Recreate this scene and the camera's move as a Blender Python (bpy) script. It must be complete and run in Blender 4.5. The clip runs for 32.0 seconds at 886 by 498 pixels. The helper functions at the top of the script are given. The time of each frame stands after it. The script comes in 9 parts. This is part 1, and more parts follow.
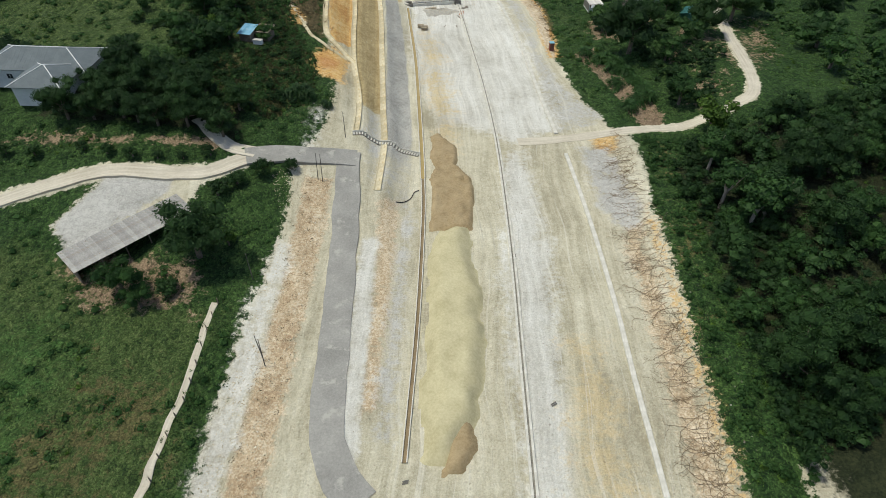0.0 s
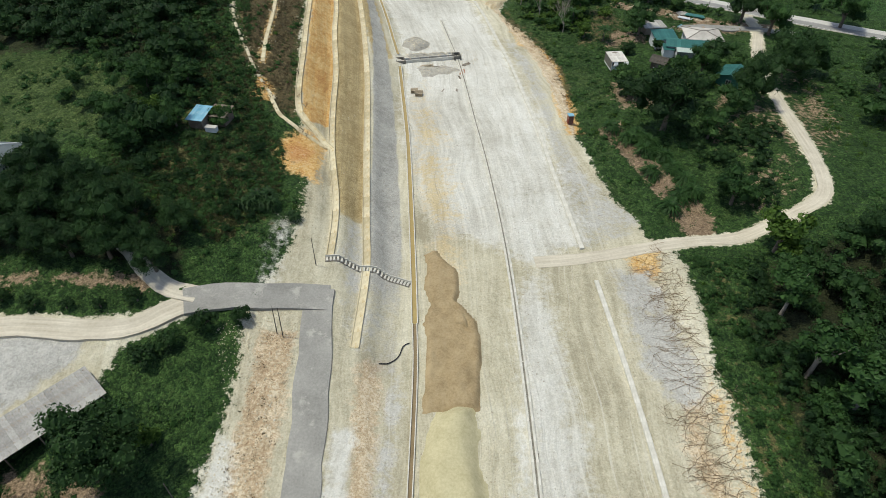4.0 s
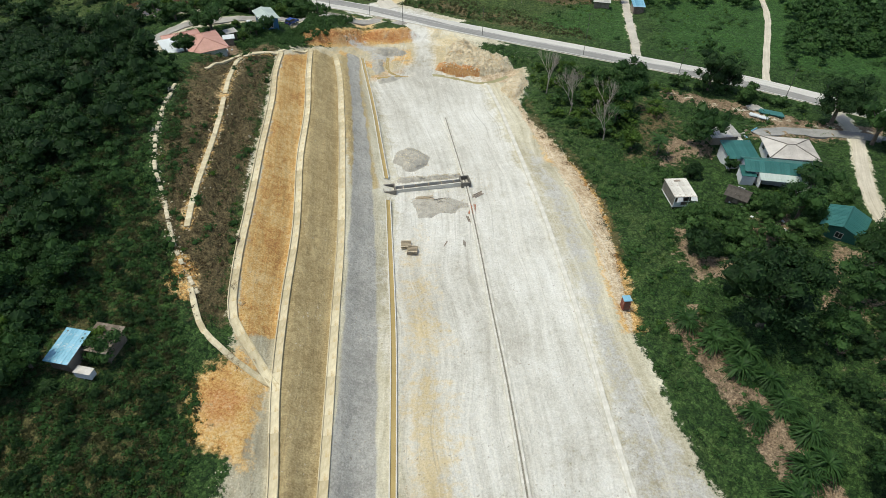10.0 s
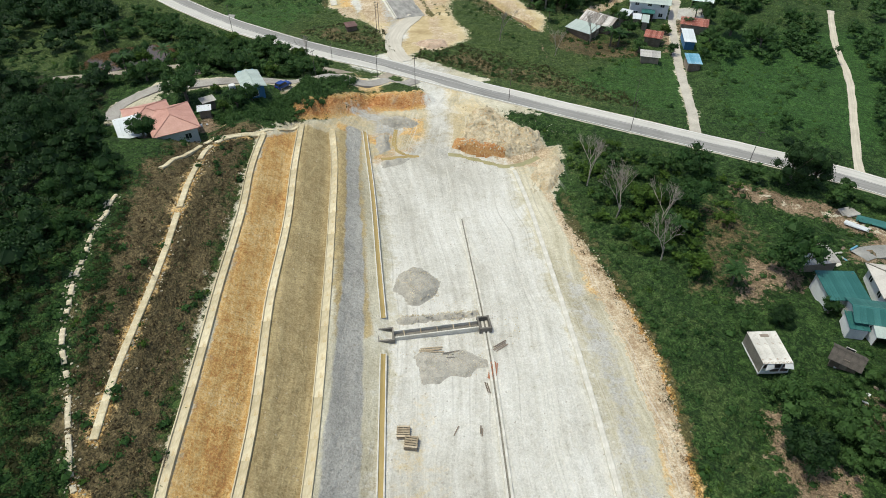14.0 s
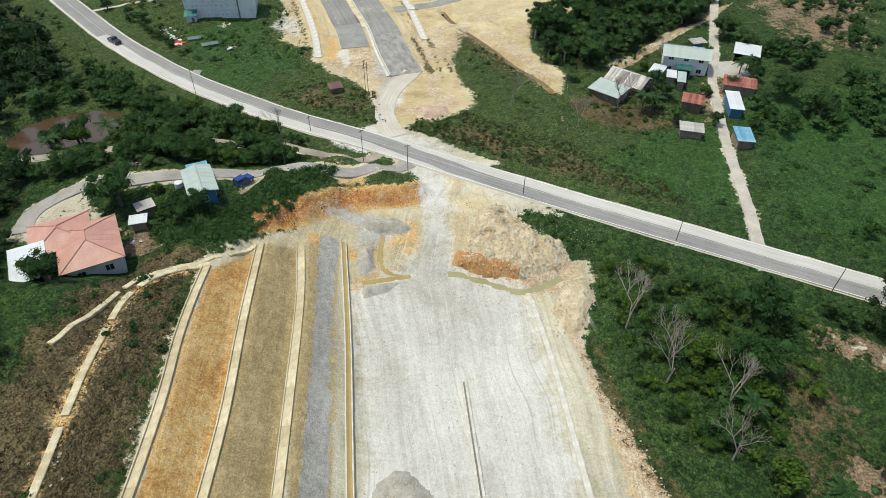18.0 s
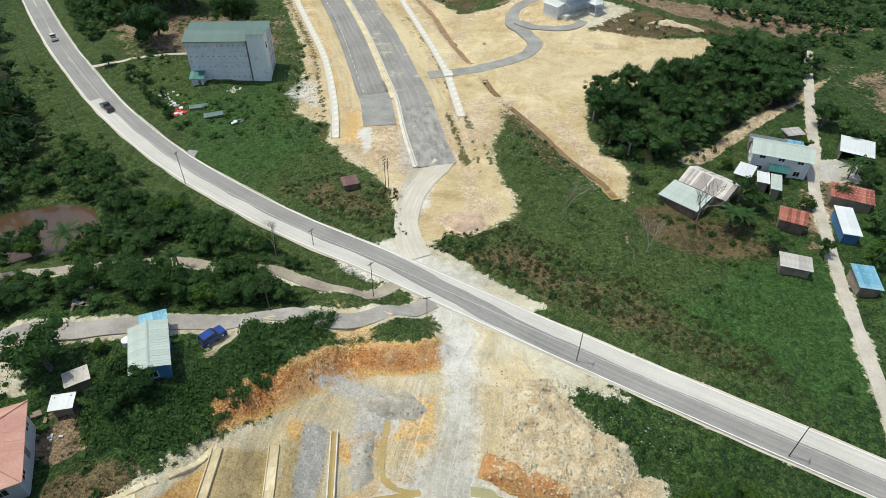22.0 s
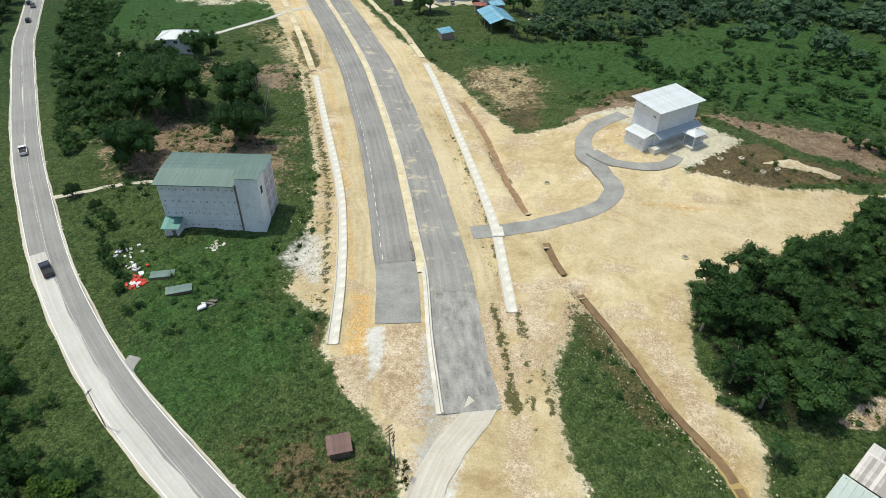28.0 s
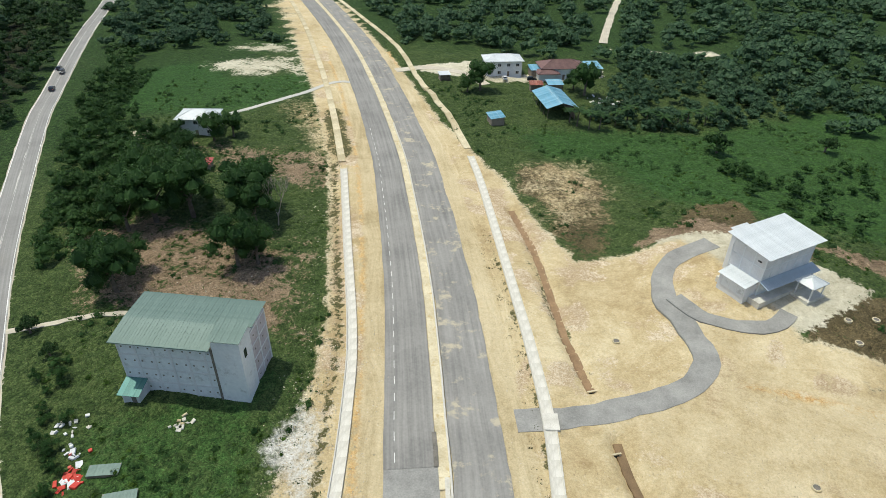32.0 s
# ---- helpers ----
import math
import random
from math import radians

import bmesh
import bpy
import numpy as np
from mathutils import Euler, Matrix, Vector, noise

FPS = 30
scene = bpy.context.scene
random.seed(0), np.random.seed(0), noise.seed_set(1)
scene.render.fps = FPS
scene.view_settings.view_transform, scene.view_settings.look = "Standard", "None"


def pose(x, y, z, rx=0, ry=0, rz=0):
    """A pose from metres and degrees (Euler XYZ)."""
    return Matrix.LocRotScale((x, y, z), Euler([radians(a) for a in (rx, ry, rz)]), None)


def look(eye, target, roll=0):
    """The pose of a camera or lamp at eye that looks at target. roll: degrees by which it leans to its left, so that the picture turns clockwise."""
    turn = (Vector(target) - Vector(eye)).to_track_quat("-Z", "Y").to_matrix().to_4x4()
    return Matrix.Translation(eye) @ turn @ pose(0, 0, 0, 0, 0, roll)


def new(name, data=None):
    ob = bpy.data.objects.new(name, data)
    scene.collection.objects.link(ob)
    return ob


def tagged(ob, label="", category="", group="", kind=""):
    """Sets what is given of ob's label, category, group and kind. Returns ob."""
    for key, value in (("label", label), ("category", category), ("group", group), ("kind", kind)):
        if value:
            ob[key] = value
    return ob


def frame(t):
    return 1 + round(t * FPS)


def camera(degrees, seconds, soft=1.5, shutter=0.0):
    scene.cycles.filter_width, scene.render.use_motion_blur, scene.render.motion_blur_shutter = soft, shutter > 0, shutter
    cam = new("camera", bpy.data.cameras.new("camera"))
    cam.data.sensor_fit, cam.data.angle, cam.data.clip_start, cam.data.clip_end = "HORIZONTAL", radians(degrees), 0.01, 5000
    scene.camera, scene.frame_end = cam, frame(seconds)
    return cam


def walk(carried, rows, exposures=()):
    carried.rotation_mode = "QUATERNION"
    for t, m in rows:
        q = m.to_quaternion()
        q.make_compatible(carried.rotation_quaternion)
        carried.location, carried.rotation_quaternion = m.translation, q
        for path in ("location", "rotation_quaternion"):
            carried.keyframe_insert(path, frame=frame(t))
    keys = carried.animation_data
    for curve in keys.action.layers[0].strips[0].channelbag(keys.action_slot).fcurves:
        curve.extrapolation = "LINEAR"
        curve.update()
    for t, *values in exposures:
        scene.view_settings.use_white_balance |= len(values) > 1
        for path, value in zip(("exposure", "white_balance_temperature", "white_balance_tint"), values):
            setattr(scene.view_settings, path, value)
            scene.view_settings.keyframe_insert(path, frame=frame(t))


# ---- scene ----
cam = camera(72.5, 32.0, soft=0.7)
METRES, EYE, TILT, LEAN, TURN = 300.0, 72.3, 0.0, 0.0, 0.0
ROWS = [
    (0.0, 0.0, 0.0, 0.0, 0.63, -42.68, -0.68),
    (0.5, -0.0002, 0.0156, -0.0, 0.59, -42.65, -0.68),
    (1.0, -0.0003, 0.0312, 0.0001, 0.56, -42.63, -0.68),
    (1.5, -0.0005, 0.0468, 0.0003, 0.55, -42.61, -0.67),
    (2.0, -0.0005, 0.0623, 0.0004, 0.53, -42.58, -0.68),
    (2.5, -0.0006, 0.0778, 0.0004, 0.51, -42.54, -0.68),
    (3.0, -0.0007, 0.0934, 0.0007, 0.48, -42.55, -0.69),
    (3.5, -0.0007, 0.1088, 0.0007, 0.48, -42.5, -0.68),
    (5.5, -0.0012, 0.1701, 0.0009, 0.4, -42.39, -0.72),
    (6.0, -0.0012, 0.1856, 0.0009, 0.4, -42.34, -0.7),
    (6.5, -0.0014, 0.2011, 0.0009, 0.39, -42.31, -0.71),
    (7.0, -0.0014, 0.2166, 0.0011, 0.38, -42.29, -0.72),
    (7.5, -0.0012, 0.232, 0.0012, 0.4, -42.25, -0.69),
    (8.0, -0.0011, 0.2477, 0.0013, 0.39, -42.22, -0.69),
    (8.5, -0.001, 0.2633, 0.0015, 0.35, -42.21, -0.7),
    (9.0, -0.0009, 0.2789, 0.0015, 0.44, -42.17, -0.7),
    (9.5, -0.0008, 0.2947, 0.002, 0.59, -42.2, -0.72),
    (10.0, -0.0007, 0.3105, 0.0021, 1.17, -42.18, -0.71),
    (10.5, -0.0005, 0.3263, 0.0023, 1.99, -42.19, -0.69),
    (11.0, -0.0006, 0.3422, 0.0024, 2.39, -42.16, -0.69),
    (11.5, -0.0006, 0.358, 0.0026, 2.71, -42.15, -0.67),
    (12.0, -0.001, 0.3737, 0.0029, 2.88, -42.16, -0.68),
    (12.5, -0.0011, 0.3894, 0.0029, 3.05, -42.12, -0.66),
    (13.0, -0.0013, 0.4051, 0.0031, 3.16, -42.12, -0.64),
    (13.5, -0.0016, 0.4201, 0.003, 3.26, -42.1, -0.65),
    (14.0, -0.0017, 0.4358, 0.0029, 3.33, -42.07, -0.61),
    (14.5, -0.0023, 0.4516, 0.0029, 3.36, -42.05, -0.62),
    (16.5, -0.0038, 0.5138, 0.0032, 3.55, -41.92, -0.64),
    (17.0, -0.0044, 0.5295, 0.003, 3.62, -41.86, -0.65),
    (17.5, -0.0051, 0.5451, 0.0032, 3.69, -41.85, -0.65),
    (18.0, -0.0056, 0.5606, 0.0029, 3.87, -41.79, -0.67),
    (18.5, -0.0061, 0.5762, 0.0031, 4.08, -41.76, -0.65),
    (19.0, -0.0068, 0.5918, 0.003, 4.38, -41.69, -0.65),
    (19.5, -0.0077, 0.6074, 0.0031, 5.18, -41.62, -0.66),
    (20.0, -0.0087, 0.623, 0.0031, 6.2, -41.51, -0.68),
    (20.5, -0.0099, 0.6387, 0.0036, 6.97, -41.41, -0.68),
    (21.0, -0.0109, 0.6542, 0.0036, 7.51, -41.14, -0.7),
    (21.5, -0.012, 0.6698, 0.0037, 7.94, -40.82, -0.69),
    (22.0, -0.0135, 0.6854, 0.0039, 8.18, -40.47, -0.69),
    (22.5, -0.0149, 0.7011, 0.0043, 8.43, -40.16, -0.71),
    (23.0, -0.017, 0.7168, 0.0046, 8.56, -39.82, -0.74),
    (23.5, -0.0188, 0.7323, 0.0049, 8.69, -39.51, -0.74),
    (24.0, -0.0205, 0.7478, 0.0052, 8.95, -39.23, -0.71),
    (24.5, -0.0227, 0.7632, 0.0058, 9.08, -38.97, -0.72),
    (25.0, -0.0249, 0.7785, 0.0055, 9.47, -38.65, -0.75),
    (25.5, -0.0272, 0.7939, 0.0058, 9.85, -38.4, -0.76),
    (27.5, -0.0379, 0.855, 0.0071, 13.12, -37.3, -0.75),
    (28.0, -0.0411, 0.8704, 0.0076, 13.61, -36.85, -0.76),
    (28.5, -0.0445, 0.8858, 0.0082, 13.94, -36.34, -0.77),
    (29.0, -0.0478, 0.9011, 0.0085, 14.14, -35.81, -0.76),
    (29.5, -0.0513, 0.9166, 0.0092, 14.2, -35.34, -0.76),
    (30.0, -0.0551, 0.9321, 0.0097, 14.67, -34.87, -0.77),
    (30.5, -0.0586, 0.9476, 0.0101, 15.66, -34.38, -0.75),
    (31.0, -0.0627, 0.9629, 0.0107, 16.41, -33.89, -0.78),
    (31.5, -0.0666, 0.9784, 0.0119, 17.56, -33.47, -0.78),
    (32.0, -0.0706, 0.9938, 0.0122, 18.58, -32.98, -0.79),
]
walk(cam, [(t, pose(0, 0, EYE, TILT, LEAN, TURN) @ pose(METRES * x, METRES * y, METRES * z, 90 + pitch, roll, yaw)) for t, x, y, z, yaw, pitch, roll in ROWS],
     [(0.0, -0.18), (8.0, -0.04), (14.0, 0.0), (20.0, 0.05), (28.0, 0.11), (32.0, 0.05)])

# ---- world and sun ----
SUN = Vector((-0.34, 0.06, 1.0)).normalized()
world = bpy.data.worlds.new("world")
scene.world = world
world.use_nodes = True
wn = world.node_tree.nodes
sky = wn.new("ShaderNodeTexSky")
sky.sky_type = "NISHITA"
sky.sun_disc = False
sky.sun_elevation = math.asin(SUN.z)
sky.sun_rotation = math.atan2(SUN.x, SUN.y)
sky.air_density, sky.dust_density = 1.3, 2.5
wn["Background"].inputs["Strength"].default_value = 0.125
world.node_tree.links.new(sky.outputs[0], wn["Background"].inputs["Color"])
sun = new("sun", bpy.data.lights.new("sun", "SUN"))
sun.data.energy, sun.data.angle, sun.data.color = 2.75, radians(0.6), (0.99, 0.975, 0.79)
sun.matrix_world = look((0, 0, 300), Vector((0, 0, 300)) - SUN)


# ---- small tools ----
def sstep(a, b, v):
    u = np.clip((v - a) / (b - a), 0, 1)
    return u * u * (3 - 2 * u)


def vnoise(x, y, scale, seed=0):
    """Smooth value noise from 0 to 1, scale in metres."""
    x, y = np.asarray(x, float) / scale, np.asarray(y, float) / scale
    i, j = np.floor(x).astype(np.int64), np.floor(y).astype(np.int64)
    u, v = x - i, y - j
    u, v = u * u * (3 - 2 * u), v * v * (3 - 2 * v)

    def at(a, b):
        h = (a * 374761393 + b * 668265263 + seed * 974711) & 0xFFFFFFFF
        h = ((h ^ (h >> 13)) * 1274126177) & 0xFFFFFFFF
        return ((h ^ (h >> 16)) & 0xFFFF) / 65535.0
    return (at(i, j) * (1 - u) + at(i + 1, j) * u) * (1 - v) + (at(i, j + 1) * (1 - u) + at(i + 1, j + 1) * u) * v


def inside(x, y, poly, soft=2.0):
    """Mask of a polygon: 1 inside, 0 outside, a ramp of the width soft on its edge."""
    x, y = np.asarray(x, float), np.asarray(y, float)
    odd, best = np.zeros(x.shape, bool), np.full(x.shape, 1e9)
    for (ax, ay), (bx, by) in zip(poly, poly[1:] + poly[:1]):
        cross = ((ay > y) != (by > y))
        if by != ay:
            odd ^= cross & (x < (bx - ax) * (y - ay) / (by - ay) + ax)
        dx, dy = bx - ax, by - ay
        k = np.clip(((x - ax) * dx + (y - ay) * dy) / (dx * dx + dy * dy + 1e-9), 0, 1)
        best = np.minimum(best, (x - ax - k * dx) ** 2 + (y - ay - k * dy) ** 2)
    d = np.sqrt(best)
    return np.clip(0.5 + np.where(odd, d, -d) / (2 * soft), 0, 1)


def near_line(x, y, pts):
    """Distance to a polyline."""
    best = np.full(np.shape(x), 1e9)
    for (ax, ay), (bx, by) in zip(pts[:-1], pts[1:]):
        dx, dy = bx - ax, by - ay
        k = np.clip(((x - ax) * dx + (y - ay) * dy) / (dx * dx + dy * dy + 1e-9), 0, 1)
        best = np.minimum(best, (x - ax - k * dx) ** 2 + (y - ay - k * dy) ** 2)
    return np.sqrt(best)


def smooth_line(pts, step=2.0):
    """Points along a Catmull-Rom curve through pts, about step apart."""
    p = np.array(pts, float)
    p = np.vstack([2 * p[0] - p[1], p, 2 * p[-1] - p[-2]])
    out = []
    for i in range(1, len(p) - 2):
        n = max(2, int(np.linalg.norm(p[i + 1] - p[i]) / 0.5))
        t = np.linspace(0, 1, n, endpoint=False)[:, None]
        a, b, c, d = p[i - 1], p[i], p[i + 1], p[i + 2]
        out.append(0.5 * (2 * b + (c - a) * t + (2 * a - 5 * b + 4 * c - d) * t ** 2 + (3 * b - a - 3 * c + d) * t ** 3))
    out = np.vstack(out + [p[-2:-1]])
    s = np.concatenate([[0], np.cumsum(np.linalg.norm(np.diff(out, axis=0), axis=1))])
    m = max(2, int(round(s[-1] / step)) + 1)
    w = np.linspace(0, s[-1], m)
    return np.column_stack([np.interp(w, s, out[:, 0]), np.interp(w, s, out[:, 1])])


def sideways(line, d):
    """The line shifted d metres to its right."""
    t = np.gradient(line, axis=0)
    t /= np.linalg.norm(t, axis=1)[:, None] + 1e-9
    return line + d * np.column_stack([t[:, 1], -t[:, 0]])


def mesh_np(name, verts, quads, mats, index=None, smooth=False):
    me = bpy.data.meshes.new(name)
    verts, quads = np.asarray(verts, np.float32), np.asarray(quads, np.int32)
    me.vertices.add(len(verts))
    me.vertices.foreach_set("co", verts.ravel())
    k = quads.shape[1]
    me.loops.add(quads.size)
    me.loops.foreach_set("vertex_index", quads.ravel())
    me.polygons.add(len(quads))
    me.polygons.foreach_set("loop_start", np.arange(0, quads.size, k, dtype=np.int32))
    for m in mats if isinstance(mats, (list, tuple)) else [mats]:
        me.materials.append(m)
    if index is not None:
        me.polygons.foreach_set("material_index", np.asarray(index, np.int32))
    me.polygons.foreach_set("use_smooth", np.full(len(quads), smooth, bool))
    me.update(calc_edges=True)
    return me


def part(name, bm, material, parent=None, label=""):
    """Links a bmesh as one mesh object under a thing or a part."""
    me = bpy.data.meshes.new(name)
    bm.to_mesh(me)
    bm.free()
    me.materials.append(material)
    ob = new(name, me)
    ob.parent = parent
    return tagged(ob, label)


def share(name, me, parent, loc=(0, 0, 0), rz=0.0, label="", rx=0.0, ry=0.0):
    """Another object on the mesh me, under parent."""
    ob = new(name, me)
    ob.parent = parent
    ob.location, ob.rotation_euler = loc, (rx, ry, rz)
    return tagged(ob, label)


def box(bm, x0, x1, y0, y1, z0, z1, bevel=0.0):
    vs = [bm.verts.new((x, y, z)) for z in (z0, z1) for y in (y0, y1) for x in (x0, x1)]
    fs = [bm.faces.new([vs[i] for i in f]) for f in ((0, 2, 3, 1), (4, 5, 7, 6), (0, 1, 5, 4), (2, 6, 7, 3), (0, 4, 6, 2), (1, 3, 7, 5))]
    if bevel:
        es = {e for f in fs for e in f.edges}
        bmesh.ops.bevel(bm, geom=list(es), offset=bevel, segments=1, affect="EDGES")
    return bm


def boxed(x0, x1, y0, y1, z0, z1, bevel=0.0):
    return box(bmesh.new(), x0, x1, y0, y1, z0, z1, bevel)


def prism(bm, pts, y0, y1):
    """A solid from a profile in x and z, drawn out from y0 to y1."""
    a = [bm.verts.new((x, y0, z)) for x, z in pts]
    b = [bm.verts.new((x, y1, z)) for x, z in pts]
    bm.faces.new(a[::-1])
    bm.faces.new(b)
    for i in range(len(pts)):
        j = (i + 1) % len(pts)
        bm.faces.new((a[i], a[j], b[j], b[i]))
    bmesh.ops.recalc_face_normals(bm, faces=bm.faces[:])
    return bm


def slab(bm, corners, t):
    """A plate of thickness t under four corners."""
    up = [bm.verts.new(c) for c in corners]
    lo = [bm.verts.new((c[0], c[1], c[2] - t)) for c in corners]
    bm.faces.new(up)
    bm.faces.new(lo[::-1])
    n = len(corners)
    for i in range(n):
        bm.faces.new((up[i], lo[i], lo[(i + 1) % n], up[(i + 1) % n]))
    bmesh.ops.recalc_face_normals(bm, faces=bm.faces[:])
    return bm


def tube(bm, a, b, ra, rb, n=6):
    a, b = Vector(a), Vector(b)
    q = (b - a).to_track_quat("Z", "Y")
    rings = []
    for p, r in ((a, ra), (b, rb)):
        rings.append([bm.verts.new(p + q @ Vector((r * math.cos(6.2832 * i / n), r * math.sin(6.2832 * i / n), 0))) for i in range(n)])
    for i in range(n):
        bm.faces.new((rings[0][i], rings[0][(i + 1) % n], rings[1][(i + 1) % n], rings[1][i]))
    bm.faces.new(rings[1])
    bm.faces.new(rings[0][::-1])
    return bm


# ---- materials ----
def blank(name, rough=0.85, metal=0.0):
    m = bpy.data.materials.new(name)
    m.use_nodes = True
    b = m.node_tree.nodes["Principled BSDF"]
    b.inputs["Roughness"].default_value, b.inputs["Metallic"].default_value = rough, metal
    return m, m.node_tree, b


def node(nt, kind, **values):
    n = nt.nodes.new(kind)
    for k, v in values.items():
        if k.startswith("_"):
            n.inputs[k[1:].replace("_", " ")].default_value = v
    return n


def noise_of(nt, coord, scale, detail=4.0, rough=0.6):
    n = node(nt, "ShaderNodeTexNoise", _Scale=scale, _Detail=detail, _Roughness=rough)
    nt.links.new(coord, n.inputs["Vector"])
    return n.outputs["Fac"]


def calc(nt, op, a, b, c=None):
    n = nt.nodes.new("ShaderNodeMath")
    n.operation = op
    for i, v in enumerate((a, b, c)):
        if v is None:
            continue
        if isinstance(v, (int, float)):
            n.inputs[i].default_value = v
        else:
            nt.links.new(v, n.inputs[i])
    return n.outputs[0]


def ramp(nt, fac, stops):
    r = nt.nodes.new("ShaderNodeValToRGB")
    while len(r.color_ramp.elements) < len(stops):
        r.color_ramp.elements.new(0.5)
    for e, (p, c) in zip(r.color_ramp.elements, stops):
        e.position, e.color = p, (*c, 1)
    nt.links.new(fac, r.inputs[0])
    return r.outputs[0]


def blend(nt, fac, a, b):
    n = nt.nodes.new("ShaderNodeMix")
    n.data_type = "RGBA"
    for s, v in ((0, fac), (6, a), (7, b)):
        if isinstance(v, (int, float)):
            n.inputs[s].default_value = v
        elif isinstance(v, tuple):
            n.inputs[s].default_value = (*v, 1)
        else:
            nt.links.new(v, n.inputs[s])
    return n.outputs[2]


def step(nt, fac, lo, hi):
    n = node(nt, "ShaderNodeMapRange", _From_Min=lo, _From_Max=hi)
    n.interpolation_type = "SMOOTHSTEP"
    nt.links.new(fac, n.inputs["Value"])
    return n.outputs[0]


def relief(nt, bsdf, height, strength, distance):
    b = node(nt, "ShaderNodeBump", _Strength=strength, _Distance=distance)
    nt.links.new(height, b.inputs["Height"])
    nt.links.new(b.outputs[0], bsdf.inputs["Normal"])


def surf(name, dark, light, scale=0.5, rough=0.85, metal=0.0, bump=0.3, depth=0.05, wear=None, fine=12.0, vary=0.0, streak=None):
    """A surface between two colours by a broad and a fine noise, with stains of the colour wear. streak: metres across and along for marks that run along a strip."""
    m, nt, b = blank(name, rough, metal)
    at = nt.nodes.new("ShaderNodeTexCoord").outputs["Object"]
    broad, grain = noise_of(nt, at, scale), noise_of(nt, at, scale * fine, 3, 0.7)
    f = calc(nt, "ADD", calc(nt, "MULTIPLY", broad, 0.6), calc(nt, "MULTIPLY", grain, 0.4))
    if streak:
        tr = nt.nodes.new("ShaderNodeAttribute")
        tr.attribute_name = "track"
        mp = nt.nodes.new("ShaderNodeMapping")
        mp.inputs["Scale"].default_value = (1 / streak[0], 1 / streak[1], 1)
        nt.links.new(tr.outputs["Vector"], mp.inputs["Vector"])
        f = calc(nt, "ADD", calc(nt, "MULTIPLY", f, 0.55), calc(nt, "MULTIPLY", noise_of(nt, mp.outputs[0], 1.0, 3), 0.45))
    if vary:
        info = nt.nodes.new("ShaderNodeObjectInfo")
        f = calc(nt, "ADD", f, calc(nt, "MULTIPLY", calc(nt, "SUBTRACT", info.outputs["Random"], 0.5), vary))
    col = ramp(nt, f, [(0.36, dark), (0.64, light)])
    if wear:
        col = blend(nt, step(nt, noise_of(nt, at, scale * 2.3, 6, 0.7), 0.54, 0.66), col, wear)
    nt.links.new(col, b.inputs["Base Color"])
    if bump:
        relief(nt, b, grain, bump, depth)
    return m


def leafy(name, dark, light, rough=0.55):
    """Foliage whose colour changes from leaf to leaf and from plant to plant."""
    m, nt, b = blank(name, rough)
    at = nt.nodes.new("ShaderNodeTexCoord").outputs["Object"]
    isl = nt.nodes.new("ShaderNodeNewGeometry").outputs["Random Per Island"]
    obj = nt.nodes.new("ShaderNodeObjectInfo").outputs["Random"]
    f = calc(nt, "ADD", calc(nt, "MULTIPLY", noise_of(nt, at, 0.22, 4), 0.5), calc(nt, "MULTIPLY", isl, 0.34))
    f = calc(nt, "ADD", f, calc(nt, "MULTIPLY", obj, 0.16))
    col = ramp(nt, f, [(0.28, dark), (0.5, tuple(0.6 * p + 0.4 * q for p, q in zip(dark, light))), (0.75, light)])
    nt.links.new(col, b.inputs["Base Color"])
    b.inputs["Specular IOR Level"].default_value = 0.18
    # thin leaves let some sun through
    thin = nt.nodes.new("ShaderNodeBsdfTranslucent")
    nt.links.new(col, thin.inputs["Color"])
    both = nt.nodes.new("ShaderNodeMixShader")
    both.inputs[0].default_value = 0.3
    nt.links.new(b.outputs[0], both.inputs[1])
    nt.links.new(thin.outputs[0], both.inputs[2])
    nt.links.new(both.outputs[0], nt.nodes["Material Output"].inputs["Surface"])
    return m


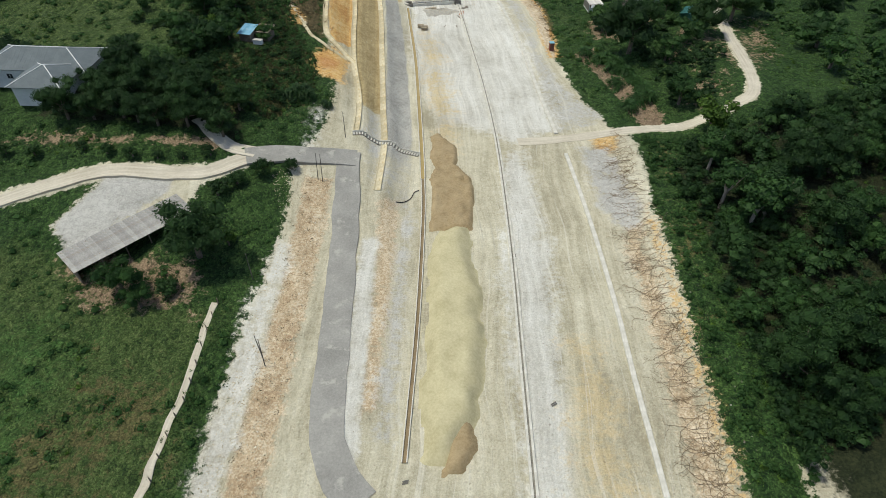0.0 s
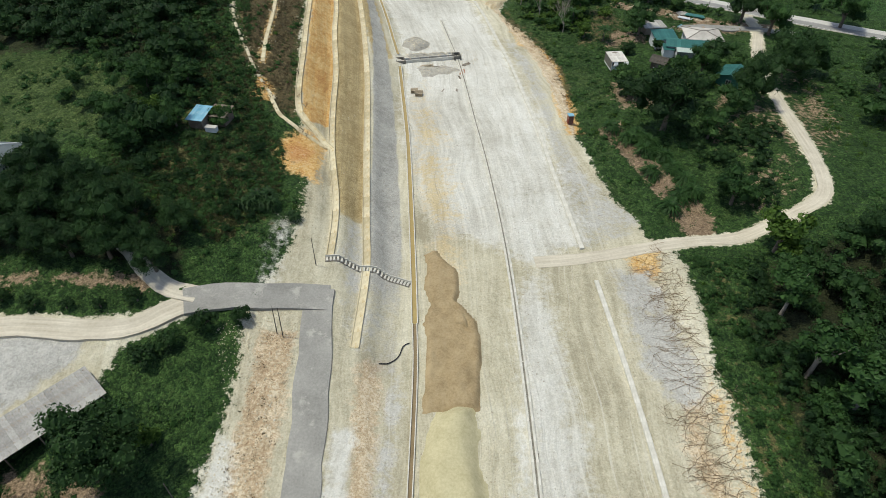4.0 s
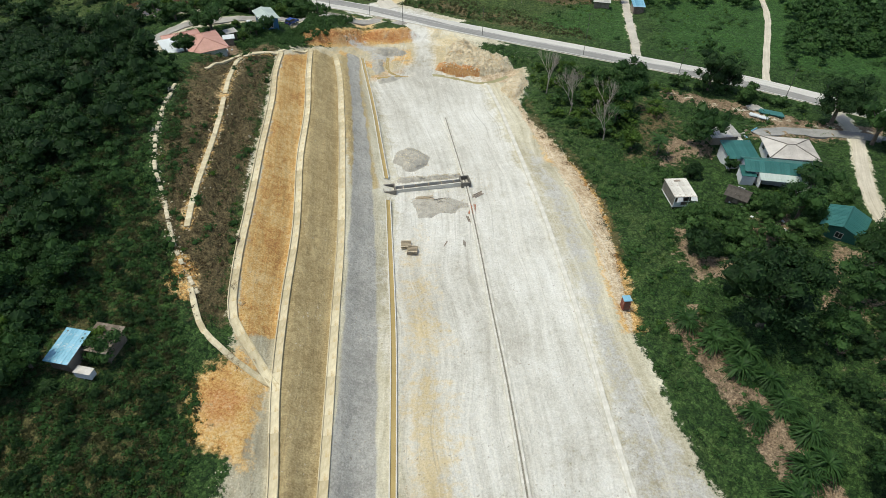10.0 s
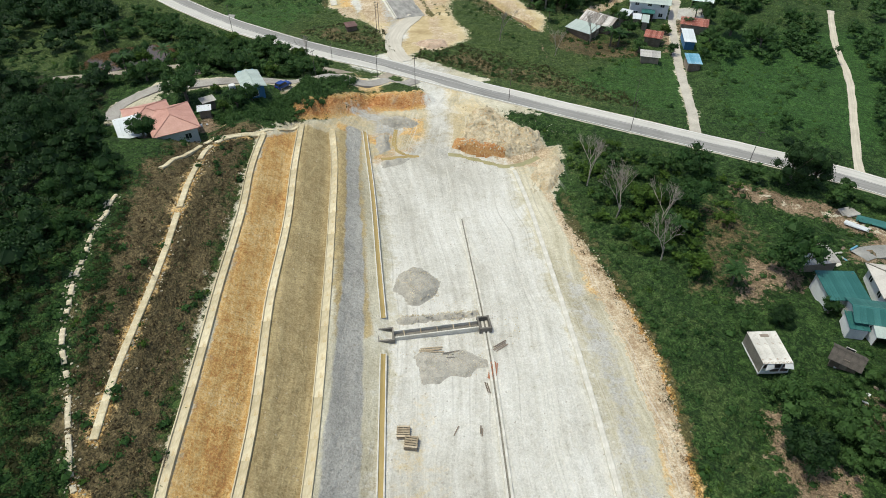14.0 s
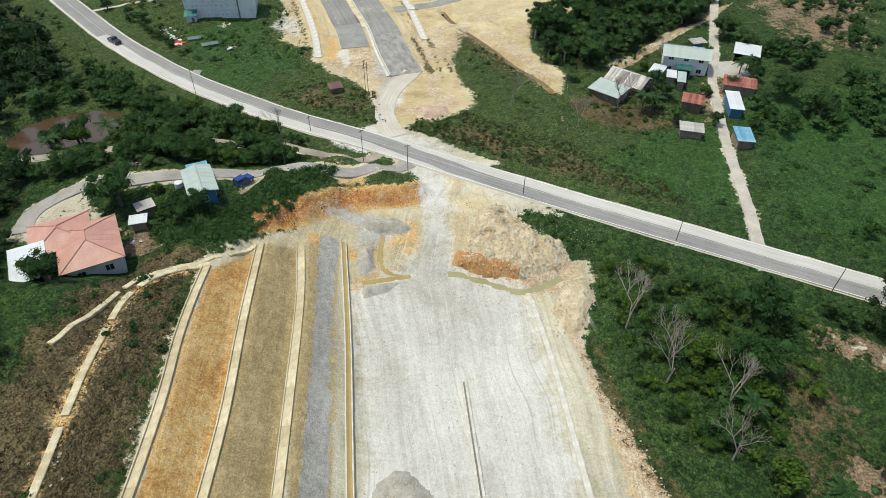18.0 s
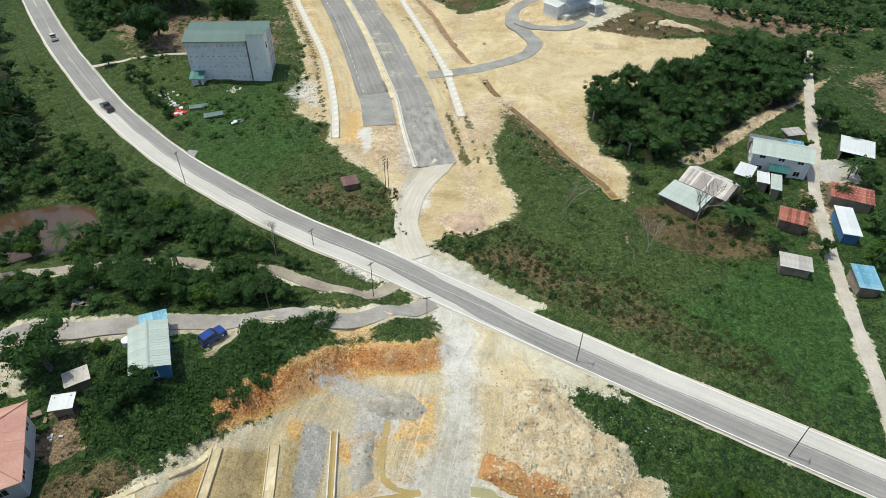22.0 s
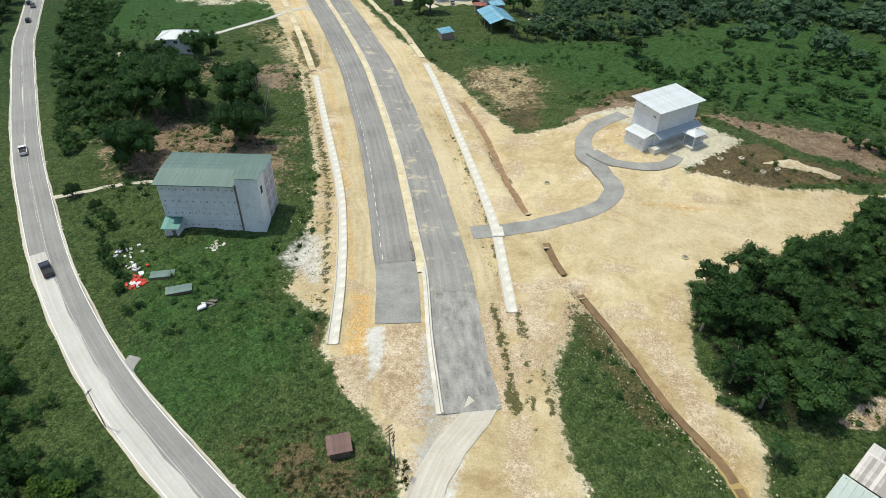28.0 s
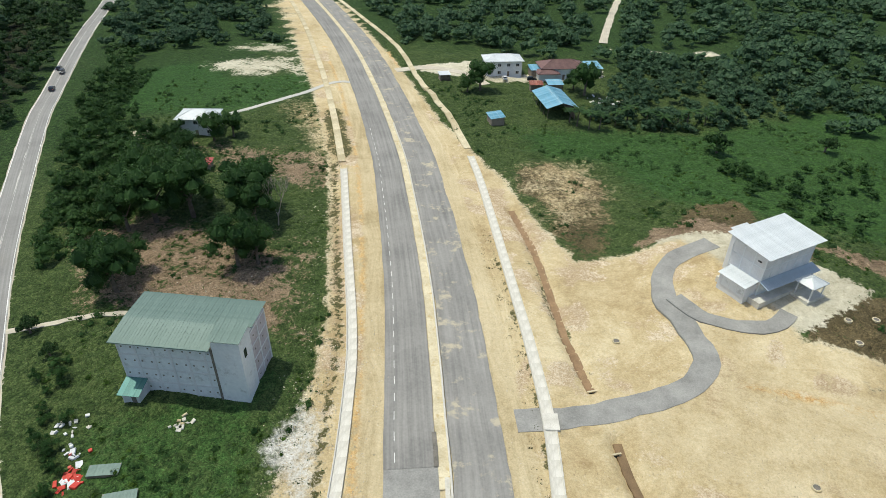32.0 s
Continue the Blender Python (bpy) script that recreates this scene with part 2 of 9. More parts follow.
def ground_surface():
    """Earth, gravel, sand and grass by the soft masks that the ground carries."""
    m, nt, b = blank("ground_surface", 0.95)
    b.inputs["Specular IOR Level"].default_value = 0.2
    at = nt.nodes.new("ShaderNodeTexCoord").outputs["Object"]

    def mask(name):
        a = nt.nodes.new("ShaderNodeAttribute")
        a.attribute_name = name
        return a.outputs["Fac"]
    n1, n2, n3, n4 = noise_of(nt, at, 0.035, 5), noise_of(nt, at, 0.16, 5), noise_of(nt, at, 0.9, 6, 0.72), noise_of(nt, at, 3.2, 4, 0.75)
    tr = nt.nodes.new("ShaderNodeAttribute")
    tr.attribute_name = "track"
    mp = nt.nodes.new("ShaderNodeMapping")
    mp.inputs["Scale"].default_value = (0.62, 0.04, 1)
    sway = nt.nodes.new("ShaderNodeVectorMath")
    sway.operation = "MULTIPLY_ADD"
    wob = node(nt, "ShaderNodeTexNoise", _Scale=0.028, _Detail=2.0)
    nt.links.new(at, wob.inputs["Vector"])
    nt.links.new(wob.outputs["Color"], sway.inputs[0])
    sway.inputs[1].default_value = (9.0, 30.0, 0)
    nt.links.new(tr.outputs["Vector"], sway.inputs[2])
    nt.links.new(sway.outputs[0], mp.inputs["Vector"])
    run = noise_of(nt, mp.outputs[0], 1.0, 6, 0.72)
    rag = calc(nt, "ADD", calc(nt, "MULTIPLY", n3, 0.55), calc(nt, "MULTIPLY", n2, 0.45))

    def edge(name, spread=0.9, hard=0.10):
        v = calc(nt, "ADD", mask(name), calc(nt, "MULTIPLY", calc(nt, "SUBTRACT", rag, 0.5), spread * 2.6))
        return calc(nt, "MULTIPLY", step(nt, v, 0.5 - hard, 0.5 + hard), step(nt, mask(name), 0.02, 0.2))
    f = calc(nt, "ADD", calc(nt, "MULTIPLY", n2, 0.45), calc(nt, "MULTIPLY", n3, 0.55))
    g = calc(nt, "ADD", calc(nt, "MULTIPLY", f, 0.6), calc(nt, "MULTIPLY", n4, 0.4))
    # clumps of creepers and tall grass, each with its own green
    bent = nt.nodes.new("ShaderNodeVectorMath")
    bent.operation = "MULTIPLY_ADD"
    twist = node(nt, "ShaderNodeTexNoise", _Scale=1.4, _Detail=3.0)
    nt.links.new(at, twist.inputs["Vector"])
    nt.links.new(twist.outputs["Color"], bent.inputs[0])
    bent.inputs[1].default_value = (0.7, 0.7, 0.7)
    nt.links.new(at, bent.inputs[2])
    cell = node(nt, "ShaderNodeTexVoronoi", _Scale=1.15)
    nt.links.new(bent.outputs[0], cell.inputs["Vector"])
    tint = nt.nodes.new("ShaderNodeSeparateColor")
    nt.links.new(cell.outputs["Color"], tint.inputs[0])
    small = node(nt, "ShaderNodeTexVoronoi", _Scale=3.6)
    nt.links.new(bent.outputs[0], small.inputs["Vector"])
    tuft = nt.nodes.new("ShaderNodeSeparateColor")
    nt.links.new(small.outputs["Color"], tuft.inputs[0])
    gg = calc(nt, "ADD", calc(nt, "MULTIPLY", g, 0.5), calc(nt, "ADD", calc(nt, "MULTIPLY", tint.outputs[0], 0.2), calc(nt, "MULTIPLY", tuft.outputs[1], 0.3)))
    col = ramp(nt, gg, [(0.28, (0.010, 0.027, 0.008)), (0.5, (0.028, 0.063, 0.016)), (0.72, (0.070, 0.130, 0.035))])
    patch = ramp(nt, gg, [(0.3, (0.032, 0.046, 0.017)), (0.7, (0.115, 0.120, 0.052))])
    col = blend(nt, step(nt, calc(nt, "ADD", calc(nt, "MULTIPLY", n1, 0.5), calc(nt, "MULTIPLY", n3, 0.5)), 0.57, 0.72), col, patch)
    meadow = ramp(nt, gg, [(0.28, (0.026, 0.050, 0.015)), (0.5, (0.062, 0.098, 0.028)), (0.72, (0.115, 0.150, 0.054))])
    col = blend(nt, calc(nt, "MULTIPLY", edge("meadow", 1.0, 0.35), 0.85), col, meadow)
    tone = calc(nt, "ADD", calc(nt, "MULTIPLY", run, 0.27), calc(nt, "MULTIPLY", calc(nt, "ADD", calc(nt, "MULTIPLY", g, 0.62), calc(nt, "MULTIPLY", n1, 0.38)), 0.73))
    lush = ramp(nt, gg, [(0.3, (0.018, 0.056, 0.013)), (0.7, (0.058, 0.142, 0.034))])
    col = blend(nt, calc(nt, "MULTIPLY", edge("lush", 1.0, 0.3), 0.8), col, lush)
    kinds = (
        ("dry", [(0.38, (0.060, 0.050, 0.024)), (0.62, (0.185, 0.145, 0.075))], g, 1.0, 0.16),
        ("soil", [(0.38, (0.14, 0.095, 0.06)), (0.62, (0.36, 0.27, 0.18))], g, 1.2, 0.12),
        ("bare", [(0.38, (0.35, 0.315, 0.225)), (0.50, (0.54, 0.50, 0.375)), (0.62, (0.70, 0.665, 0.54))], tone, 1.1, 0.10),
        ("clay", [(0.38, (0.40, 0.295, 0.155)), (0.50, (0.565, 0.455, 0.265)), (0.62, (0.71, 0.61, 0.405))], tone, 0.9, 0.3),
        ("orange", [(0.38, (0.42, 0.19, 0.06)), (0.50, (0.62, 0.39, 0.14)), (0.62, (0.72, 0.54, 0.29))], g, 1.1, 0.2),
        ("rust", [(0.38, (0.30, 0.10, 0.035)), (0.5, (0.52, 0.25, 0.09)), (0.62, (0.64, 0.42, 0.21))], g, 1.0, 0.2),
        ("pink", [(0.38, (0.35, 0.245, 0.15)), (0.5, (0.53, 0.415, 0.275)), (0.62, (0.72, 0.625, 0.47))], g, 0.9, 0.16),
        ("olive", [(0.40, (0.31, 0.235, 0.115)), (0.60, (0.55, 0.44, 0.24))], g, 0.8, 0.2),
        ("grey", [(0.38, (0.35, 0.342, 0.318)), (0.62, (0.57, 0.56, 0.525))], g, 0.9, 0.22),
        ("gravel", [(0.38, (0.285, 0.278, 0.255)), (0.62, (0.47, 0.46, 0.425))], g, 0.5, 0.2),
        ("white", [(0.38, (0.45, 0.43, 0.375)), (0.5, (0.62, 0.605, 0.55)), (0.62, (0.76, 0.75, 0.705))], tone, 1.1, 0.3),
        ("sand", [(0.38, (0.42, 0.335, 0.19)), (0.5, (0.57, 0.47, 0.29)), (0.62, (0.68, 0.58, 0.385))], tone, 1.0, 0.25),
        # leaf litter, with the shade under the trees painted into its colour
        ("shaded_litter", [(0.40, (0.012, 0.018, 0.008)), (0.60, (0.040, 0.048, 0.021))], g, 1.0, 0.2),
        ("weed", [(0.40, (0.035, 0.045, 0.015)), (0.60, (0.13, 0.12, 0.05))], g, 1.2, 0.12),
    )
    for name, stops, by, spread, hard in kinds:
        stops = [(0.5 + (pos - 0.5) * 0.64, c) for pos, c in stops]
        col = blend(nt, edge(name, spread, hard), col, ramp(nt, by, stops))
    # thin wheel marks along the works, in patches
    mw = nt.nodes.new("ShaderNodeMapping")
    mw.inputs["Scale"].default_value = (2.3, 0.016, 1)
    nt.links.new(sway.outputs[0], mw.inputs["Vector"])
    wheel = calc(nt, "MULTIPLY", step(nt, noise_of(nt, mw.outputs[0], 1.0, 3, 0.6), 0.56, 0.66), calc(nt, "MULTIPLY", mask("worked"), step(nt, n1, 0.42, 0.62)))
    col = blend(nt, calc(nt, "MULTIPLY", wheel, 0.34), col, (0.30, 0.285, 0.25))
    ms = nt.nodes.new("ShaderNodeMapping")
    ms.inputs["Scale"].default_value = (1.5, 0.022, 1)
    ms.inputs["Location"].default_value = (31.7, 5.3, 0)
    nt.links.new(sway.outputs[0], ms.inputs["Vector"])
    pale = calc(nt, "MULTIPLY", step(nt, noise_of(nt, ms.outputs[0], 1.0, 3, 0.6), 0.57, 0.66), mask("worked"))
    col = blend(nt, calc(nt, "MULTIPLY", pale, 0.4), col, (0.74, 0.72, 0.65))
    # furrows left by machines across the trimmed slope
    mc = nt.nodes.new("ShaderNodeMapping")
    mc.inputs["Scale"].default_value = (2.1, 0.05, 1)
    nt.links.new(tr.outputs["Vector"], mc.inputs["Vector"])
    rows = step(nt, noise_of(nt, mc.outputs[0], 1.0, 4, 0.7), 0.40, 0.62)
    wave = node(nt, "ShaderNodeTexWave", _Scale=0.9, _Distortion=3.5, _Detail=3.0, _Detail_Scale=2.0)
    wave.bands_direction = "Y"
    nt.links.new(at, wave.inputs["Vector"])
    furrow = calc(nt, "MULTIPLY", mask("comb"), calc(nt, "ADD", calc(nt, "MULTIPLY", rows, 0.7), calc(nt, "MULTIPLY", step(nt, wave.outputs["Fac"], 0.1, 0.9), 0.3)))
    col = blend(nt, calc(nt, "MULTIPLY", furrow, 0.5), col, (0.25, 0.18, 0.085))
    # loose stones and clods
    peb = node(nt, "ShaderNodeTexVoronoi", _Scale=1.9)
    nt.links.new(bent.outputs[0], peb.inputs["Vector"])
    pick = nt.nodes.new("ShaderNodeSeparateColor")
    nt.links.new(peb.outputs["Color"], pick.inputs[0])
    bit = calc(nt, "MULTIPLY", step(nt, peb.outputs["Distance"], 0.30, 0.20), step(nt, pick.outputs[0], 0.62, 0.72))
    bit = calc(nt, "MULTIPLY", calc(nt, "MULTIPLY", bit, mask("stony")), step(nt, n2, 0.42, 0.6))
    col = blend(nt, bit, col, ramp(nt, pick.outputs[1], [(0.25, (0.24, 0.19, 0.13)), (0.6, (0.62, 0.56, 0.44)), (1.0, (0.80, 0.76, 0.66))]))
    # single stones, clods and blades, each of its own shade
    grit = node(nt, "ShaderNodeTexVoronoi", _Scale=5.2)
    nt.links.new(bent.outputs[0], grit.inputs["Vector"])
    shade = nt.nodes.new("ShaderNodeSeparateColor")
    nt.links.new(grit.outputs["Color"], shade.inputs[0])
    power = calc(nt, "ADD", 0.05, calc(nt, "ADD", calc(nt, "MULTIPLY", mask("green"), 0.36), calc(nt, "MULTIPLY", mask("stony"), 0.06)))
    fac = calc(nt, "ADD", 1.0, calc(nt, "MULTIPLY", calc(nt, "SUBTRACT", shade.outputs[0], 0.5), calc(nt, "MULTIPLY", power, 1.7)))
    vary = nt.nodes.new("ShaderNodeVectorMath")
    vary.operation = "SCALE"
    nt.links.new(col, vary.inputs[0])
    nt.links.new(fac, vary.inputs["Scale"])
    col = vary.outputs[0]
    nt.links.new(col, b.inputs["Base Color"])
    lumps = calc(nt, "MULTIPLY", calc(nt, "ADD", cell.outputs["Distance"], calc(nt, "MULTIPLY", small.outputs["Distance"], 0.5)), calc(nt, "MULTIPLY", mask("green"), -1.3))
    rise = calc(nt, "ADD", calc(nt, "ADD", n3, calc(nt, "MULTIPLY", n4, 0.45)), calc(nt, "ADD", lumps, calc(nt, "MULTIPLY", bit, 0.4)))
    relief(nt, b, rise, 0.9, 0.42)
    return m


GROUND = ground_surface()
ASPHALT = surf("asphalt", (0.15, 0.148, 0.142), (0.33, 0.32, 0.30), 0.09, 0.85, bump=0.15, depth=0.02, fine=25, streak=(0.7, 34))
ASPHALT_DUSTY = surf("dust_covered_asphalt", (0.17, 0.168, 0.16), (0.34, 0.33, 0.31), 0.09, 0.9, bump=0.15, depth=0.02, fine=25, streak=(0.9, 26), wear=(0.46, 0.41, 0.31))
ROAD_OLD = surf("worn_asphalt", (0.19, 0.187, 0.18), (0.33, 0.325, 0.31), 0.1, 0.85, bump=0.15, depth=0.02, fine=25, streak=(0.45, 30))
ROAD_DUSTY = surf("dusty_asphalt", (0.42, 0.41, 0.38), (0.60, 0.585, 0.55), 0.1, 0.9, bump=0.15, depth=0.02, fine=25, streak=(0.45, 30))
SERVICE = surf("grey_seal", (0.215, 0.21, 0.195), (0.36, 0.35, 0.325), 0.15, 0.9, bump=0.2, depth=0.02, fine=22, wear=(0.40, 0.385, 0.35))
ROADBASE = surf("grey_roadbase", (0.20, 0.20, 0.19), (0.35, 0.345, 0.325), 0.25, 0.95, bump=0.3, depth=0.03, fine=16)
TRACK = surf("pale_track", (0.40, 0.355, 0.275), (0.66, 0.61, 0.51), 0.2, 0.95, bump=0.3, depth=0.05, fine=12, streak=(0.45, 14))
CONCRETE = surf("pale_concrete", (0.48, 0.46, 0.40), (0.72, 0.70, 0.64), 0.35, 0.85, bump=0.2, depth=0.02)
CONCRETE_DUSTY = surf("dusty_concrete", (0.44, 0.37, 0.23), (0.70, 0.63, 0.45), 0.3, 0.9, bump=0.3, depth=0.04, wear=(0.50, 0.39, 0.21), vary=0.2)
CONCRETE_DARK = surf("dark_concrete", (0.10, 0.095, 0.08), (0.24, 0.22, 0.19), 0.6, 0.8, bump=0.2, depth=0.02)
PAINT_WORN = surf("worn_road_paint", (0.34, 0.335, 0.32), (0.56, 0.555, 0.54), 0.8, 0.8, bump=0)
PAINT = surf("road_paint", (0.62, 0.62, 0.60), (0.82, 0.82, 0.80), 0.5, 0.7, bump=0)
SAND = surf("river_sand", (0.41, 0.365, 0.215), (0.56, 0.51, 0.325), 0.35, 0.95, bump=0.4, depth=0.08, fine=8)
SAND_DAMP = surf("damp_sand", (0.26, 0.19, 0.10), (0.40, 0.31, 0.18), 0.35, 0.95, bump=0.5, depth=0.1, fine=8)
STONE = surf("broken_stone", (0.42, 0.35, 0.23), (0.76, 0.69, 0.53), 0.6, 0.95, bump=0.5, depth=0.1)
GRAVEL = surf("grey_gravel", (0.30, 0.285, 0.25), (0.56, 0.53, 0.46), 0.9, 0.95, bump=0.9, depth=0.25, fine=5)
ROCK = surf("pale_rock_spoil", (0.46, 0.35, 0.20), (0.76, 0.68, 0.51), 0.5, 0.95, bump=1.0, depth=0.45, fine=5, wear=(0.55, 0.36, 0.18))
SCARP = surf("orange_clay", (0.40, 0.16, 0.05), (0.62, 0.37, 0.15), 0.7, 0.95, bump=1.0, depth=0.4, fine=4, wear=(0.62, 0.50, 0.32))
WATER_OCHRE = surf("ochre_water", (0.34, 0.25, 0.09), (0.42, 0.32, 0.13), 0.4, 0.12, bump=0.03, depth=0.01)
WATER_DARK = surf("dark_pond_water", (0.060, 0.038, 0.022), (0.095, 0.060, 0.034), 0.1, 0.1, bump=0.02, depth=0.01)
BARK = surf("bark", (0.07, 0.055, 0.042), (0.20, 0.17, 0.14), 1.5, 0.95, bump=0.5, depth=0.05)
BARK_PALE = surf("pale_dead_wood", (0.20, 0.17, 0.14), (0.42, 0.38, 0.33), 1.5, 0.95, bump=0.3, depth=0.03)
TWIG = surf("dry_twig", (0.11, 0.075, 0.045), (0.24, 0.17, 0.10), 1.5, 0.95, bump=0)
LEAF_DARK = leafy("dark_leaf", (0.012, 0.034, 0.011), (0.046, 0.102, 0.029))
LEAF = leafy("leaf", (0.017, 0.050, 0.013), (0.066, 0.144, 0.039))
LEAF_GRASS = leafy("grass_blade", (0.024, 0.058, 0.015), (0.085, 0.160, 0.044))
LEAF_MEADOW = leafy("meadow_blade", (0.034, 0.068, 0.020), (0.112, 0.170, 0.055))
LEAF_WOOD = leafy("woodland_leaf", (0.023, 0.062, 0.016), (0.084, 0.166, 0.047))
# distance haze is put into this leaf colour: paler and bluer
LEAF_HAZED = leafy("hazed_far_leaf", (0.036, 0.080, 0.042), (0.104, 0.190, 0.094))
LEAF_BRIGHT = leafy("bright_leaf", (0.030, 0.070, 0.010), (0.120, 0.210, 0.036))
LEAF_OLIVE = leafy("olive_leaf", (0.030, 0.036, 0.012), (0.100, 0.105, 0.040))
LEAF_DRY = leafy("dry_leaf", (0.050, 0.036, 0.018), (0.17, 0.12, 0.06))
ROOF_TEAL = surf("teal_steel_sheet", (0.025, 0.125, 0.115), (0.055, 0.20, 0.185), 0.4, 0.45, 0.2, bump=0.1, depth=0.02, vary=0.2)
ROOF_BLUE = surf("blue_steel_sheet", (0.10, 0.30, 0.42), (0.22, 0.46, 0.60), 0.5, 0.5, 0.1, bump=0.1, depth=0.02, wear=(0.45, 0.52, 0.55), vary=0.25)
ROOF_PINK = surf("salmon_steel_sheet", (0.43, 0.215, 0.165), (0.58, 0.325, 0.265), 0.4, 0.55, 0.0, bump=0.1, depth=0.02, vary=0.12)
ROOF_MINT = surf("pale_mint_sheet", (0.36, 0.43, 0.40), (0.50, 0.57, 0.53), 0.3, 0.5, 0.0, bump=0.1, depth=0.02, vary=0.12)
ROOF_SAGE = surf("sage_green_sheet", (0.095, 0.16, 0.14), (0.15, 0.225, 0.20), 0.2, 0.5, 0.1, bump=0.1, depth=0.02, vary=0.08)
ROOF_WHITE = surf("white_steel_sheet", (0.52, 0.56, 0.58), (0.70, 0.74, 0.76), 0.3, 0.45, 0.0, bump=0.05, depth=0.01, vary=0.1)
ROOF_ZINC = surf("weathered_zinc_sheet", (0.30, 0.29, 0.27), (0.60, 0.58, 0.54), 0.8, 0.55, 0.2, bump=0.2, depth=0.02, wear=(0.38, 0.33, 0.28), vary=0.16)
ROOF_RUST = surf("rusty_sheet", (0.20, 0.05, 0.03), (0.38, 0.13, 0.09), 0.9, 0.7, 0.0, bump=0.2, depth=0.02, wear=(0.50, 0.42, 0.38), vary=0.5)
ROOF_OLD = surf("grey_aged_sheet", (0.20, 0.195, 0.185), (0.44, 0.43, 0.41), 0.7, 0.7, 0.0, bump=0.2, depth=0.02, wear=(0.30, 0.25, 0.20), vary=0.14)
ROOF_PALE = surf("pale_blue_grey_sheet", (0.30, 0.36, 0.40), (0.42, 0.49, 0.53), 0.4, 0.5, 0.1, bump=0.05, depth=0.01, vary=0.12)
ROOF_GREY = surf("blue_grey_roof", (0.095, 0.118, 0.130), (0.145, 0.172, 0.186), 0.4, 0.8, 0.0, bump=0.15, depth=0.02, vary=0.12)
ROOF_BROWN = surf("brown_sheet", (0.10, 0.05, 0.045), (0.19, 0.10, 0.09), 0.6, 0.6, 0.0, bump=0.1, depth=0.02, vary=0.15)
WALL_GREY = surf("stained_pale_blue_render", (0.66, 0.71, 0.74), (0.80, 0.84, 0.86), 0.18, 0.8, bump=0.1, depth=0.01, fine=8, wear=(0.54, 0.57, 0.58))
WALL_PINKISH = surf("pink_grey_render", (0.42, 0.39, 0.42), (0.60, 0.57, 0.60), 0.25, 0.8, bump=0.1, depth=0.01, fine=8)
WALL_WHITE = surf("white_render", (0.60, 0.62, 0.64), (0.78, 0.80, 0.82), 0.4, 0.7, bump=0.05, depth=0.01)
WALL_BLUE = surf("blue_painted_wall", (0.03, 0.12, 0.26), (0.06, 0.20, 0.38), 0.5, 0.7, bump=0.1, depth=0.01)
WALL_WOOD = surf("weathered_plank", (0.13, 0.10, 0.075), (0.30, 0.25, 0.20), 0.8, 0.9, bump=0.3, depth=0.02, vary=0.3)
TIMBER = surf("sawn_timber", (0.30, 0.24, 0.16), (0.55, 0.46, 0.33), 0.8, 0.85, bump=0.2, depth=0.02, vary=0.4)
GLASS = surf("dark_window_glass", (0.02, 0.025, 0.03), (0.045, 0.055, 0.06), 0.8, 0.1, bump=0)
TRIM = surf("white_trim", (0.62, 0.63, 0.63), (0.78, 0.79, 0.79), 0.8, 0.6, bump=0)
RUBBER = surf("black_rubber", (0.012, 0.012, 0.012), (0.03, 0.03, 0.03), 2.0, 0.8, bump=0)
RED = surf("red_plastic", (0.45, 0.03, 0.02), (0.66, 0.07, 0.04), 0.8, 0.5, bump=0.1, depth=0.02)
CAR_BLUE = surf("blue_car_paint", (0.015, 0.05, 0.24), (0.025, 0.08, 0.33), 0.5, 0.25, 0.3, bump=0)
CAR_WHITE = surf("white_car_paint", (0.70, 0.70, 0.70), (0.80, 0.80, 0.80), 0.5, 0.25, 0.0, bump=0)
CAR_DARK = surf("dark_car_paint", (0.03, 0.035, 0.045), (0.06, 0.065, 0.08), 0.5, 0.25, 0.3, bump=0)
POLE = surf("dark_pole", (0.05, 0.045, 0.04), (0.13, 0.12, 0.11), 1.0, 0.85, bump=0.1, depth=0.01)


# ---- the lie of the land ----
LINE_1 = [(-40.6, 164), (-41.6, 172), (-43.3, 189.6), (-45.6, 203.5), (-47.3, 214), (-48.4, 223), (-46.5, 229), (-41.5, 233.5)]
LINE_2 = [(-22.6, 139.8), (-27, 145), (-30.5, 150), (-32.2, 160), (-33.5, 172), (-34.9, 184), (-37.7, 207), (-40, 220), (-41.6, 233)]
LINE_3 = [(-18.7, 109.7), (-18.9, 115.6), (-19.8, 125), (-22.6, 140), (-24.4, 155), (-25.9, 171), (-28.8, 190), (-31, 209), (-34, 226), (-36.5, 242)]
LINE_4 = [(-12.8, 92.6), (-12.8, 109), (-14.1, 122), (-15.6, 138), (-17.2, 155), (-19, 174), (-22.5, 200), (-27.3, 229.5), (-30.8, 245)]
CHANNEL_DRY = [(-4.5, 38), (-3.8, 62), (-3.8, 88), (-4.3, 99)]
CHANNEL_S = [(-4.3, 99), (-5, 110.5), (-6.9, 137), (-8.5, 156), (-12.0, 187)]
CHANNEL_N = [(-12.9, 194), (-15.4, 206.5), (-19.4, 226.7), (-24.6, 250)]
KERB_C = [(11.6, 10), (11.7, 28), (11.9, 53), (12.1, 80), (11.4, 113), (9.3, 141), (7.2, 160), (4.8, 182), (3.1, 195), (-1.4, 222)]
KERB_R1 = [(28, 10), (27.9, 34), (27.8, 50), (27.9, 68), (27.2, 89), (25.9, 109)]
KERB_R2 = [(24.8, 117), (22.8, 138), (21.1, 159), (18, 186), (13.6, 217), (11.7, 229), (9.0, 242)]
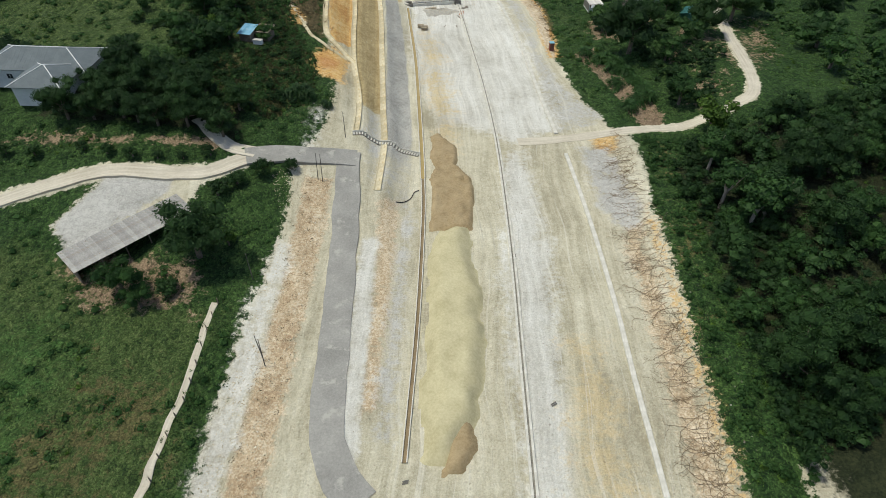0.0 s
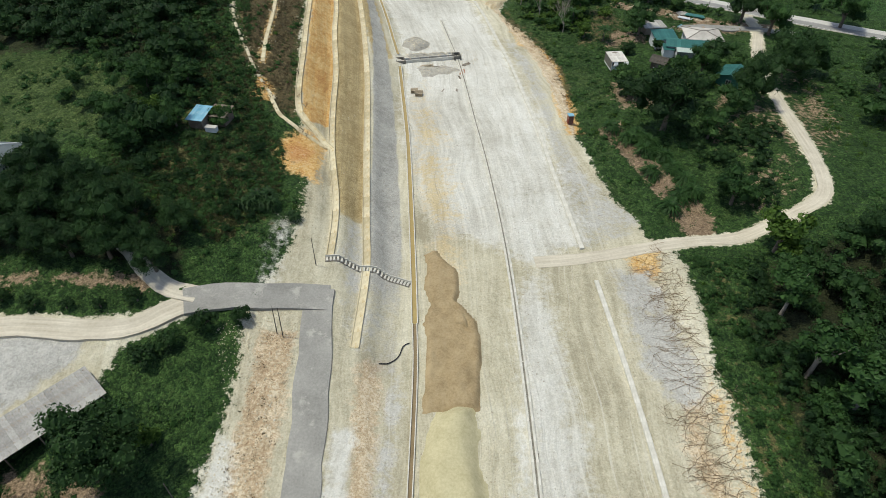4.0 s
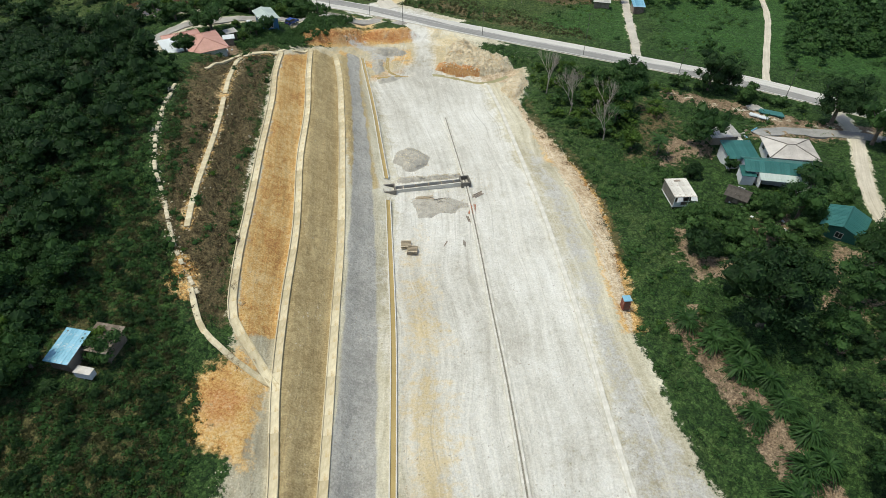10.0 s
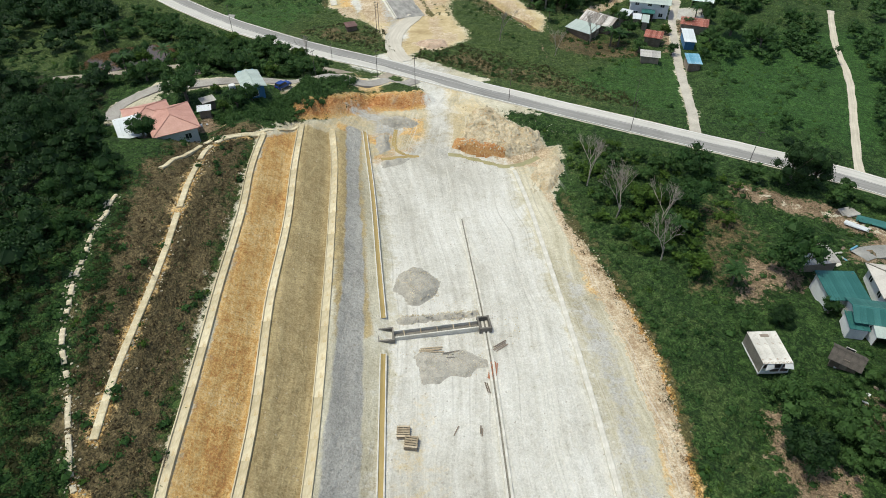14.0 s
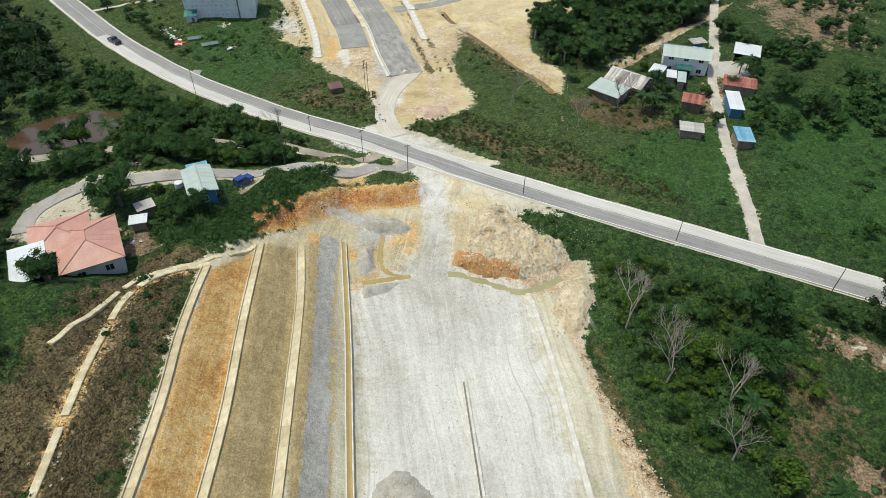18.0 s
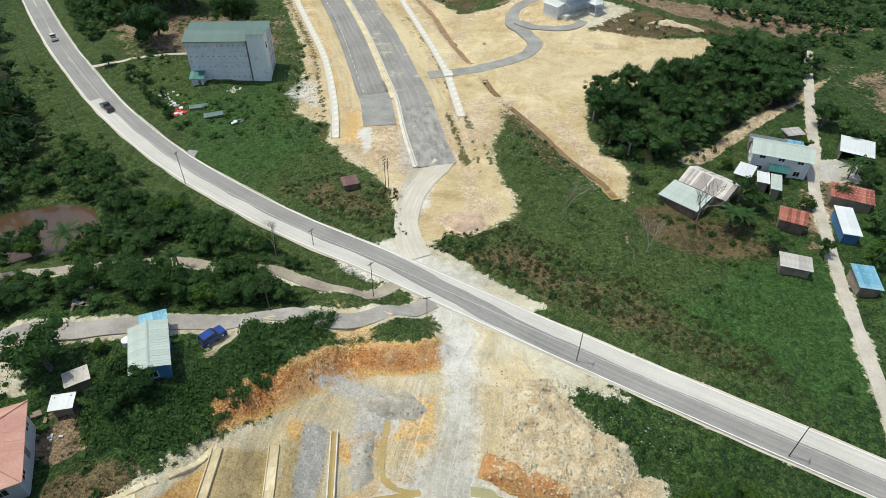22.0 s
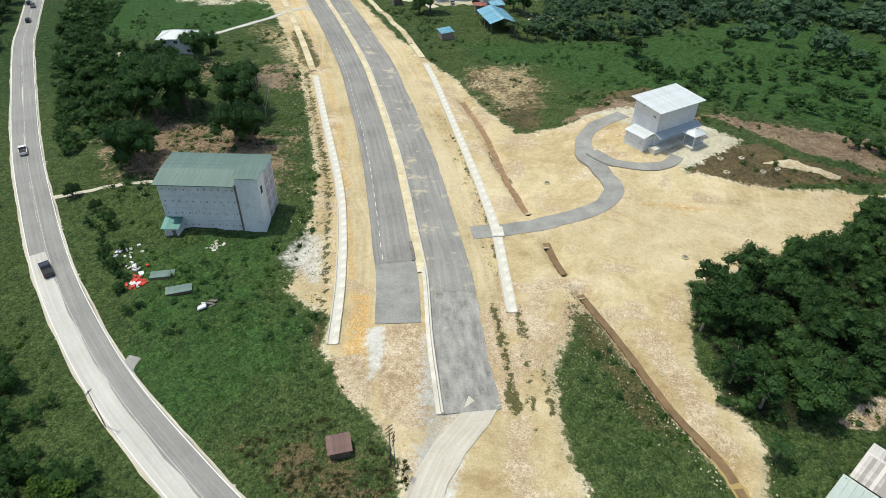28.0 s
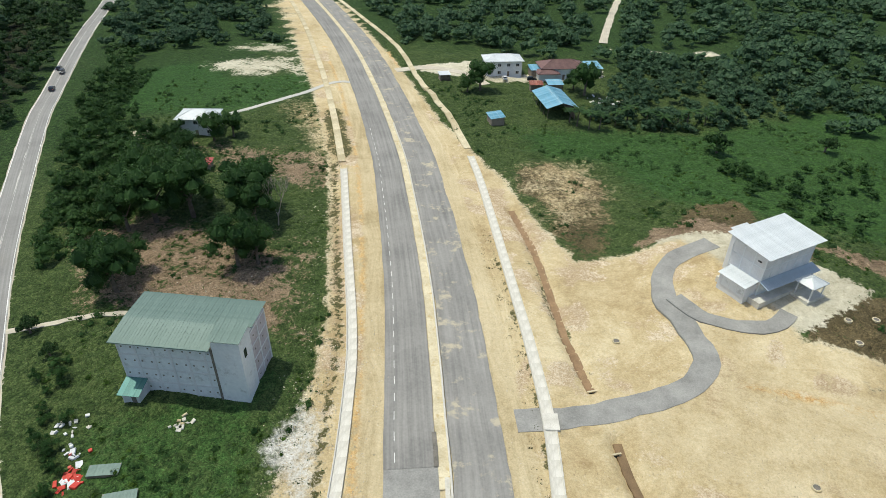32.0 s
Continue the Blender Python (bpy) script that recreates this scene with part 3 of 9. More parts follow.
MAIN_ROAD = [(230, 168), (150, 203), (111, 222), (80, 240), (63.9, 247.2), (46, 254.6), (23.9, 263.8), (0.8, 273.7), (-24.4, 284.8), (-44.2, 292.8), (-58.6, 300), (-75.3, 309.4), (-90.2, 319.6), (-107, 332.8), (-126.8, 350.9), (-149, 372.4), (-178, 403), (-212, 440), (-228, 460), (-263, 504), (-295, 546), (-338, 605), (-480, 790), (-620, 980)]
MEDIAN = [(-25.5, 317.4), (-31, 332.4), (-36.1, 348.4), (-41.2, 360.7), (-46.1, 372.6), (-57.4, 398.5), (-73.2, 430.8), (-88.5, 460), (-121, 514), (-161, 573.7), (-223, 653.7), (-300, 745), (-420, 880)]
DRAIN_L = [(-46.5, 327), (-51, 342), (-57, 358.5), (-64.5, 376), (-81, 407.5), (-98, 440)]
DRAIN_L2 = [(-100.5, 444), (-122, 480), (-152, 527), (-200, 597), (-262, 680)]
DRAIN_R = [(-18.2, 342.5), (-21.5, 354), (-25.3, 367), (-31.3, 382.5), (-39.2, 401), (-49, 423.7), (-59, 446.5), (-66, 461)]
DRAIN_R2 = [(-68.5, 466), (-84.6, 493.8), (-107.6, 527), (-136, 572), (-177, 621), (-240, 694)]
SERVICE_ROAD = [(-9.5, 32.5), (-12.5, 36), (-15.2, 43), (-16.1, 57.4), (-17.1, 74), (-17.8, 84.7), (-18.3, 91.6), (-18.9, 97.7), (-19.3, 102.6)]
SERVICE_TURN = [(-17.6, 101.2), (-23, 100.9), (-28, 100.1), (-34, 99.4), (-38.6, 98)]
FARM_TRACK = [(-37.4, 98.3), (-41.2, 95.9), (-44, 93.7), (-49.6, 92.5), (-58, 92.7), (-63, 92.7), (-67.5, 91.3), (-76, 87.6), (-84, 84), (-104, 78.4), (-150, 72)]
ACCESS_R = [(16, 113.4), (24, 114.5), (35, 117), (47, 119.3), (54, 120), (64, 123.8), (70.2, 127), (73.5, 134), (76.4, 147.5), (78.8, 161), (81.4, 175), (84, 190), (89, 204.5), (93, 215), (94, 226)]
LINK_ROAD = [(-7.0, 243), (-7.8, 255), (-9.6, 270), (-15.3, 281), (-22.6, 293.5), (-23.4, 299), (-22.3, 304), (-23.0, 315)]
HOUSE_ROAD = [(-15, 277), (-20.5, 272.4), (-28, 267), (-38, 264.4), (-50.3, 260.6), (-62.6, 256.3), (-72, 255), (-79.4, 248.5), (-77.8, 241.6)]
GULLY_1 = [(-5.2, 245.3), (-3.3, 245.4), (1.6, 244.2), (7.2, 242.5), (11.0, 243.4), (15.1, 246.5), (16.9, 249.5), (18.9, 253.0)]
GULLY_2 = [(-17.9, 253.5), (-17.8, 248.8), (-16.4, 244.6), (-11.6, 244.1)]
GULLY_3 = [(-12.0, 243.8), (-15.6, 242.3), (-19.7, 240.9)]
SCARP_LINE = [(-37.4, 246.6), (-34.2, 250.3), (-30.9, 255.1), (-27, 260.2), (-23.4, 262.3), (-15.5, 263.4), (-11.4, 266)]
EAST_PATH = [(83.6, 245), (88.9, 258.6), (101, 289.5), (108, 315), (116, 338)]
NORTH_TRACK = [(-42.6, 612), (-43.4, 628), (-44.3, 660), (-45, 695), (-45.2, 729), (-46, 790)]
YARD_LANE = [(-120.5, 534), (-108.6, 543), (-92.6, 540.6), (-79.8, 529.5)]
LOW_TRACK = [(-21, 281.5), (-24.9, 277.3), (-29, 275.2), (-36.4, 276.2), (-44.5, 278), (-51, 276), (-60, 276.5), (-68, 273.5), (-80, 269.5), (-104, 263)]
VILLAGE_ROAD = [(50.5, 250), (51.8, 257), (53.4, 267), (55, 280), (57.4, 296), (60, 311), (62.6, 328), (66.5, 341), (69.6, 355), (74, 372), (82, 400)]
SITE_ROAD = [(-30.3, 365.3), (-22, 368.9), (-11.8, 375), (-4, 381), (-1.2, 388), (-4, 395), (-8, 402.5), (-9.4, 410), (-7.3, 418.5), (0.5, 426)]
YARD_TRACK = [(55, 233.5), (61, 232), (67, 229.2), (72, 226.6), (77.5, 222), (87.5, 219.6), (98, 218)]
ORCHARD_OPEN = [(34, 199), (44, 199), (52, 186), (58, 188), (70, 188), (90, 198), (92, 222), (76, 226), (66, 236), (50, 236), (40, 226)]
SITE_ROAD_2 = [(-7, 405), (-2.5, 400), (3, 398.3), (10, 399.6), (13.6, 404.5)]
SIDE_ROAD = [(-112, 510), (-135, 512), (-142, 495), (-150.7, 475), (-157, 461)]
EARTH_DRAIN = [(-47, 433.5), (-36.8, 414.7), (-26.3, 389.5), (-19.7, 376.5)]
EARTH_DRAIN_3 = [(-14.3, 366.6), (-12.2, 361.4), (-9.8, 357)]
EARTH_DRAIN_2 = [(-6.4, 351.8), (1.1, 340.7), (8.8, 328), (15.3, 320), (18, 314)]


def hump(x, y, cx, cy, sx, sy):
    return np.exp(-((x - cx) / sx) ** 2 / 2 - ((y - cy) / sy) ** 2 / 2)


def toe(y):
    return np.interp(y, [0, 60, 100, 130, 190, 215, 240, 262], [-8, -8, -8.5, -10.5, -11, -15, -22, -26])


def height(x, y):
    """The ground's height in metres: a hill with a long straight cut, a level platform and gentle swells."""
    x, y = np.asarray(x, float), np.asarray(y, float)
    h = 17.5 * np.exp(-((np.maximum(x, -62) + 62) / 30) ** 2 / 2 - ((np.minimum(x, -62) + 62) / 60) ** 2 / 2) * np.exp(-((y - 190) / np.where(y < 190, 50, 44)) ** 2 / 2)
    h = h + 4.2 * hump(x, y, -60, 112, 38, 22) + 3.0 * hump(x, y, -62, 255, 16, 14) - 0.6 * sstep(-20, -30, x) * sstep(90, 60, y)
    h = h * (1 - 0.4 * sstep(221, 234, y) * sstep(-47, -55, x) * sstep(262, 246, y))
    t = toe(y)
    h = np.where(x < t, np.minimum(h, np.maximum(0.43 * (t - x), 0)), 0)
    h = h - 1.8 * hump(x, y, 8, 238, 14, 26)
    h = h + sstep(33, 41, x) * 2.5 * sstep(125, 95, y) * sstep(-60, 0, y)
    h = h + 5.2 * sstep(48, 74, x) * hump(x, y, 80, 124, 30, 30)
    h = h - 2.5 * sstep(12, 40, x) * hump(x, y, 60, 312, 40, 22)
    h = h + 5.0 * sstep(-25, 5, x) * hump(x, y, 15, 420, 34, 26)
    return h


PLATFORM = [(37.6, -40), (37.6, 33), (37.4, 41), (37.8, 60), (38.5, 69), (39.3, 91), (42, 112), (37, 122.5), (33.5, 133), (30.5, 147), (28.7, 160), (29.5, 180), (28.5, 193), (24, 207), (19, 222), (17.5, 230), (20, 242), (20, 250), (9.6, 258), (3, 266), (-2, 275),
            (-14, 279), (-13, 266), (-22, 264), (-28, 258), (-33, 249), (-37.5, 243), (-43, 234), (-38.8, 207), (-35.8, 182), (-33.5, 165), (-31.5, 152), (-29, 144), (-32, 137), (-30, 133), (-25.4, 128), (-25, 116), (-26.6, 106.4), (-29, 96), (-29, 78), (-31, 64), (-31.2, 46), (-31, 33), (-31, -40)]
NORTH_BED = [(-22, 283), (-24.4, 295.4), (-28.9, 309), (-41, 319.5), (-47.8, 326), (-49, 333), (-60, 338), (-63, 356), (-72, 380), (-92, 420), (-108, 448), (-140, 498), (-215, 604), (-290, 700), (-420, 860), (-400, 890), (-262, 720), (-186, 625), (-128, 550), (-84, 486), (-64, 462), (-52, 448), (-40, 430), (-28, 415), (-22, 417), (-6.4, 428), (4, 416), (16, 398), (33, 396), (64, 403), (46, 381), (27, 367), (13.3, 359), (13.2, 336), (21.7, 323.5), (20, 313), (15, 318), (7.4, 328), (-6, 345), (-10, 330), (-7, 318), (-1.6, 305.7), (-8.4, 297), (-15, 296), (-19, 291)]
FINE_X, FINE_Y = (-150.0, 125.0), (-30.0, 560.0)


def axis(lo, hi, a, b, fine):
    inner = list(np.arange(a, b + fine / 2, fine))
    left, right, d = [], [], fine
    while a - sum(left) > lo:
        d *= 1.16
        left.append(d)
    d = fine
    while b + sum(right) < hi:
        d *= 1.16
        right.append(d)
    return np.array(list((a - np.cumsum(left))[::-1]) + inner + list(b + np.cumsum(right)))


GX, GY = axis(-2500, 2500, *FINE_X, 1.0), axis(-900, 4000, *FINE_Y, 1.0)
PX, PY = np.meshgrid(GX, GY)
N_BED = inside(PX, PY, NORTH_BED, 1.8)
P_BED = inside(PX, PY, PLATFORM, 1.8)
BARE = np.maximum.reduce([N_BED, P_BED, inside(PX, PY, [(-14, 418), (-11, 427), (-3, 432), (8, 430), (20, 424), (28, 416), (22, 408), (16, 400), (6, 396), (-6, 404)], 2)])
PATHS = np.minimum.reduce([near_line(PX, PY, l) for l in (MAIN_ROAD, FARM_TRACK, ACCESS_R, HOUSE_ROAD, LOW_TRACK, VILLAGE_ROAD, SIDE_ROAD, EAST_PATH, YARD_LANE)])
WILD = (1 - sstep(0.2, 0.8, BARE)) * sstep(2.6, 6.5, np.where(near_line(PX, PY, MAIN_ROAD) < 12, PATHS - 2.5, PATHS))
WILD = WILD * (1 - inside(PX, PY, [(-69, 79), (-64, 93), (-44, 95), (-45, 84), (-63, 71)], 1.5))
LUMPS = (vnoise(PX, PY, 2.2, 3) - 0.5) * 0.9 + (vnoise(PX, PY, 6.0, 4) - 0.5) * 0.9
BANK = inside(PX, PY, [(-27, 10), (-21.5, 10), (-21, 95), (-27, 95)], 1.5)
ROUGH = (vnoise(PX, PY, 1.3, 5) - 0.5) * (0.12 + 0.7 * BANK) + (vnoise(PX, PY, 9.0, 6) - 0.5) * 0.15
FINE = sstep(-190, -150, PX) * sstep(165, 125, PX) * sstep(-70, -30, PY) * sstep(620, 560, PY)
PZ = height(PX, PY) + (WILD * LUMPS + ROUGH) * FINE


def bench(line, half, soft):
    """Levels the ground across a line, so that a drain lies flat on a slope."""
    global PZ
    c = smooth_line(line, 1.0)
    near = (PX > c[:, 0].min() - 6) & (PX < c[:, 0].max() + 6) & (PY > c[:, 1].min() - 6) & (PY < c[:, 1].max() + 6)
    x, y = PX[near], PY[near]
    d2 = (x[:, None] - c[None, :, 0]) ** 2 + (y[:, None] - c[None, :, 1]) ** 2
    k = d2.argmin(axis=1)
    w = sstep(half + soft, half, np.sqrt(d2[np.arange(len(k)), k]))
    PZ[near] = PZ[near] * (1 - w) + (height(c[k, 0], c[k, 1])) * w


for bench_line in (LINE_1, LINE_2, LINE_3, LINE_4):
    bench(bench_line, 1.5, 1.2)
# open earth drains are cut into the ground
for line, deep in ((EARTH_DRAIN, 1.0), (EARTH_DRAIN_2, 1.7), (EARTH_DRAIN_3, 1.5), (GULLY_1, 0.9), (GULLY_2, 0.7), (GULLY_3, 0.6)):
    PZ -= deep * sstep(2.0, 0.4, near_line(PX, PY, line))
# the scarp under the houses by the junction
PZ += 2.8 * inside(PX + (vnoise(PX, PY, 2.0, 31) - 0.5) * 2.0, PY + (vnoise(PX, PY, 1.7, 32) - 0.5) * 2.6, SCARP_LINE + [(-14, 280), (-30, 274), (-42, 262), (-40, 250)], 1.9)
# the basin of the pond
POND = [(-105.5, 284), (-101.4, 288.8), (-93, 292.3), (-85.7, 291.6), (-81.7, 287.2), (-80.1, 279.6), (-86, 276.5), (-93, 270), (-98, 269), (-106, 276)]
POND_IN = inside(PX, PY, POND, 1.5)
PZ = PZ * (1 - POND_IN) - 0.6 * POND_IN
# a public road on its own level bed
ROAD_GAP = near_line(PX, PY, MAIN_ROAD)
PZ = np.where(ROAD_GAP < 12, PZ * sstep(7.0, 12.0, ROAD_GAP), PZ)


def ground_z(x, y):
    """Height of the built ground at x, y."""
    x, y = np.asarray(x, float), np.asarray(y, float)
    i = np.clip(np.searchsorted(GX, x) - 1, 0, len(GX) - 2)
    j = np.clip(np.searchsorted(GY, y) - 1, 0, len(GY) - 2)
    u, v = (x - GX[i]) / (GX[i + 1] - GX[i]), (y - GY[j]) / (GY[j + 1] - GY[j])
    return (PZ[j, i] * (1 - u) + PZ[j, i + 1] * u) * (1 - v) + (PZ[j + 1, i] * (1 - u) + PZ[j + 1, i + 1] * u) * v


def wild_at(x, y):
    i = np.clip(np.searchsorted(GX, x) - 1, 0, len(GX) - 2)
    j = np.clip(np.searchsorted(GY, y) - 1, 0, len(GY) - 2)
    return WILD[j, i]


HILLTOP = inside(PX, PY, [(-125, 152), (-115, 166), (-100, 167), (-70, 158), (-63, 147), (-62, 133), (-81, 131), (-100, 134), (-125, 138)], 4) * 0.8


def make_ground():
    ny, nx = PX.shape
    verts = np.column_stack([PX.ravel(), PY.ravel(), PZ.ravel()])
    k = (np.arange(ny - 1)[:, None] * nx + np.arange(nx - 1)[None, :]).ravel()
    me = mesh_np("ground", verts, np.column_stack([k, k + 1, k + nx + 1, k + nx]), GROUND, smooth=True)

    def put(name, v):
        a = me.attributes.new(name, "FLOAT", "POINT")
        a.data.foreach_set("value", np.ascontiguousarray(v, np.float32).ravel())

    def area(poly, soft=1.8):
        return inside(PX, PY, poly, soft)

    def along(line, wide, soft=1.0):
        return np.clip(0.5 + (wide - near_line(PX, PY, line)) / (2 * soft), 0, 1)
    most = lambda *m: np.maximum.reduce(m)
    road_bed = most(along(FARM_TRACK, 2.2), along(YARD_TRACK, 0.9, 1.6) * 0.62, along(ACCESS_R, 1.8), along(HOUSE_ROAD, 2.3), along(LOW_TRACK, 1.5), along(VILLAGE_ROAD, 1.3), along(SIDE_ROAD, 0.9), along(MAIN_ROAD, 3.3, 0.4) * (PX > -148), area([(-80, 250), (-71, 253), (-66, 246), (-73, 239), (-80, 240)], 2) * 0.8, area([(-46, 259), (-42, 262), (-40, 259), (-44, 256)], 1.5))
    open_earth = most(BARE, road_bed, area([(-30, 287.5), (-25, 293), (-19, 293.5), (-14, 290), (-6, 284.5), (4, 278.5), (-4, 276)], 0.9), area([(43, 20), (44, 36.8), (50.3, 40), (57, 41), (70, 36), (70, 20)], 1.5), area([(-14, 418), (-11, 427), (-3, 432), (8, 430), (20, 424), (30, 417), (24, 408), (16, 400), (6, 396), (-6, 404)], 2), area([(-68.5, 80), (-63, 92), (-45, 94), (-46, 84), (-63, 72)]), area([(-207.4, 535.8), (-201.3, 551.4), (-186.4, 553.9), (-172.9, 545.4), (-178.8, 540.8), (-192.5, 537.5)], 5) * 0.62, area([(-200.3, 509.8), (-197.9, 521.9), (-171.7, 538.3), (-143.6, 510.7), (-147.1, 505.7), (-162.0, 516.6), (-170.8, 503.3), (-183.5, 505.0)], 6) * 0.66, area([(-114.6, 543.6), (-92.7, 561.3), (-81.2, 543.4), (-60.9, 550.5), (-38, 566), (-36.8, 556), (-63.6, 538.5), (-75.2, 534.5), (-89.6, 536.1), (-109.2, 536)], 1.5), area([(-177.1, 440.7), (-167.8, 446.4), (-162.2, 439.4), (-169.6, 436.9)], 1.5), along([(-190, 433), (-176.2, 439.7)], 1.6), along([(-38.4, 600.8), (-27.1, 599.0), (-9.4, 605.3), (12.4, 613.0)], 1.8), area([(61.5, 331.2), (65.1, 337.2), (71.7, 339.2), (75.4, 336.6), (72.7, 329.0), (65.0, 329.3), (62.6, 328.9)], 1.2), area([(-2, 262), (16, 262), (3, 273), (-12, 283), (-30, 289), (-34, 285), (-18, 277)], 2))
    put("bare", open_earth)
    put("dry", most(area([(21, 311), (30, 315.5), (41.4, 309), (50, 303), (46, 299), (28, 297.5), (23, 303)], 2) * 0.8, area([(-40, 442), (-24, 448), (-21, 427), (-25, 414), (-36, 424)], 4) * 0.7, area([(36, 204), (50, 201), (57, 214), (54, 232), (44, 228)], 6) * 0.55, area([(-30, 147), (-34.5, 170), (-36, 186), (-41, 222), (-43, 236), (-54, 236), (-55, 215), (-50, 190), (-46, 165), (-36, 148)], 3) * 0.85, area([(-51.7, 456.9), (-44.9, 463.8), (-26.3, 458.6), (-24, 446), (-30, 436), (-37.8, 436.9), (-47.0, 443.6)], 3) * 0.9, area([(-7.1, 436), (-1.9, 447.9), (7.3, 452.7), (11.3, 447.1), (10.5, 434)], 2),
                    area([(17, 411), (34, 416), (48, 411), (65, 410), (40, 400), (29, 391), (16, 394)], 1.5) * 1.2, area([(-24, 291), (-36, 295), (-55, 305), (-44, 312), (-28, 309)], 5) * 0.5, area([(-16, 289), (0, 281), (30, 268.5), (40, 266), (34, 276), (14, 290), (-2, 298)], 5) * 0.52, area([(28, 298), (45, 304), (48, 312), (35, 314), (24, 306)], 4) * 0.7))
    put("soil", most(area([(52, 180), (58, 183), (61, 177), (55, 174)], 2) * 0.7, along([(70, 174), (66, 168), (62, 160), (60, 152)], 1.6, 1.6) * 0.75, along(YARD_TRACK, 2.6, 1.8) * 0.9, area([(44.5, 202), (49.5, 202), (52, 206), (61, 205), (60, 209), (53, 213), (48, 213), (47, 207)], 1.6) * 0.66, area([(66, 212), (92, 213), (92, 222), (78, 223), (68, 218)], 2) * 0.6, area([(-64, 14), (-37, 14), (-38, 26), (-50, 28), (-60, 24)], 4) * 0.62, along([(18.8, 312.6), (18.2, 304), (20.2, 294), (26, 288.5)], 0.3, 0.6) * 0.8, area([(-145, 389), (-133, 401), (-89, 400), (-72, 371), (-80, 366), (-117, 364)], 7) * 0.66, area([(35, 157), (40, 161), (47, 139), (51, 128), (50, 120), (45, 120), (41, 140)], 1.5), area([(22, 432), (45, 433), (71, 434), (110, 425), (80, 412), (48, 416)], 3) * 1.1, area([(-16, 424), (-12, 433), (-2, 439), (10, 436), (22, 430), (20, 424), (6, 428), (-6, 428)], 2) * 0.95,
                     area([(-90, 100), (-41, 99), (-44, 103), (-60, 102), (-84, 104)], 2) * 0.6, area([(-26.6, 10), (-21.8, 10), (-21.2, 95), (-26.6, 95)], 1.2) * 0.47, area([(-66, 74), (-40, 74), (-38, 62), (-58, 62)], 3) * 0.6, area([(56, 120), (90, 150), (100, 190), (70, 180), (60, 150)], 5) * 0.4, area([(87, 388), (134, 398), (112, 346), (89, 349)], 8) * 0.62, area([(-61, 244), (-56.4, 246), (-51.4, 239), (-55, 236), (-59, 238)], 1.5) * 0.7, area([(54, 305), (58, 304), (66, 322), (78, 334), (70, 338), (60, 330)], 2) * 0.6, area([(41.6, 181), (45.4, 182), (44, 175), (52, 172), (51, 167), (42.6, 167), (41, 174)], 2) * 0.72, area([(56, 183), (66, 186), (66, 178), (57, 176)], 3) * 0.6, area([(-150, 440), (-90, 455), (-85, 425), (-130, 425)], 5) * 0.55))
    put("clay", most(area([(-143, 490), (-112, 474), (-101, 447), (-108, 440), (-127, 464), (-142, 480)], 6) * 0.55, area([(-52.5, 455.7), (-47.6, 466.5), (-30, 469), (-22, 449), (-26, 432), (-35, 426.6), (-46.5, 444)], 6) * 0.5, N_BED * 0.9, P_BED * sstep(228, 246, PY) * 0.55))
    put("orange", most(area([(-29, 146), (-31.5, 160), (-34, 184), (-37, 207), (-41, 232), (-36.5, 241), (-31, 209), (-26.5, 176), (-24.8, 157), (-23.5, 148)], 0.8), area([(-23.6, 128), (-31, 131), (-33, 138), (-28, 145), (-24, 141)], 2), area([(-40.5, 152), (-36.5, 150), (-37, 157), (-41, 160)], 1.2), along(SCARP_LINE, 2.1, 0.8), along(LINE_1, 1.1, 1.0) * 0.72, P_BED * sstep(226, 240, PY) * sstep(-8, -14, PX) * sstep(0.4, 0.7, vnoise(PX, PY, 4, 43)) * 0.7, area([(27.5, 155), (31, 155), (31, 186), (28.5, 198), (25, 206), (21, 216), (19, 214), (24.5, 196), (26.5, 180)], 1.4) * 0.95, area([(31, 108), (37, 108), (38, 116), (33, 117)], 1.5) * 0.75, area([(21, 200), (24, 200), (22, 210), (20, 210)], 1.5) * 0.7,
                       area([(35, 20), (37.5, 20), (38, 60), (39, 90), (37.5, 90), (36, 60)], 2.0) * 0.68, area([(-21, 318), (-27, 330), (-43, 354), (-50, 366), (-52, 362), (-47, 350), (-42, 332), (-30, 318)], 1.2) * 0.0, along([(-2, 384), (10, 384), (27, 384)], 1.2, 1.5) * 0.9, np.clip(0.5 + (2.6 - np.abs(near_line(PX, PY, MEDIAN) - 12.2)) / 2.4, 0, 1) * (PX < np.interp(PY, [317, 348, 372, 398, 430, 460, 514], [-25, -36, -46, -57, -73, -88, -121])) * (PY > 322) * (PY < 560) * 0.62, area([(-36, 262), (-29, 270), (-20, 272), (-24, 264)], 2) * 0.5))
    put("rust", most(along(SCARP_LINE, 1.5, 0.9) * 0.85, area([(-32.6, 138), (-29, 140.6), (-24.4, 137.6), (-26, 133), (-30, 132.4)], 2) * 0.62))
    put("meadow", (1 - 0.55 * sstep(30, 66, PX)) * most(HILLTOP, area([(52, 122), (74, 129), (77, 150), (62, 152), (54, 140)], 4) * 0.6, area([(31, 125), (38, 124), (36, 160), (44, 180), (36, 205), (31, 190), (32, 160)], 3) * 0.45, sstep(252, 276, PY) * sstep(620, 540, PY) * sstep(-210, -150, PX) * 0.9, area([(-85, 10), (-33, 10), (-36, 62), (-75, 75)], 5) * 1.15, area([(18, 200), (32, 188), (50, 205), (62, 240), (40, 252), (18, 262)], 4) * 0.35))
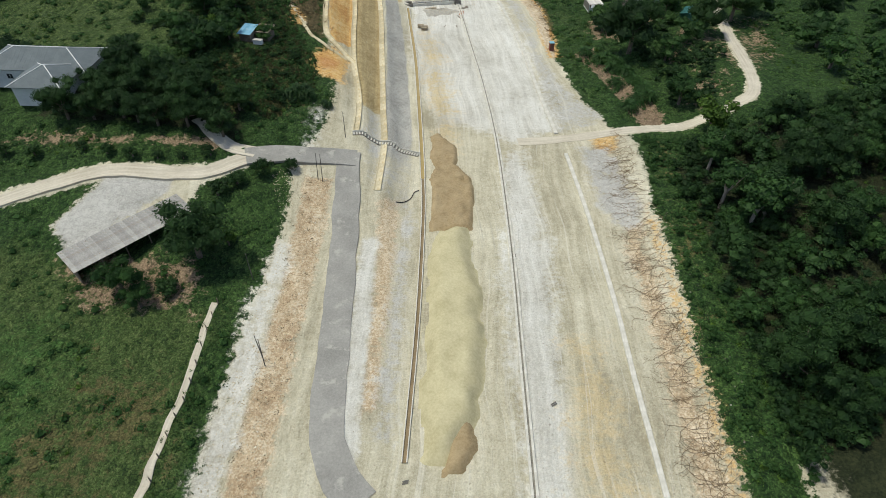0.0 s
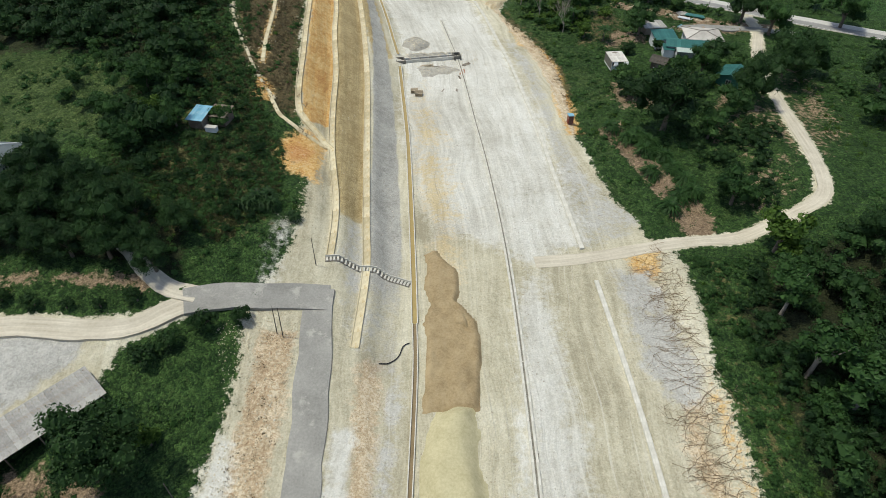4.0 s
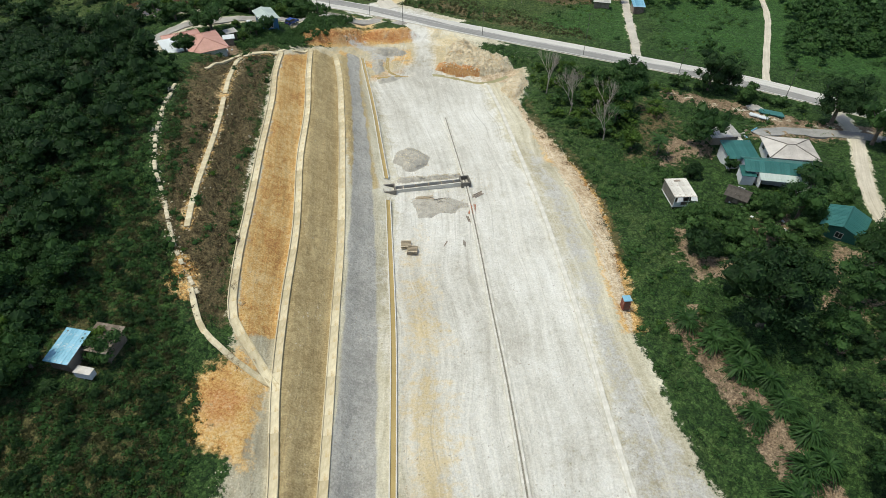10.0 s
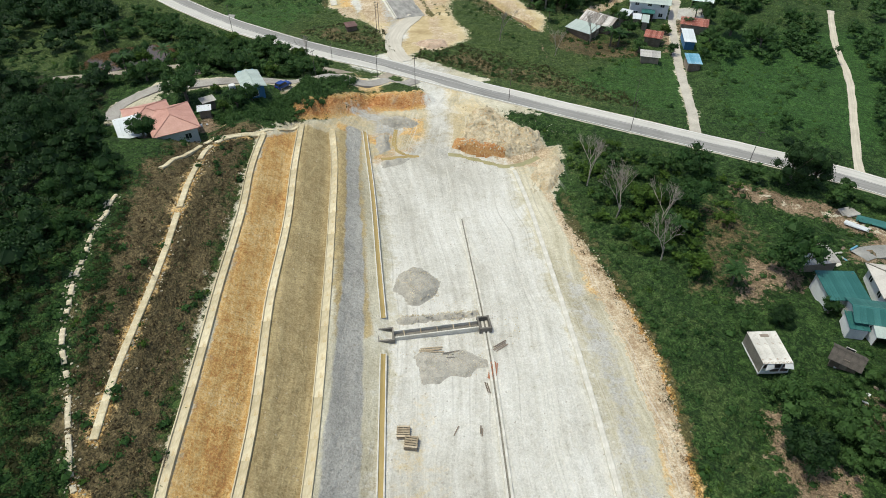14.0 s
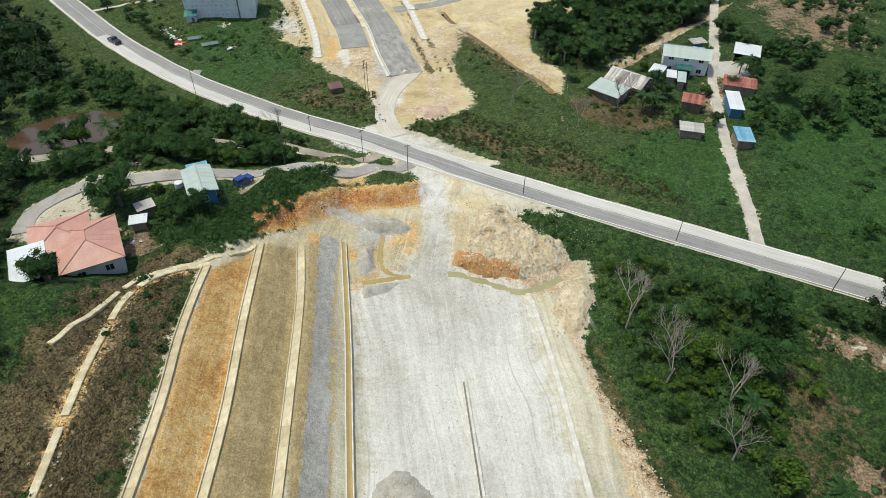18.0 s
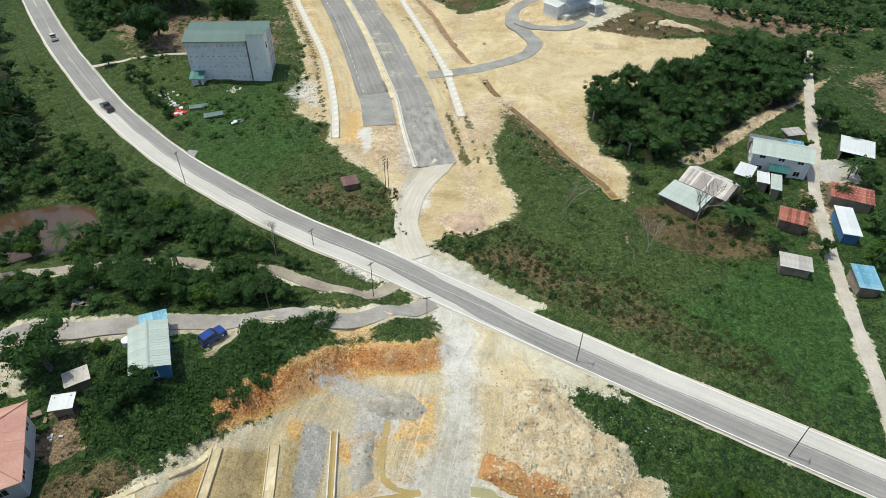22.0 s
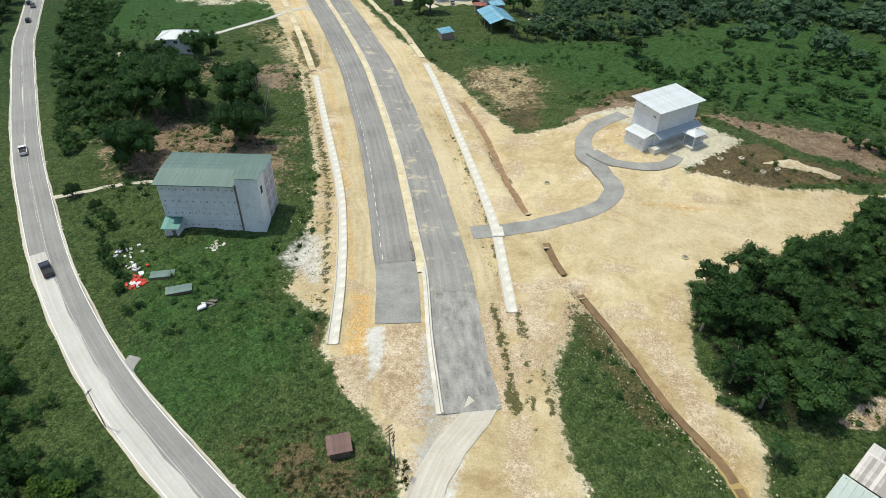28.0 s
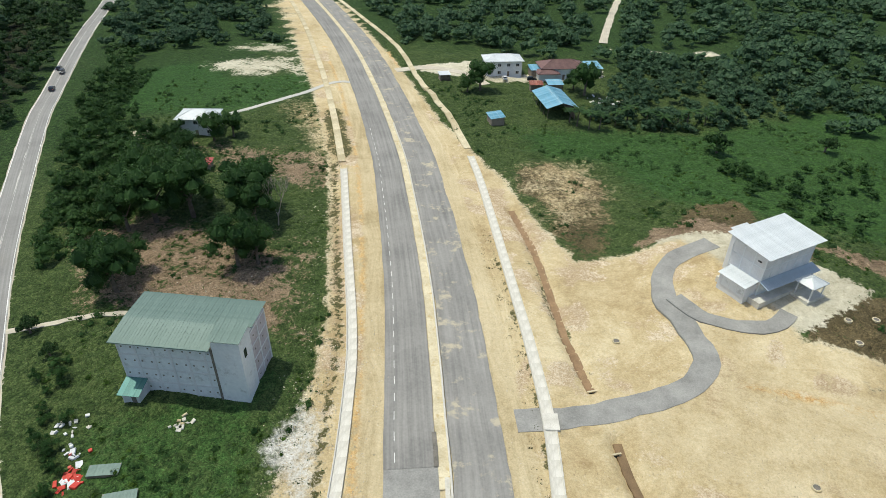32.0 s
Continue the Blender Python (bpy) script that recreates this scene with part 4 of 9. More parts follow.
    put("pink", most(area([(29.4, 150), (30.2, 180), (28.8, 193), (24.4, 208), (19, 224), (16, 236), (15, 232), (17.4, 222), (21, 207), (25, 192), (26.6, 178), (27.8, 162)], 1.0) * 0.9, N_BED * sstep(0.42, 0.75, vnoise(PX, PY, 9, 41) * 0.55 + vnoise(PX, PY, 3.5, 42) * 0.45) * 0.7, area([(33.1, 331.5), (42.3, 339.9), (50.6, 349.4), (63.9, 365.0), (77.9, 378.4), (83.0, 382.8), (75.7, 371.6), (61.6, 356.3), (52.8, 347.4), (44.3, 337.0), (39.6, 332.0)], 0.8), area([(8, 345), (14, 330), (18, 322), (17, 318), (8, 332), (2, 344)], 1.5) * 0.8, area([(-27, 10), (-21.5, 10), (-21, 95), (-27, 95)], 1.5) * 0.85, area([(31.5, 30), (36, 30), (36, 110), (33, 110)], 2.5) * 0.8, area([(-12, 44), (-8, 44), (-8, 92), (-12.5, 92)], 2.5) * 0.8, area([(-19, 300), (-9, 304.5), (-7.5, 298.5), (-12.7, 295.5)], 1.5), area([(-26, 313), (-34, 315), (-38, 323), (-39.5, 334), (-33, 336.5), (-26.4, 318)], 1.2) * 0.85, area([(-45.6, 324), (-41, 326.5), (-36, 318.3), (-38, 315.6), (-42.3, 319)], 1.0), area([(-12.4, 346), (-10.6, 339), (-15.8, 321), (-18.4, 330)], 1.5) * 0.72, area([(-12, 300), (-16.5, 318), (-12, 322), (-9, 306)], 2) * 0.75, area([(3, 243), (17, 240), (19, 250), (8, 257)], 2) * 0.8))
    put("olive", most(area([(-19, 186), (-22.5, 203), (-27, 228), (-30, 246), (-25, 250), (-22, 232), (-17, 205), (-14, 190)], 0.9) * 0.8, area([(-23.4, 142), (-25, 157), (-26.6, 176), (-31.5, 209), (-36.5, 241), (-31, 245), (-27, 228), (-22, 198), (-18, 165), (-15.5, 138), (-14, 121), (-18.5, 121)], 0.9)))
    put("grey", most(area([(-10, 40), (-5.5, 40), (-5, 90), (-8, 90)], 1.5) * 0.55, area([(-18, 122), (-17.5, 108), (-14, 92), (-10, 88), (-10, 104), (-14, 122)], 2.0) * 0.5,
                     area([(19, 117), (26, 116.5), (35, 121), (37, 125), (29, 141), (26.5, 158), (25, 180), (23.5, 192), (19, 208), (15.5, 212), (20.0, 185), (22.3, 158), (23.3, 138)], 1.2) * 0.58, area([(28.5, 112), (36, 112), (38, 88), (33, 82), (29.5, 92)], 2) * 0.75, area([(-7.8, 188), (0, 189.5), (5, 187), (2, 184.3), (-6, 182)], 1.2), along(LINK_ROAD[5:], 1.6, 1.6) * 0.56, area([(-25, 303), (-29, 316), (-33, 333), (-29, 333), (-23, 318), (-22, 304)], 2) * 0.66, area([(61.5, 331.2), (65.1, 337.2), (71.7, 339.2), (75.4, 336.6), (72.7, 329.0), (65.0, 329.3), (62.6, 328.9)], 1.2) * 0.7, area([(-68.3, 80), (-63, 91.5), (-50, 92), (-51, 87), (-64, 73.5)], 1.2) * 0.9, area([(-29, 257), (-24, 255), (-23, 248), (-18, 250), (-14, 256), (-18, 259), (-25, 260)], 2) * 0.8))
    put("gravel", area([(-11, 88), (-6, 88), (-7, 112), (-10.5, 150), (-13.5, 176), (-17.4, 203), (-21.6, 224), (-24, 238), (-25.4, 250), (-28.5, 250), (-26, 236), (-23.4, 222), (-20, 200), (-17.2, 172), (-15.2, 150), (-13.5, 120)], 0.5) * (0.45 + 0.8 * sstep(98, 126, PY)))
    put("white", most(area([(-2, 118), (-9, 150), (-11, 182), (-13, 204), (-21, 240), (-10, 250), (8, 243), (13, 214), (19, 184), (22.5, 158), (23.5, 138), (26, 120), (20, 116), (12, 105), (10, 70), (10.5, 30), (17, 30), (19, 80), (17, 112), (4, 120)], 3) * 0.95, area([(-14.6, 36), (-14.4, 60), (-14.6, 80), (-11.5, 80), (-11, 60), (-10.5, 38)], 1.0) * 0.95, area([(-31.5, 10), (-27, 10), (-26.5, 60), (-26, 74), (-28.5, 80), (-31, 64)], 1.5) * 0.8, along(LINK_ROAD[:4], 2.8, 1.6) * 0.8, along(LINK_ROAD[3:], 2.0, 1.4) * 0.85, area([(-64.4, 357), (-59.7, 356), (-53.4, 340), (-57, 340), (-65.4, 347)], 1.8) * 0.7, area([(-42, 332), (-39.4, 334.4), (-36.6, 322), (-38.4, 321)], 0.8) * 0.9, area([(-26, 292), (-17, 290), (-4.6, 283), (-12, 280), (-27, 281), (-33, 283)], 2) * 0.8, area([(-29, 118), (-25, 118), (-24, 100), (-28, 98)], 2) * 0.5))
    put("sand", most(area([(-2, 108), (-5.5, 135), (-8, 160), (-6, 180), (-1, 160), (2.5, 130), (4, 108)], 4) * 0.66, area(NORTH_BED, 1.0) * sstep(14.5, 12.5, near_line(PX, PY, MEDIAN)) * sstep(338, 346, PY) * 0.85 * (1 - along(LINK_ROAD[3:], 4.5, 1.5)) * (1 - area([(-23, 300), (-31, 316), (-35, 335), (-28, 335), (-19, 318), (-18, 304)], 1.5)), area([(-22, 372), (-5, 384), (0, 390), (-6, 400), (-9, 412), (14, 386), (30, 394), (62, 401), (45, 382), (26, 368), (12, 360), (-2, 362)], 4) * 0.62, area([(15, 26), (26, 26), (25, 60), (18, 60)], 4) * 0.6))
    put("weed", most(area([(-21.4, 345), (-17.4, 334), (-13.4, 320), (-15.2, 320), (-19.4, 334), (-23, 344)], 0.8) * 0.72, area([(-15.2, 340), (-10.4, 330), (-7.6, 321), (-9.6, 321), (-12.4, 331)], 0.9) * 0.6, area([(-7.6, 345), (-2.0, 337), (7, 324), (12, 321), (4, 335), (-4, 347)], 1.2) * 0.55, area([(-60, 20), (-35, 20), (-36, 50), (-52, 58)], 6) * 0.5, area([(-54, 112), (-33, 108), (-28, 120), (-31, 134), (-38, 150), (-46, 165), (-56, 170), (-56, 140)], 6) * 0.52, area([(38, 60), (46, 60), (50, 116), (42, 118), (39, 92)], 2.5) * 0.28, along([(-10, 314), (-14.5, 333), (-17.6, 345)], 0.5, 1.3) * 0.75, along([(-20.4, 349), (-27.5, 370), (-35.5, 389), (-49, 419)], 0.4, 0.7) * 0.9, area([(-9, 352), (-3, 344), (6, 330), (13, 320), (4, 321), (-4, 335), (-10, 343)], 2.5) * 0.6, along([(-22, 380), (-29, 394), (-40, 419)], 1.2, 2.0) * 0.6, along(DRAIN_L + DRAIN_L2[:2], 4.0, 1.5) * (PX < np.interp(PY, [327, 376, 440], [-48, -66, -100])) * 0.62, along([(31, 172), (30.3, 190), (26, 207), (20, 222), (19, 232)], 1.0, 1.2) * 0.75))
    # litter darkened by painted tree shade, over the floors of the woods
    put("shaded_litter", most(area([(46.5, -20), (47, 100), (58, 114), (110, 124), (135, 100), (130, -20)], 4), area([(-56, 124), (-57, 160), (-60, 190), (-62, 212), (-72, 222), (-88, 262), (-125, 270), (-125, 170), (-70, 160), (-62, 148), (-60, 134)], 6) * 0.9, area([(17, 330), (26, 329), (36, 338), (50, 350), (70, 366), (84, 392), (66, 400), (48, 384), (30, 370), (22, 362), (16, 348)], 2) * 0.9, area([(-84, 108), (-41, 103), (-42, 112), (-54, 114), (-70, 126), (-80, 120)], 2), area([(-118, 320), (-150, 352), (-200, 404), (-265, 490), (-340, 560), (-400, 500), (-180, 300)], 4) * 0.9, area([(-190, 612), (-95, 562), (50, 547), (220, 432), (420, 520), (460, 1000), (-480, 1050), (-320, 790)], 10) * (near_line(PX, PY, MEDIAN) > 28) * 0.0))
    put("stony", most(BARE * 0.5, area([(-45.6, 324), (-41, 326.5), (-36, 318.3), (-38, 315.6), (-42.3, 319)], 1.5), area([(-65.4, 357), (-59.7, 357), (-53, 340), (-59.3, 341)], 2), area([(-14, 346), (-8, 350), (8, 330), (14, 322), (-4, 326), (-12, 330)], 3), area([(-28, 10), (-21.5, 10), (-21, 95), (-27, 95)], 1.5), area([(31.5, 10), (40, 10), (40, 110), (33, 112)], 2.5), area([(24, 200), (30, 190), (32, 165), (27, 165), (20, 206), (15, 228), (20, 228)], 2), area([(-40, 244), (-26, 268), (20, 268), (22, 236), (-26, 236)], 4), area([(-60, 340), (-52, 336), (-66, 376), (-90, 420), (-98, 418)], 3), area([(-145, 389), (-133, 401), (-89, 400), (-72, 371), (-117, 364)], 4) * 0.8))
    put("green", 1 - np.clip(open_earth * 1.4, 0, 1))
    put("worked", P_BED * sstep(8, 20, PY) * sstep(-7, -3, PX - np.interp(PY, [0, 150, 190, 215, 250], [0, -4, -7, -11, -18])) * sstep(34, 26, PX))
    put("comb", 0.75 * area([(-14.5, 120), (-19.5, 180), (-24.5, 215), (-30, 246), (-38, 244), (-43, 234), (-38.8, 207), (-35.8, 182), (-33, 160), (-29, 148), (-18, 121)], 0.8))
    put("lush", most(area([(38, 20), (46, 20), (46, 110), (43, 118), (39, 92)], 2) * 0.3, area([(-85, 28), (-52, 30), (-48, 60), (-75, 66)], 6) * 0.5, area([(22, 280), (48, 262), (56, 270), (60, 300), (48, 312), (34, 292)], 5) * 0.7, area([(60, 262), (140, 230), (160, 330), (66, 320)], 8) * 0.8, area([(-60, 300), (-45, 330), (-62, 336), (-72, 366), (-95, 340), (-78, 312)], 4) * 0.6, area([(-222, 493), (-204, 516), (-177, 500), (-155, 517), (-140, 504), (-152, 470), (-173, 460), (-190, 454)], 6), area([(-58, 486), (-46, 468), (-26, 470), (-14, 452), (8, 446), (60, 436), (130, 500), (78, 548), (44, 544), (4, 506), (-20, 498)], 8)))
    tr = me.attributes.new("track", "FLOAT_VECTOR", "POINT")
    mid = np.interp(PY, [0, 80, 113, 141, 160, 182, 222, 245], [11.8, 12.1, 11.4, 9.3, 7.2, 4.8, -1.4, -6])
    gap = near_line(PX, PY, MEDIAN)
    by_road = (PY > 336) & (gap < 16)
    u = np.where(PY < 262, PX - mid, np.where(by_road, gap, PX * 0.3))
    v = np.where((PY < 262) | by_road, PY, PY * 5.0)
    tr.data.foreach_set("vector", np.ascontiguousarray(np.dstack([u, v, PX * 0]), np.float32).ravel())
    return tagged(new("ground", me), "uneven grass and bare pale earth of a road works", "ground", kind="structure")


ground = make_ground()


# ---- roads, tracks and drains ----
def strip(name, line, wide, material, up, label, category="road", step_m=2.0, ragged=0.0, across=4, seed=1, parent=None, kind="structure", level=False):
    """A surfaced strip of an even or ragged width that follows the ground."""
    c = smooth_line(line, step_m) if not isinstance(line, np.ndarray) else line
    s = np.concatenate([[0], np.cumsum(np.linalg.norm(np.diff(c, axis=0), axis=1))])
    left = -wide / 2 - ragged * vnoise(s, s * 0, 5.0, seed) - ragged * 0.5 * vnoise(s, s * 0, 1.7, seed + 7)
    right = wide / 2 + ragged * vnoise(s, s * 0, 5.0, seed + 1) + ragged * 0.5 * vnoise(s, s * 0, 1.7, seed + 8)
    cols, us = [], []
    for k in range(across + 1):
        d = left + (right - left) * k / across
        p = sideways(c, d[:, None])
        z = ground_z(p[:, 0], p[:, 1]) + up
        cols.append(np.column_stack([p, z]))
        us.append(d)
    z = np.array([q[:, 2] for q in cols])
    flat = np.maximum(z, z.mean(axis=0, keepdims=True)) if wide < 12 else z
    if level:
        flat = np.repeat((ground_z(c[:, 0], c[:, 1]) + up)[None], len(cols), 0)
    for k, q in enumerate(cols):
        q[:, 2] = flat[k]
    skirt = [cols[0] - [0, 0, up + 0.35]] + cols + [cols[-1] - [0, 0, up + 0.35]]
    us = [us[0]] + us + [us[-1]]
    n, w = len(c), len(skirt)
    verts = np.stack(skirt, axis=1).reshape(-1, 3)
    k = (np.arange(n - 1)[:, None] * w + np.arange(w - 1)[None, :]).ravel()
    me = mesh_np(name, verts, np.column_stack([k, k + 1, k + w + 1, k + w]), material)
    a = me.attributes.new("track", "FLOAT_VECTOR", "POINT")
    u = np.stack(us, axis=1)
    a.data.foreach_set("vector", np.ascontiguousarray(np.dstack([u, np.repeat(s[:, None], w, 1), u * 0]), np.float32).ravel())
    ob = new(name, me)
    if parent:
        ob.parent = parent
        return tagged(ob, label)
    return tagged(ob, label, category, kind=kind)


main = smooth_line(MAIN_ROAD, 2.5)
strip("road_shoulder", main, 7.0, TRACK, 0.05, "pale dusty gravel shoulder beside the old road", "road shoulder", ragged=0.3)
cut = int(np.argmin(np.hypot(main[:, 0] + 13, main[:, 1] - 281)))
road = strip("road", main, 6.9, ROAD_DUSTY, 0.14, "dusty pale asphalt of a two-lane country road", across=4)
swap = np.tanh((np.arange(len(main)) - cut) / 7.0)
strip("clean_lane", sideways(main, (swap * 1.55)[:, None]), 3.1, ROAD_OLD, 0.165, "darker strip of swept grey asphalt", across=2, ragged=0.35, parent=road)
strip("clean_lane", sideways(main[cut + 46:], -1.75), 2.5, ROAD_OLD, 0.175, "swept grey asphalt of the far lane", across=2, ragged=0.2, parent=road, seed=5)
for off, nm in ((3.2, "edge_line"), (-3.2, "edge_line"), (0.0, "centre_line")):
    strip(nm, sideways(main, off), 0.15 if off else 0.1, PAINT if off else PAINT_WORN, 0.19, "thin white painted road line", parent=road, across=1)

median = smooth_line(MEDIAN, 2.0)
far_left = median[median[:, 1] > 352.0]
base_left = median[(median[:, 1] > 334.5) & (median[:, 1] < 353.5)]
strip("carriageway", sideways(far_left, -5.4), 7.8, ASPHALT, 0.16, "new dark asphalt carriageway with dust along its edge", ragged=0.15)
strip("carriageway_base", sideways(base_left, -5.3), 8.0, ROADBASE, 0.12, "unsealed grey road base that ends in a square edge", ragged=0.1)
cw_right = sideways(median, 5.0)
strip("carriageway", cw_right[cw_right[:, 1] > 344], 7.9, ASPHALT_DUSTY, 0.16, "new grey asphalt carriageway streaked with dust", ragged=0.4)
strip("carriageway_base", cw_right[cw_right[:, 1] < 345.5], 7.6, surf("patched_grey_base", (0.13, 0.13, 0.125), (0.43, 0.415, 0.385), 0.22, 0.9, bump=0.3, depth=0.03, fine=14, streak=(1.3, 5)), 0.13, "patchy dark and dusty grey base at the end of a carriageway", ragged=0.9)
strip("median_kerb", sideways(median[median[:, 1] < 352], -0.1), 0.7, CONCRETE, 0.24, "narrow pale kerb between the unfinished carriageways", "kerb", across=2)
strip("median_strip", sideways(median[median[:, 1] > 349], -0.35), 1.9, CONCRETE_DUSTY, 0.20, "sandy raised median between two carriageways", "median", across=2)
strip("service_road", SERVICE_ROAD, 4.1, SERVICE, 0.14, "narrow grey sealed service road with dusty edges", ragged=0.5)
strip("service_road", SERVICE_TURN, 4.6, SERVICE, 0.155, "grey sealed turn of the service road towards a track", ragged=0.25)
strip("forest_track", [(-37, 99.5), (-41, 100.3), (-45.5, 103), (-50, 107.5)], 2.0, TRACK, 0.06, "pale earth track that leads up between dark trees", "track", ragged=0.7)
strip("farm_track", FARM_TRACK, 2.5, TRACK, 0.06, "pale unsealed farm track between grass verges", "track", ragged=0.7)
strip("access_track", ACCESS_R, 2.2, TRACK, 0.06, "pale gravel access track that winds between trees", "track", ragged=0.4)
strip("side_lane", [(-72.5, 307.5), (-76.6, 313.5), (-76.8, 316.5)], 1.7, ROADBASE, 0.10, "short grey stub of a lane in the grass", "lane", ragged=0.6)
strip("east_path", [(82, 238)] + EAST_PATH, 1.4, TRACK, 0.10, "pale footpath through green fields", "path", ragged=0.35)
strip("north_track", NORTH_TRACK, 2.6, TRACK, 0.3, "pale track far off through the forest", "track", ragged=1.0)
strip("yard_lane", YARD_LANE, 3.6, TRACK, 0.12, "pale lane to a house yard", "lane", ragged=0.8)
strip("house_lane", HOUSE_ROAD, 2.7, surf("lane_concrete", (0.24, 0.225, 0.205), (0.40, 0.38, 0.35), 0.3, 0.9, bump=0.2, depth=0.02), 0.12, "grey brown concrete lane to the houses", "lane", ragged=0.3)
strip("low_track", LOW_TRACK, 1.8, surf("low_track_earth", (0.22, 0.19, 0.15), (0.42, 0.37, 0.30), 0.3, 0.9, bump=0.2, depth=0.03), 0.10, "dusty track below the old road", "track", ragged=0.4)
strip("village_lane", VILLAGE_ROAD, 1.9, surf("village_concrete", (0.36, 0.33, 0.28), (0.58, 0.54, 0.47), 0.3, 0.9, bump=0.2, depth=0.02), 0.12, "pale worn concrete lane through the village", "lane", ragged=0.35)
strip("link_track", [(-19.6, 287.6), (-21.8, 291.4), (-23.6, 297), (-24.3, 302.8), (-23.2, 310.6), (-20.4, 317.4), (-19.4, 322)], 3.6, surf("rolled_pale_gravel", (0.42, 0.385, 0.32), (0.62, 0.585, 0.51), 0.2, 0.95, bump=0.25, depth=0.03, fine=14, streak=(0.5, 12)), 0.12, "rolled pale gravel track across the junction", "track", ragged=1.0)
strip("site_road", SITE_ROAD, 3.4, ROADBASE, 0.08, "grey gravel driveway that curves to the white house", "driveway", ragged=0.8)
strip("site_road", SITE_ROAD_2, 2.4, ROADBASE, 0.07, "grey gravel loop of the driveway", "driveway", ragged=0.7)
strip("yard_lane", [(70, 214.4), (73, 215.8), (78, 216.6), (86, 216.6), (96, 215), (104, 212)], 2.8, ROADBASE, 0.1, "pale concrete lane into the yard of the teal house", "lane", ragged=0.3)
strip("side_road", SIDE_ROAD, 1.7, ROAD_DUSTY, 0.10, "narrow pale lane through green fields", "lane", ragged=0.4)


def lane_marks():
    bm = boxed(-0.06, 0.06, -0.9, 0.9, 0.0, 0.02)
    me = bpy.data.meshes.new("lane_mark")
    bm.to_mesh(me)
    bm.free()
    me.materials.append(PAINT)
    for off, lo, hi in ((-7.7, 352, 470),):
        l = sideways(median, off)
        for i in range(2, len(l) - 2, 2):
            if lo < l[i, 1] < hi and (off < 0 or random.random() < 0.5):
                t = l[i + 1] - l[i - 1]
                z = float(ground_z(l[i, 0], l[i, 1])) + 0.42
                share("lane_mark", me, road, (l[i, 0], l[i, 1], z - 0.17), math.atan2(-t[0], t[1]))


def run_of(name, thing_label, category, line, seg, profile, material, up=0.05, piece="segment", bed=None, skip=0.0):
    """A line of cast pieces, laid end to end along the ground. profile: closed shapes in x and z across the run."""
    c = smooth_line(line, seg)
    thing = tagged(new(name), thing_label, category, kind="structure")
    thing.empty_display_size = 0.1
    bm = bmesh.new()
    for shape in profile:
        prism(bm, shape, -0.5, 0.5)
    me = bpy.data.meshes.new(piece)
    bm.to_mesh(me)
    bm.free()
    me.materials.append(material)
    for a, b in zip(c[:-1], c[1:]):
        if random.random() < skip:
            continue
        za, zb = float(ground_z(*a)), float(ground_z(*b))
        d = Vector((b[0] - a[0], b[1] - a[1], zb - za))
        ob = share(piece, me, thing, ((a[0] + b[0]) / 2, (a[1] + b[1]) / 2, (za + zb) / 2 + up), math.atan2(-d.x, d.y), rx=math.atan2(d.z, math.hypot(d.x, d.y)))
        ob.scale = (1, d.length * 0.997, 1)
    if bed:
        strip(bed[0], c, bed[1], bed[2], bed[3], bed[4], parent=thing, across=2)
    return thing


U_WALLS = lambda w, t, h: [[(-w - t, -0.5), (-w, -0.5), (-w, h), (-w - t, h)], [(w, -0.5), (w + t, -0.5), (w + t, h), (w, h)]]
FLAT = lambda w, h, e: [[(-w, -0.5), (w, -0.5), (w, h - e), (w - 2 * e, h), (-w + 2 * e, h), (-w, h - e)]]
# berm drains on the cut slope
run_of("berm_drain", "pale concrete berm drain high on the cut slope", "drain", LINE_1, 1.5, FLAT(0.46, 0.22, 0.05), CONCRETE_DUSTY, piece="drain_slab", skip=0.12)
run_of("berm_drain", "pale concrete berm drain between orange and brown slopes", "drain", LINE_2, 3.0, FLAT(0.58, 0.12, 0.03) + U_WALLS(0.5, 0.15, 0.34), CONCRETE_DUSTY, piece="drain_slab")
run_of("berm_drain", "pale concrete berm drain along the orange slope", "drain", LINE_3, 3.0, FLAT(0.58, 0.12, 0.03) + U_WALLS(0.5, 0.15, 0.34), CONCRETE_DUSTY, piece="drain_slab")
run_of("berm_drain", "wide pale concrete berm drain above the grey slope", "drain", LINE_4, 3.0, FLAT(0.62, 0.10, 0.03) + U_WALLS(0.54, 0.14, 0.26), CONCRETE_DUSTY, piece="drain_slab")
run_of("toe_drain", "stone-lined drain beside the houses above the cut", "drain", [(-52, 212), (-50.6, 219.3), (-49.7, 226), (-46.4, 230), (-42.9, 233.5), (-39.1, 237.6), (-36.9, 242)], 1.2, FLAT(0.4, 0.2, 0.06), CONCRETE_DUSTY, piece="drain_slab", skip=0.1)
run_of("hill_drain", "stepped stone drain down the grassy hill", "drain", [(-55, 203), (-52.3, 187), (-49, 176), (-45.4, 168.8), (-41.2, 160), (-36, 152.5)], 0.8, FLAT(0.30, 0.14, 0.05), STONE, piece="drain_slab", skip=0.45)
run_of("hill_drain", "short concrete chute between two berm drains", "drain", [(-37, 153), (-33.5, 146.5), (-29, 143), (-23.5, 140.2)], 2.0, FLAT(0.42, 0.2, 0.06), CONCRETE_DUSTY, piece="drain_slab")
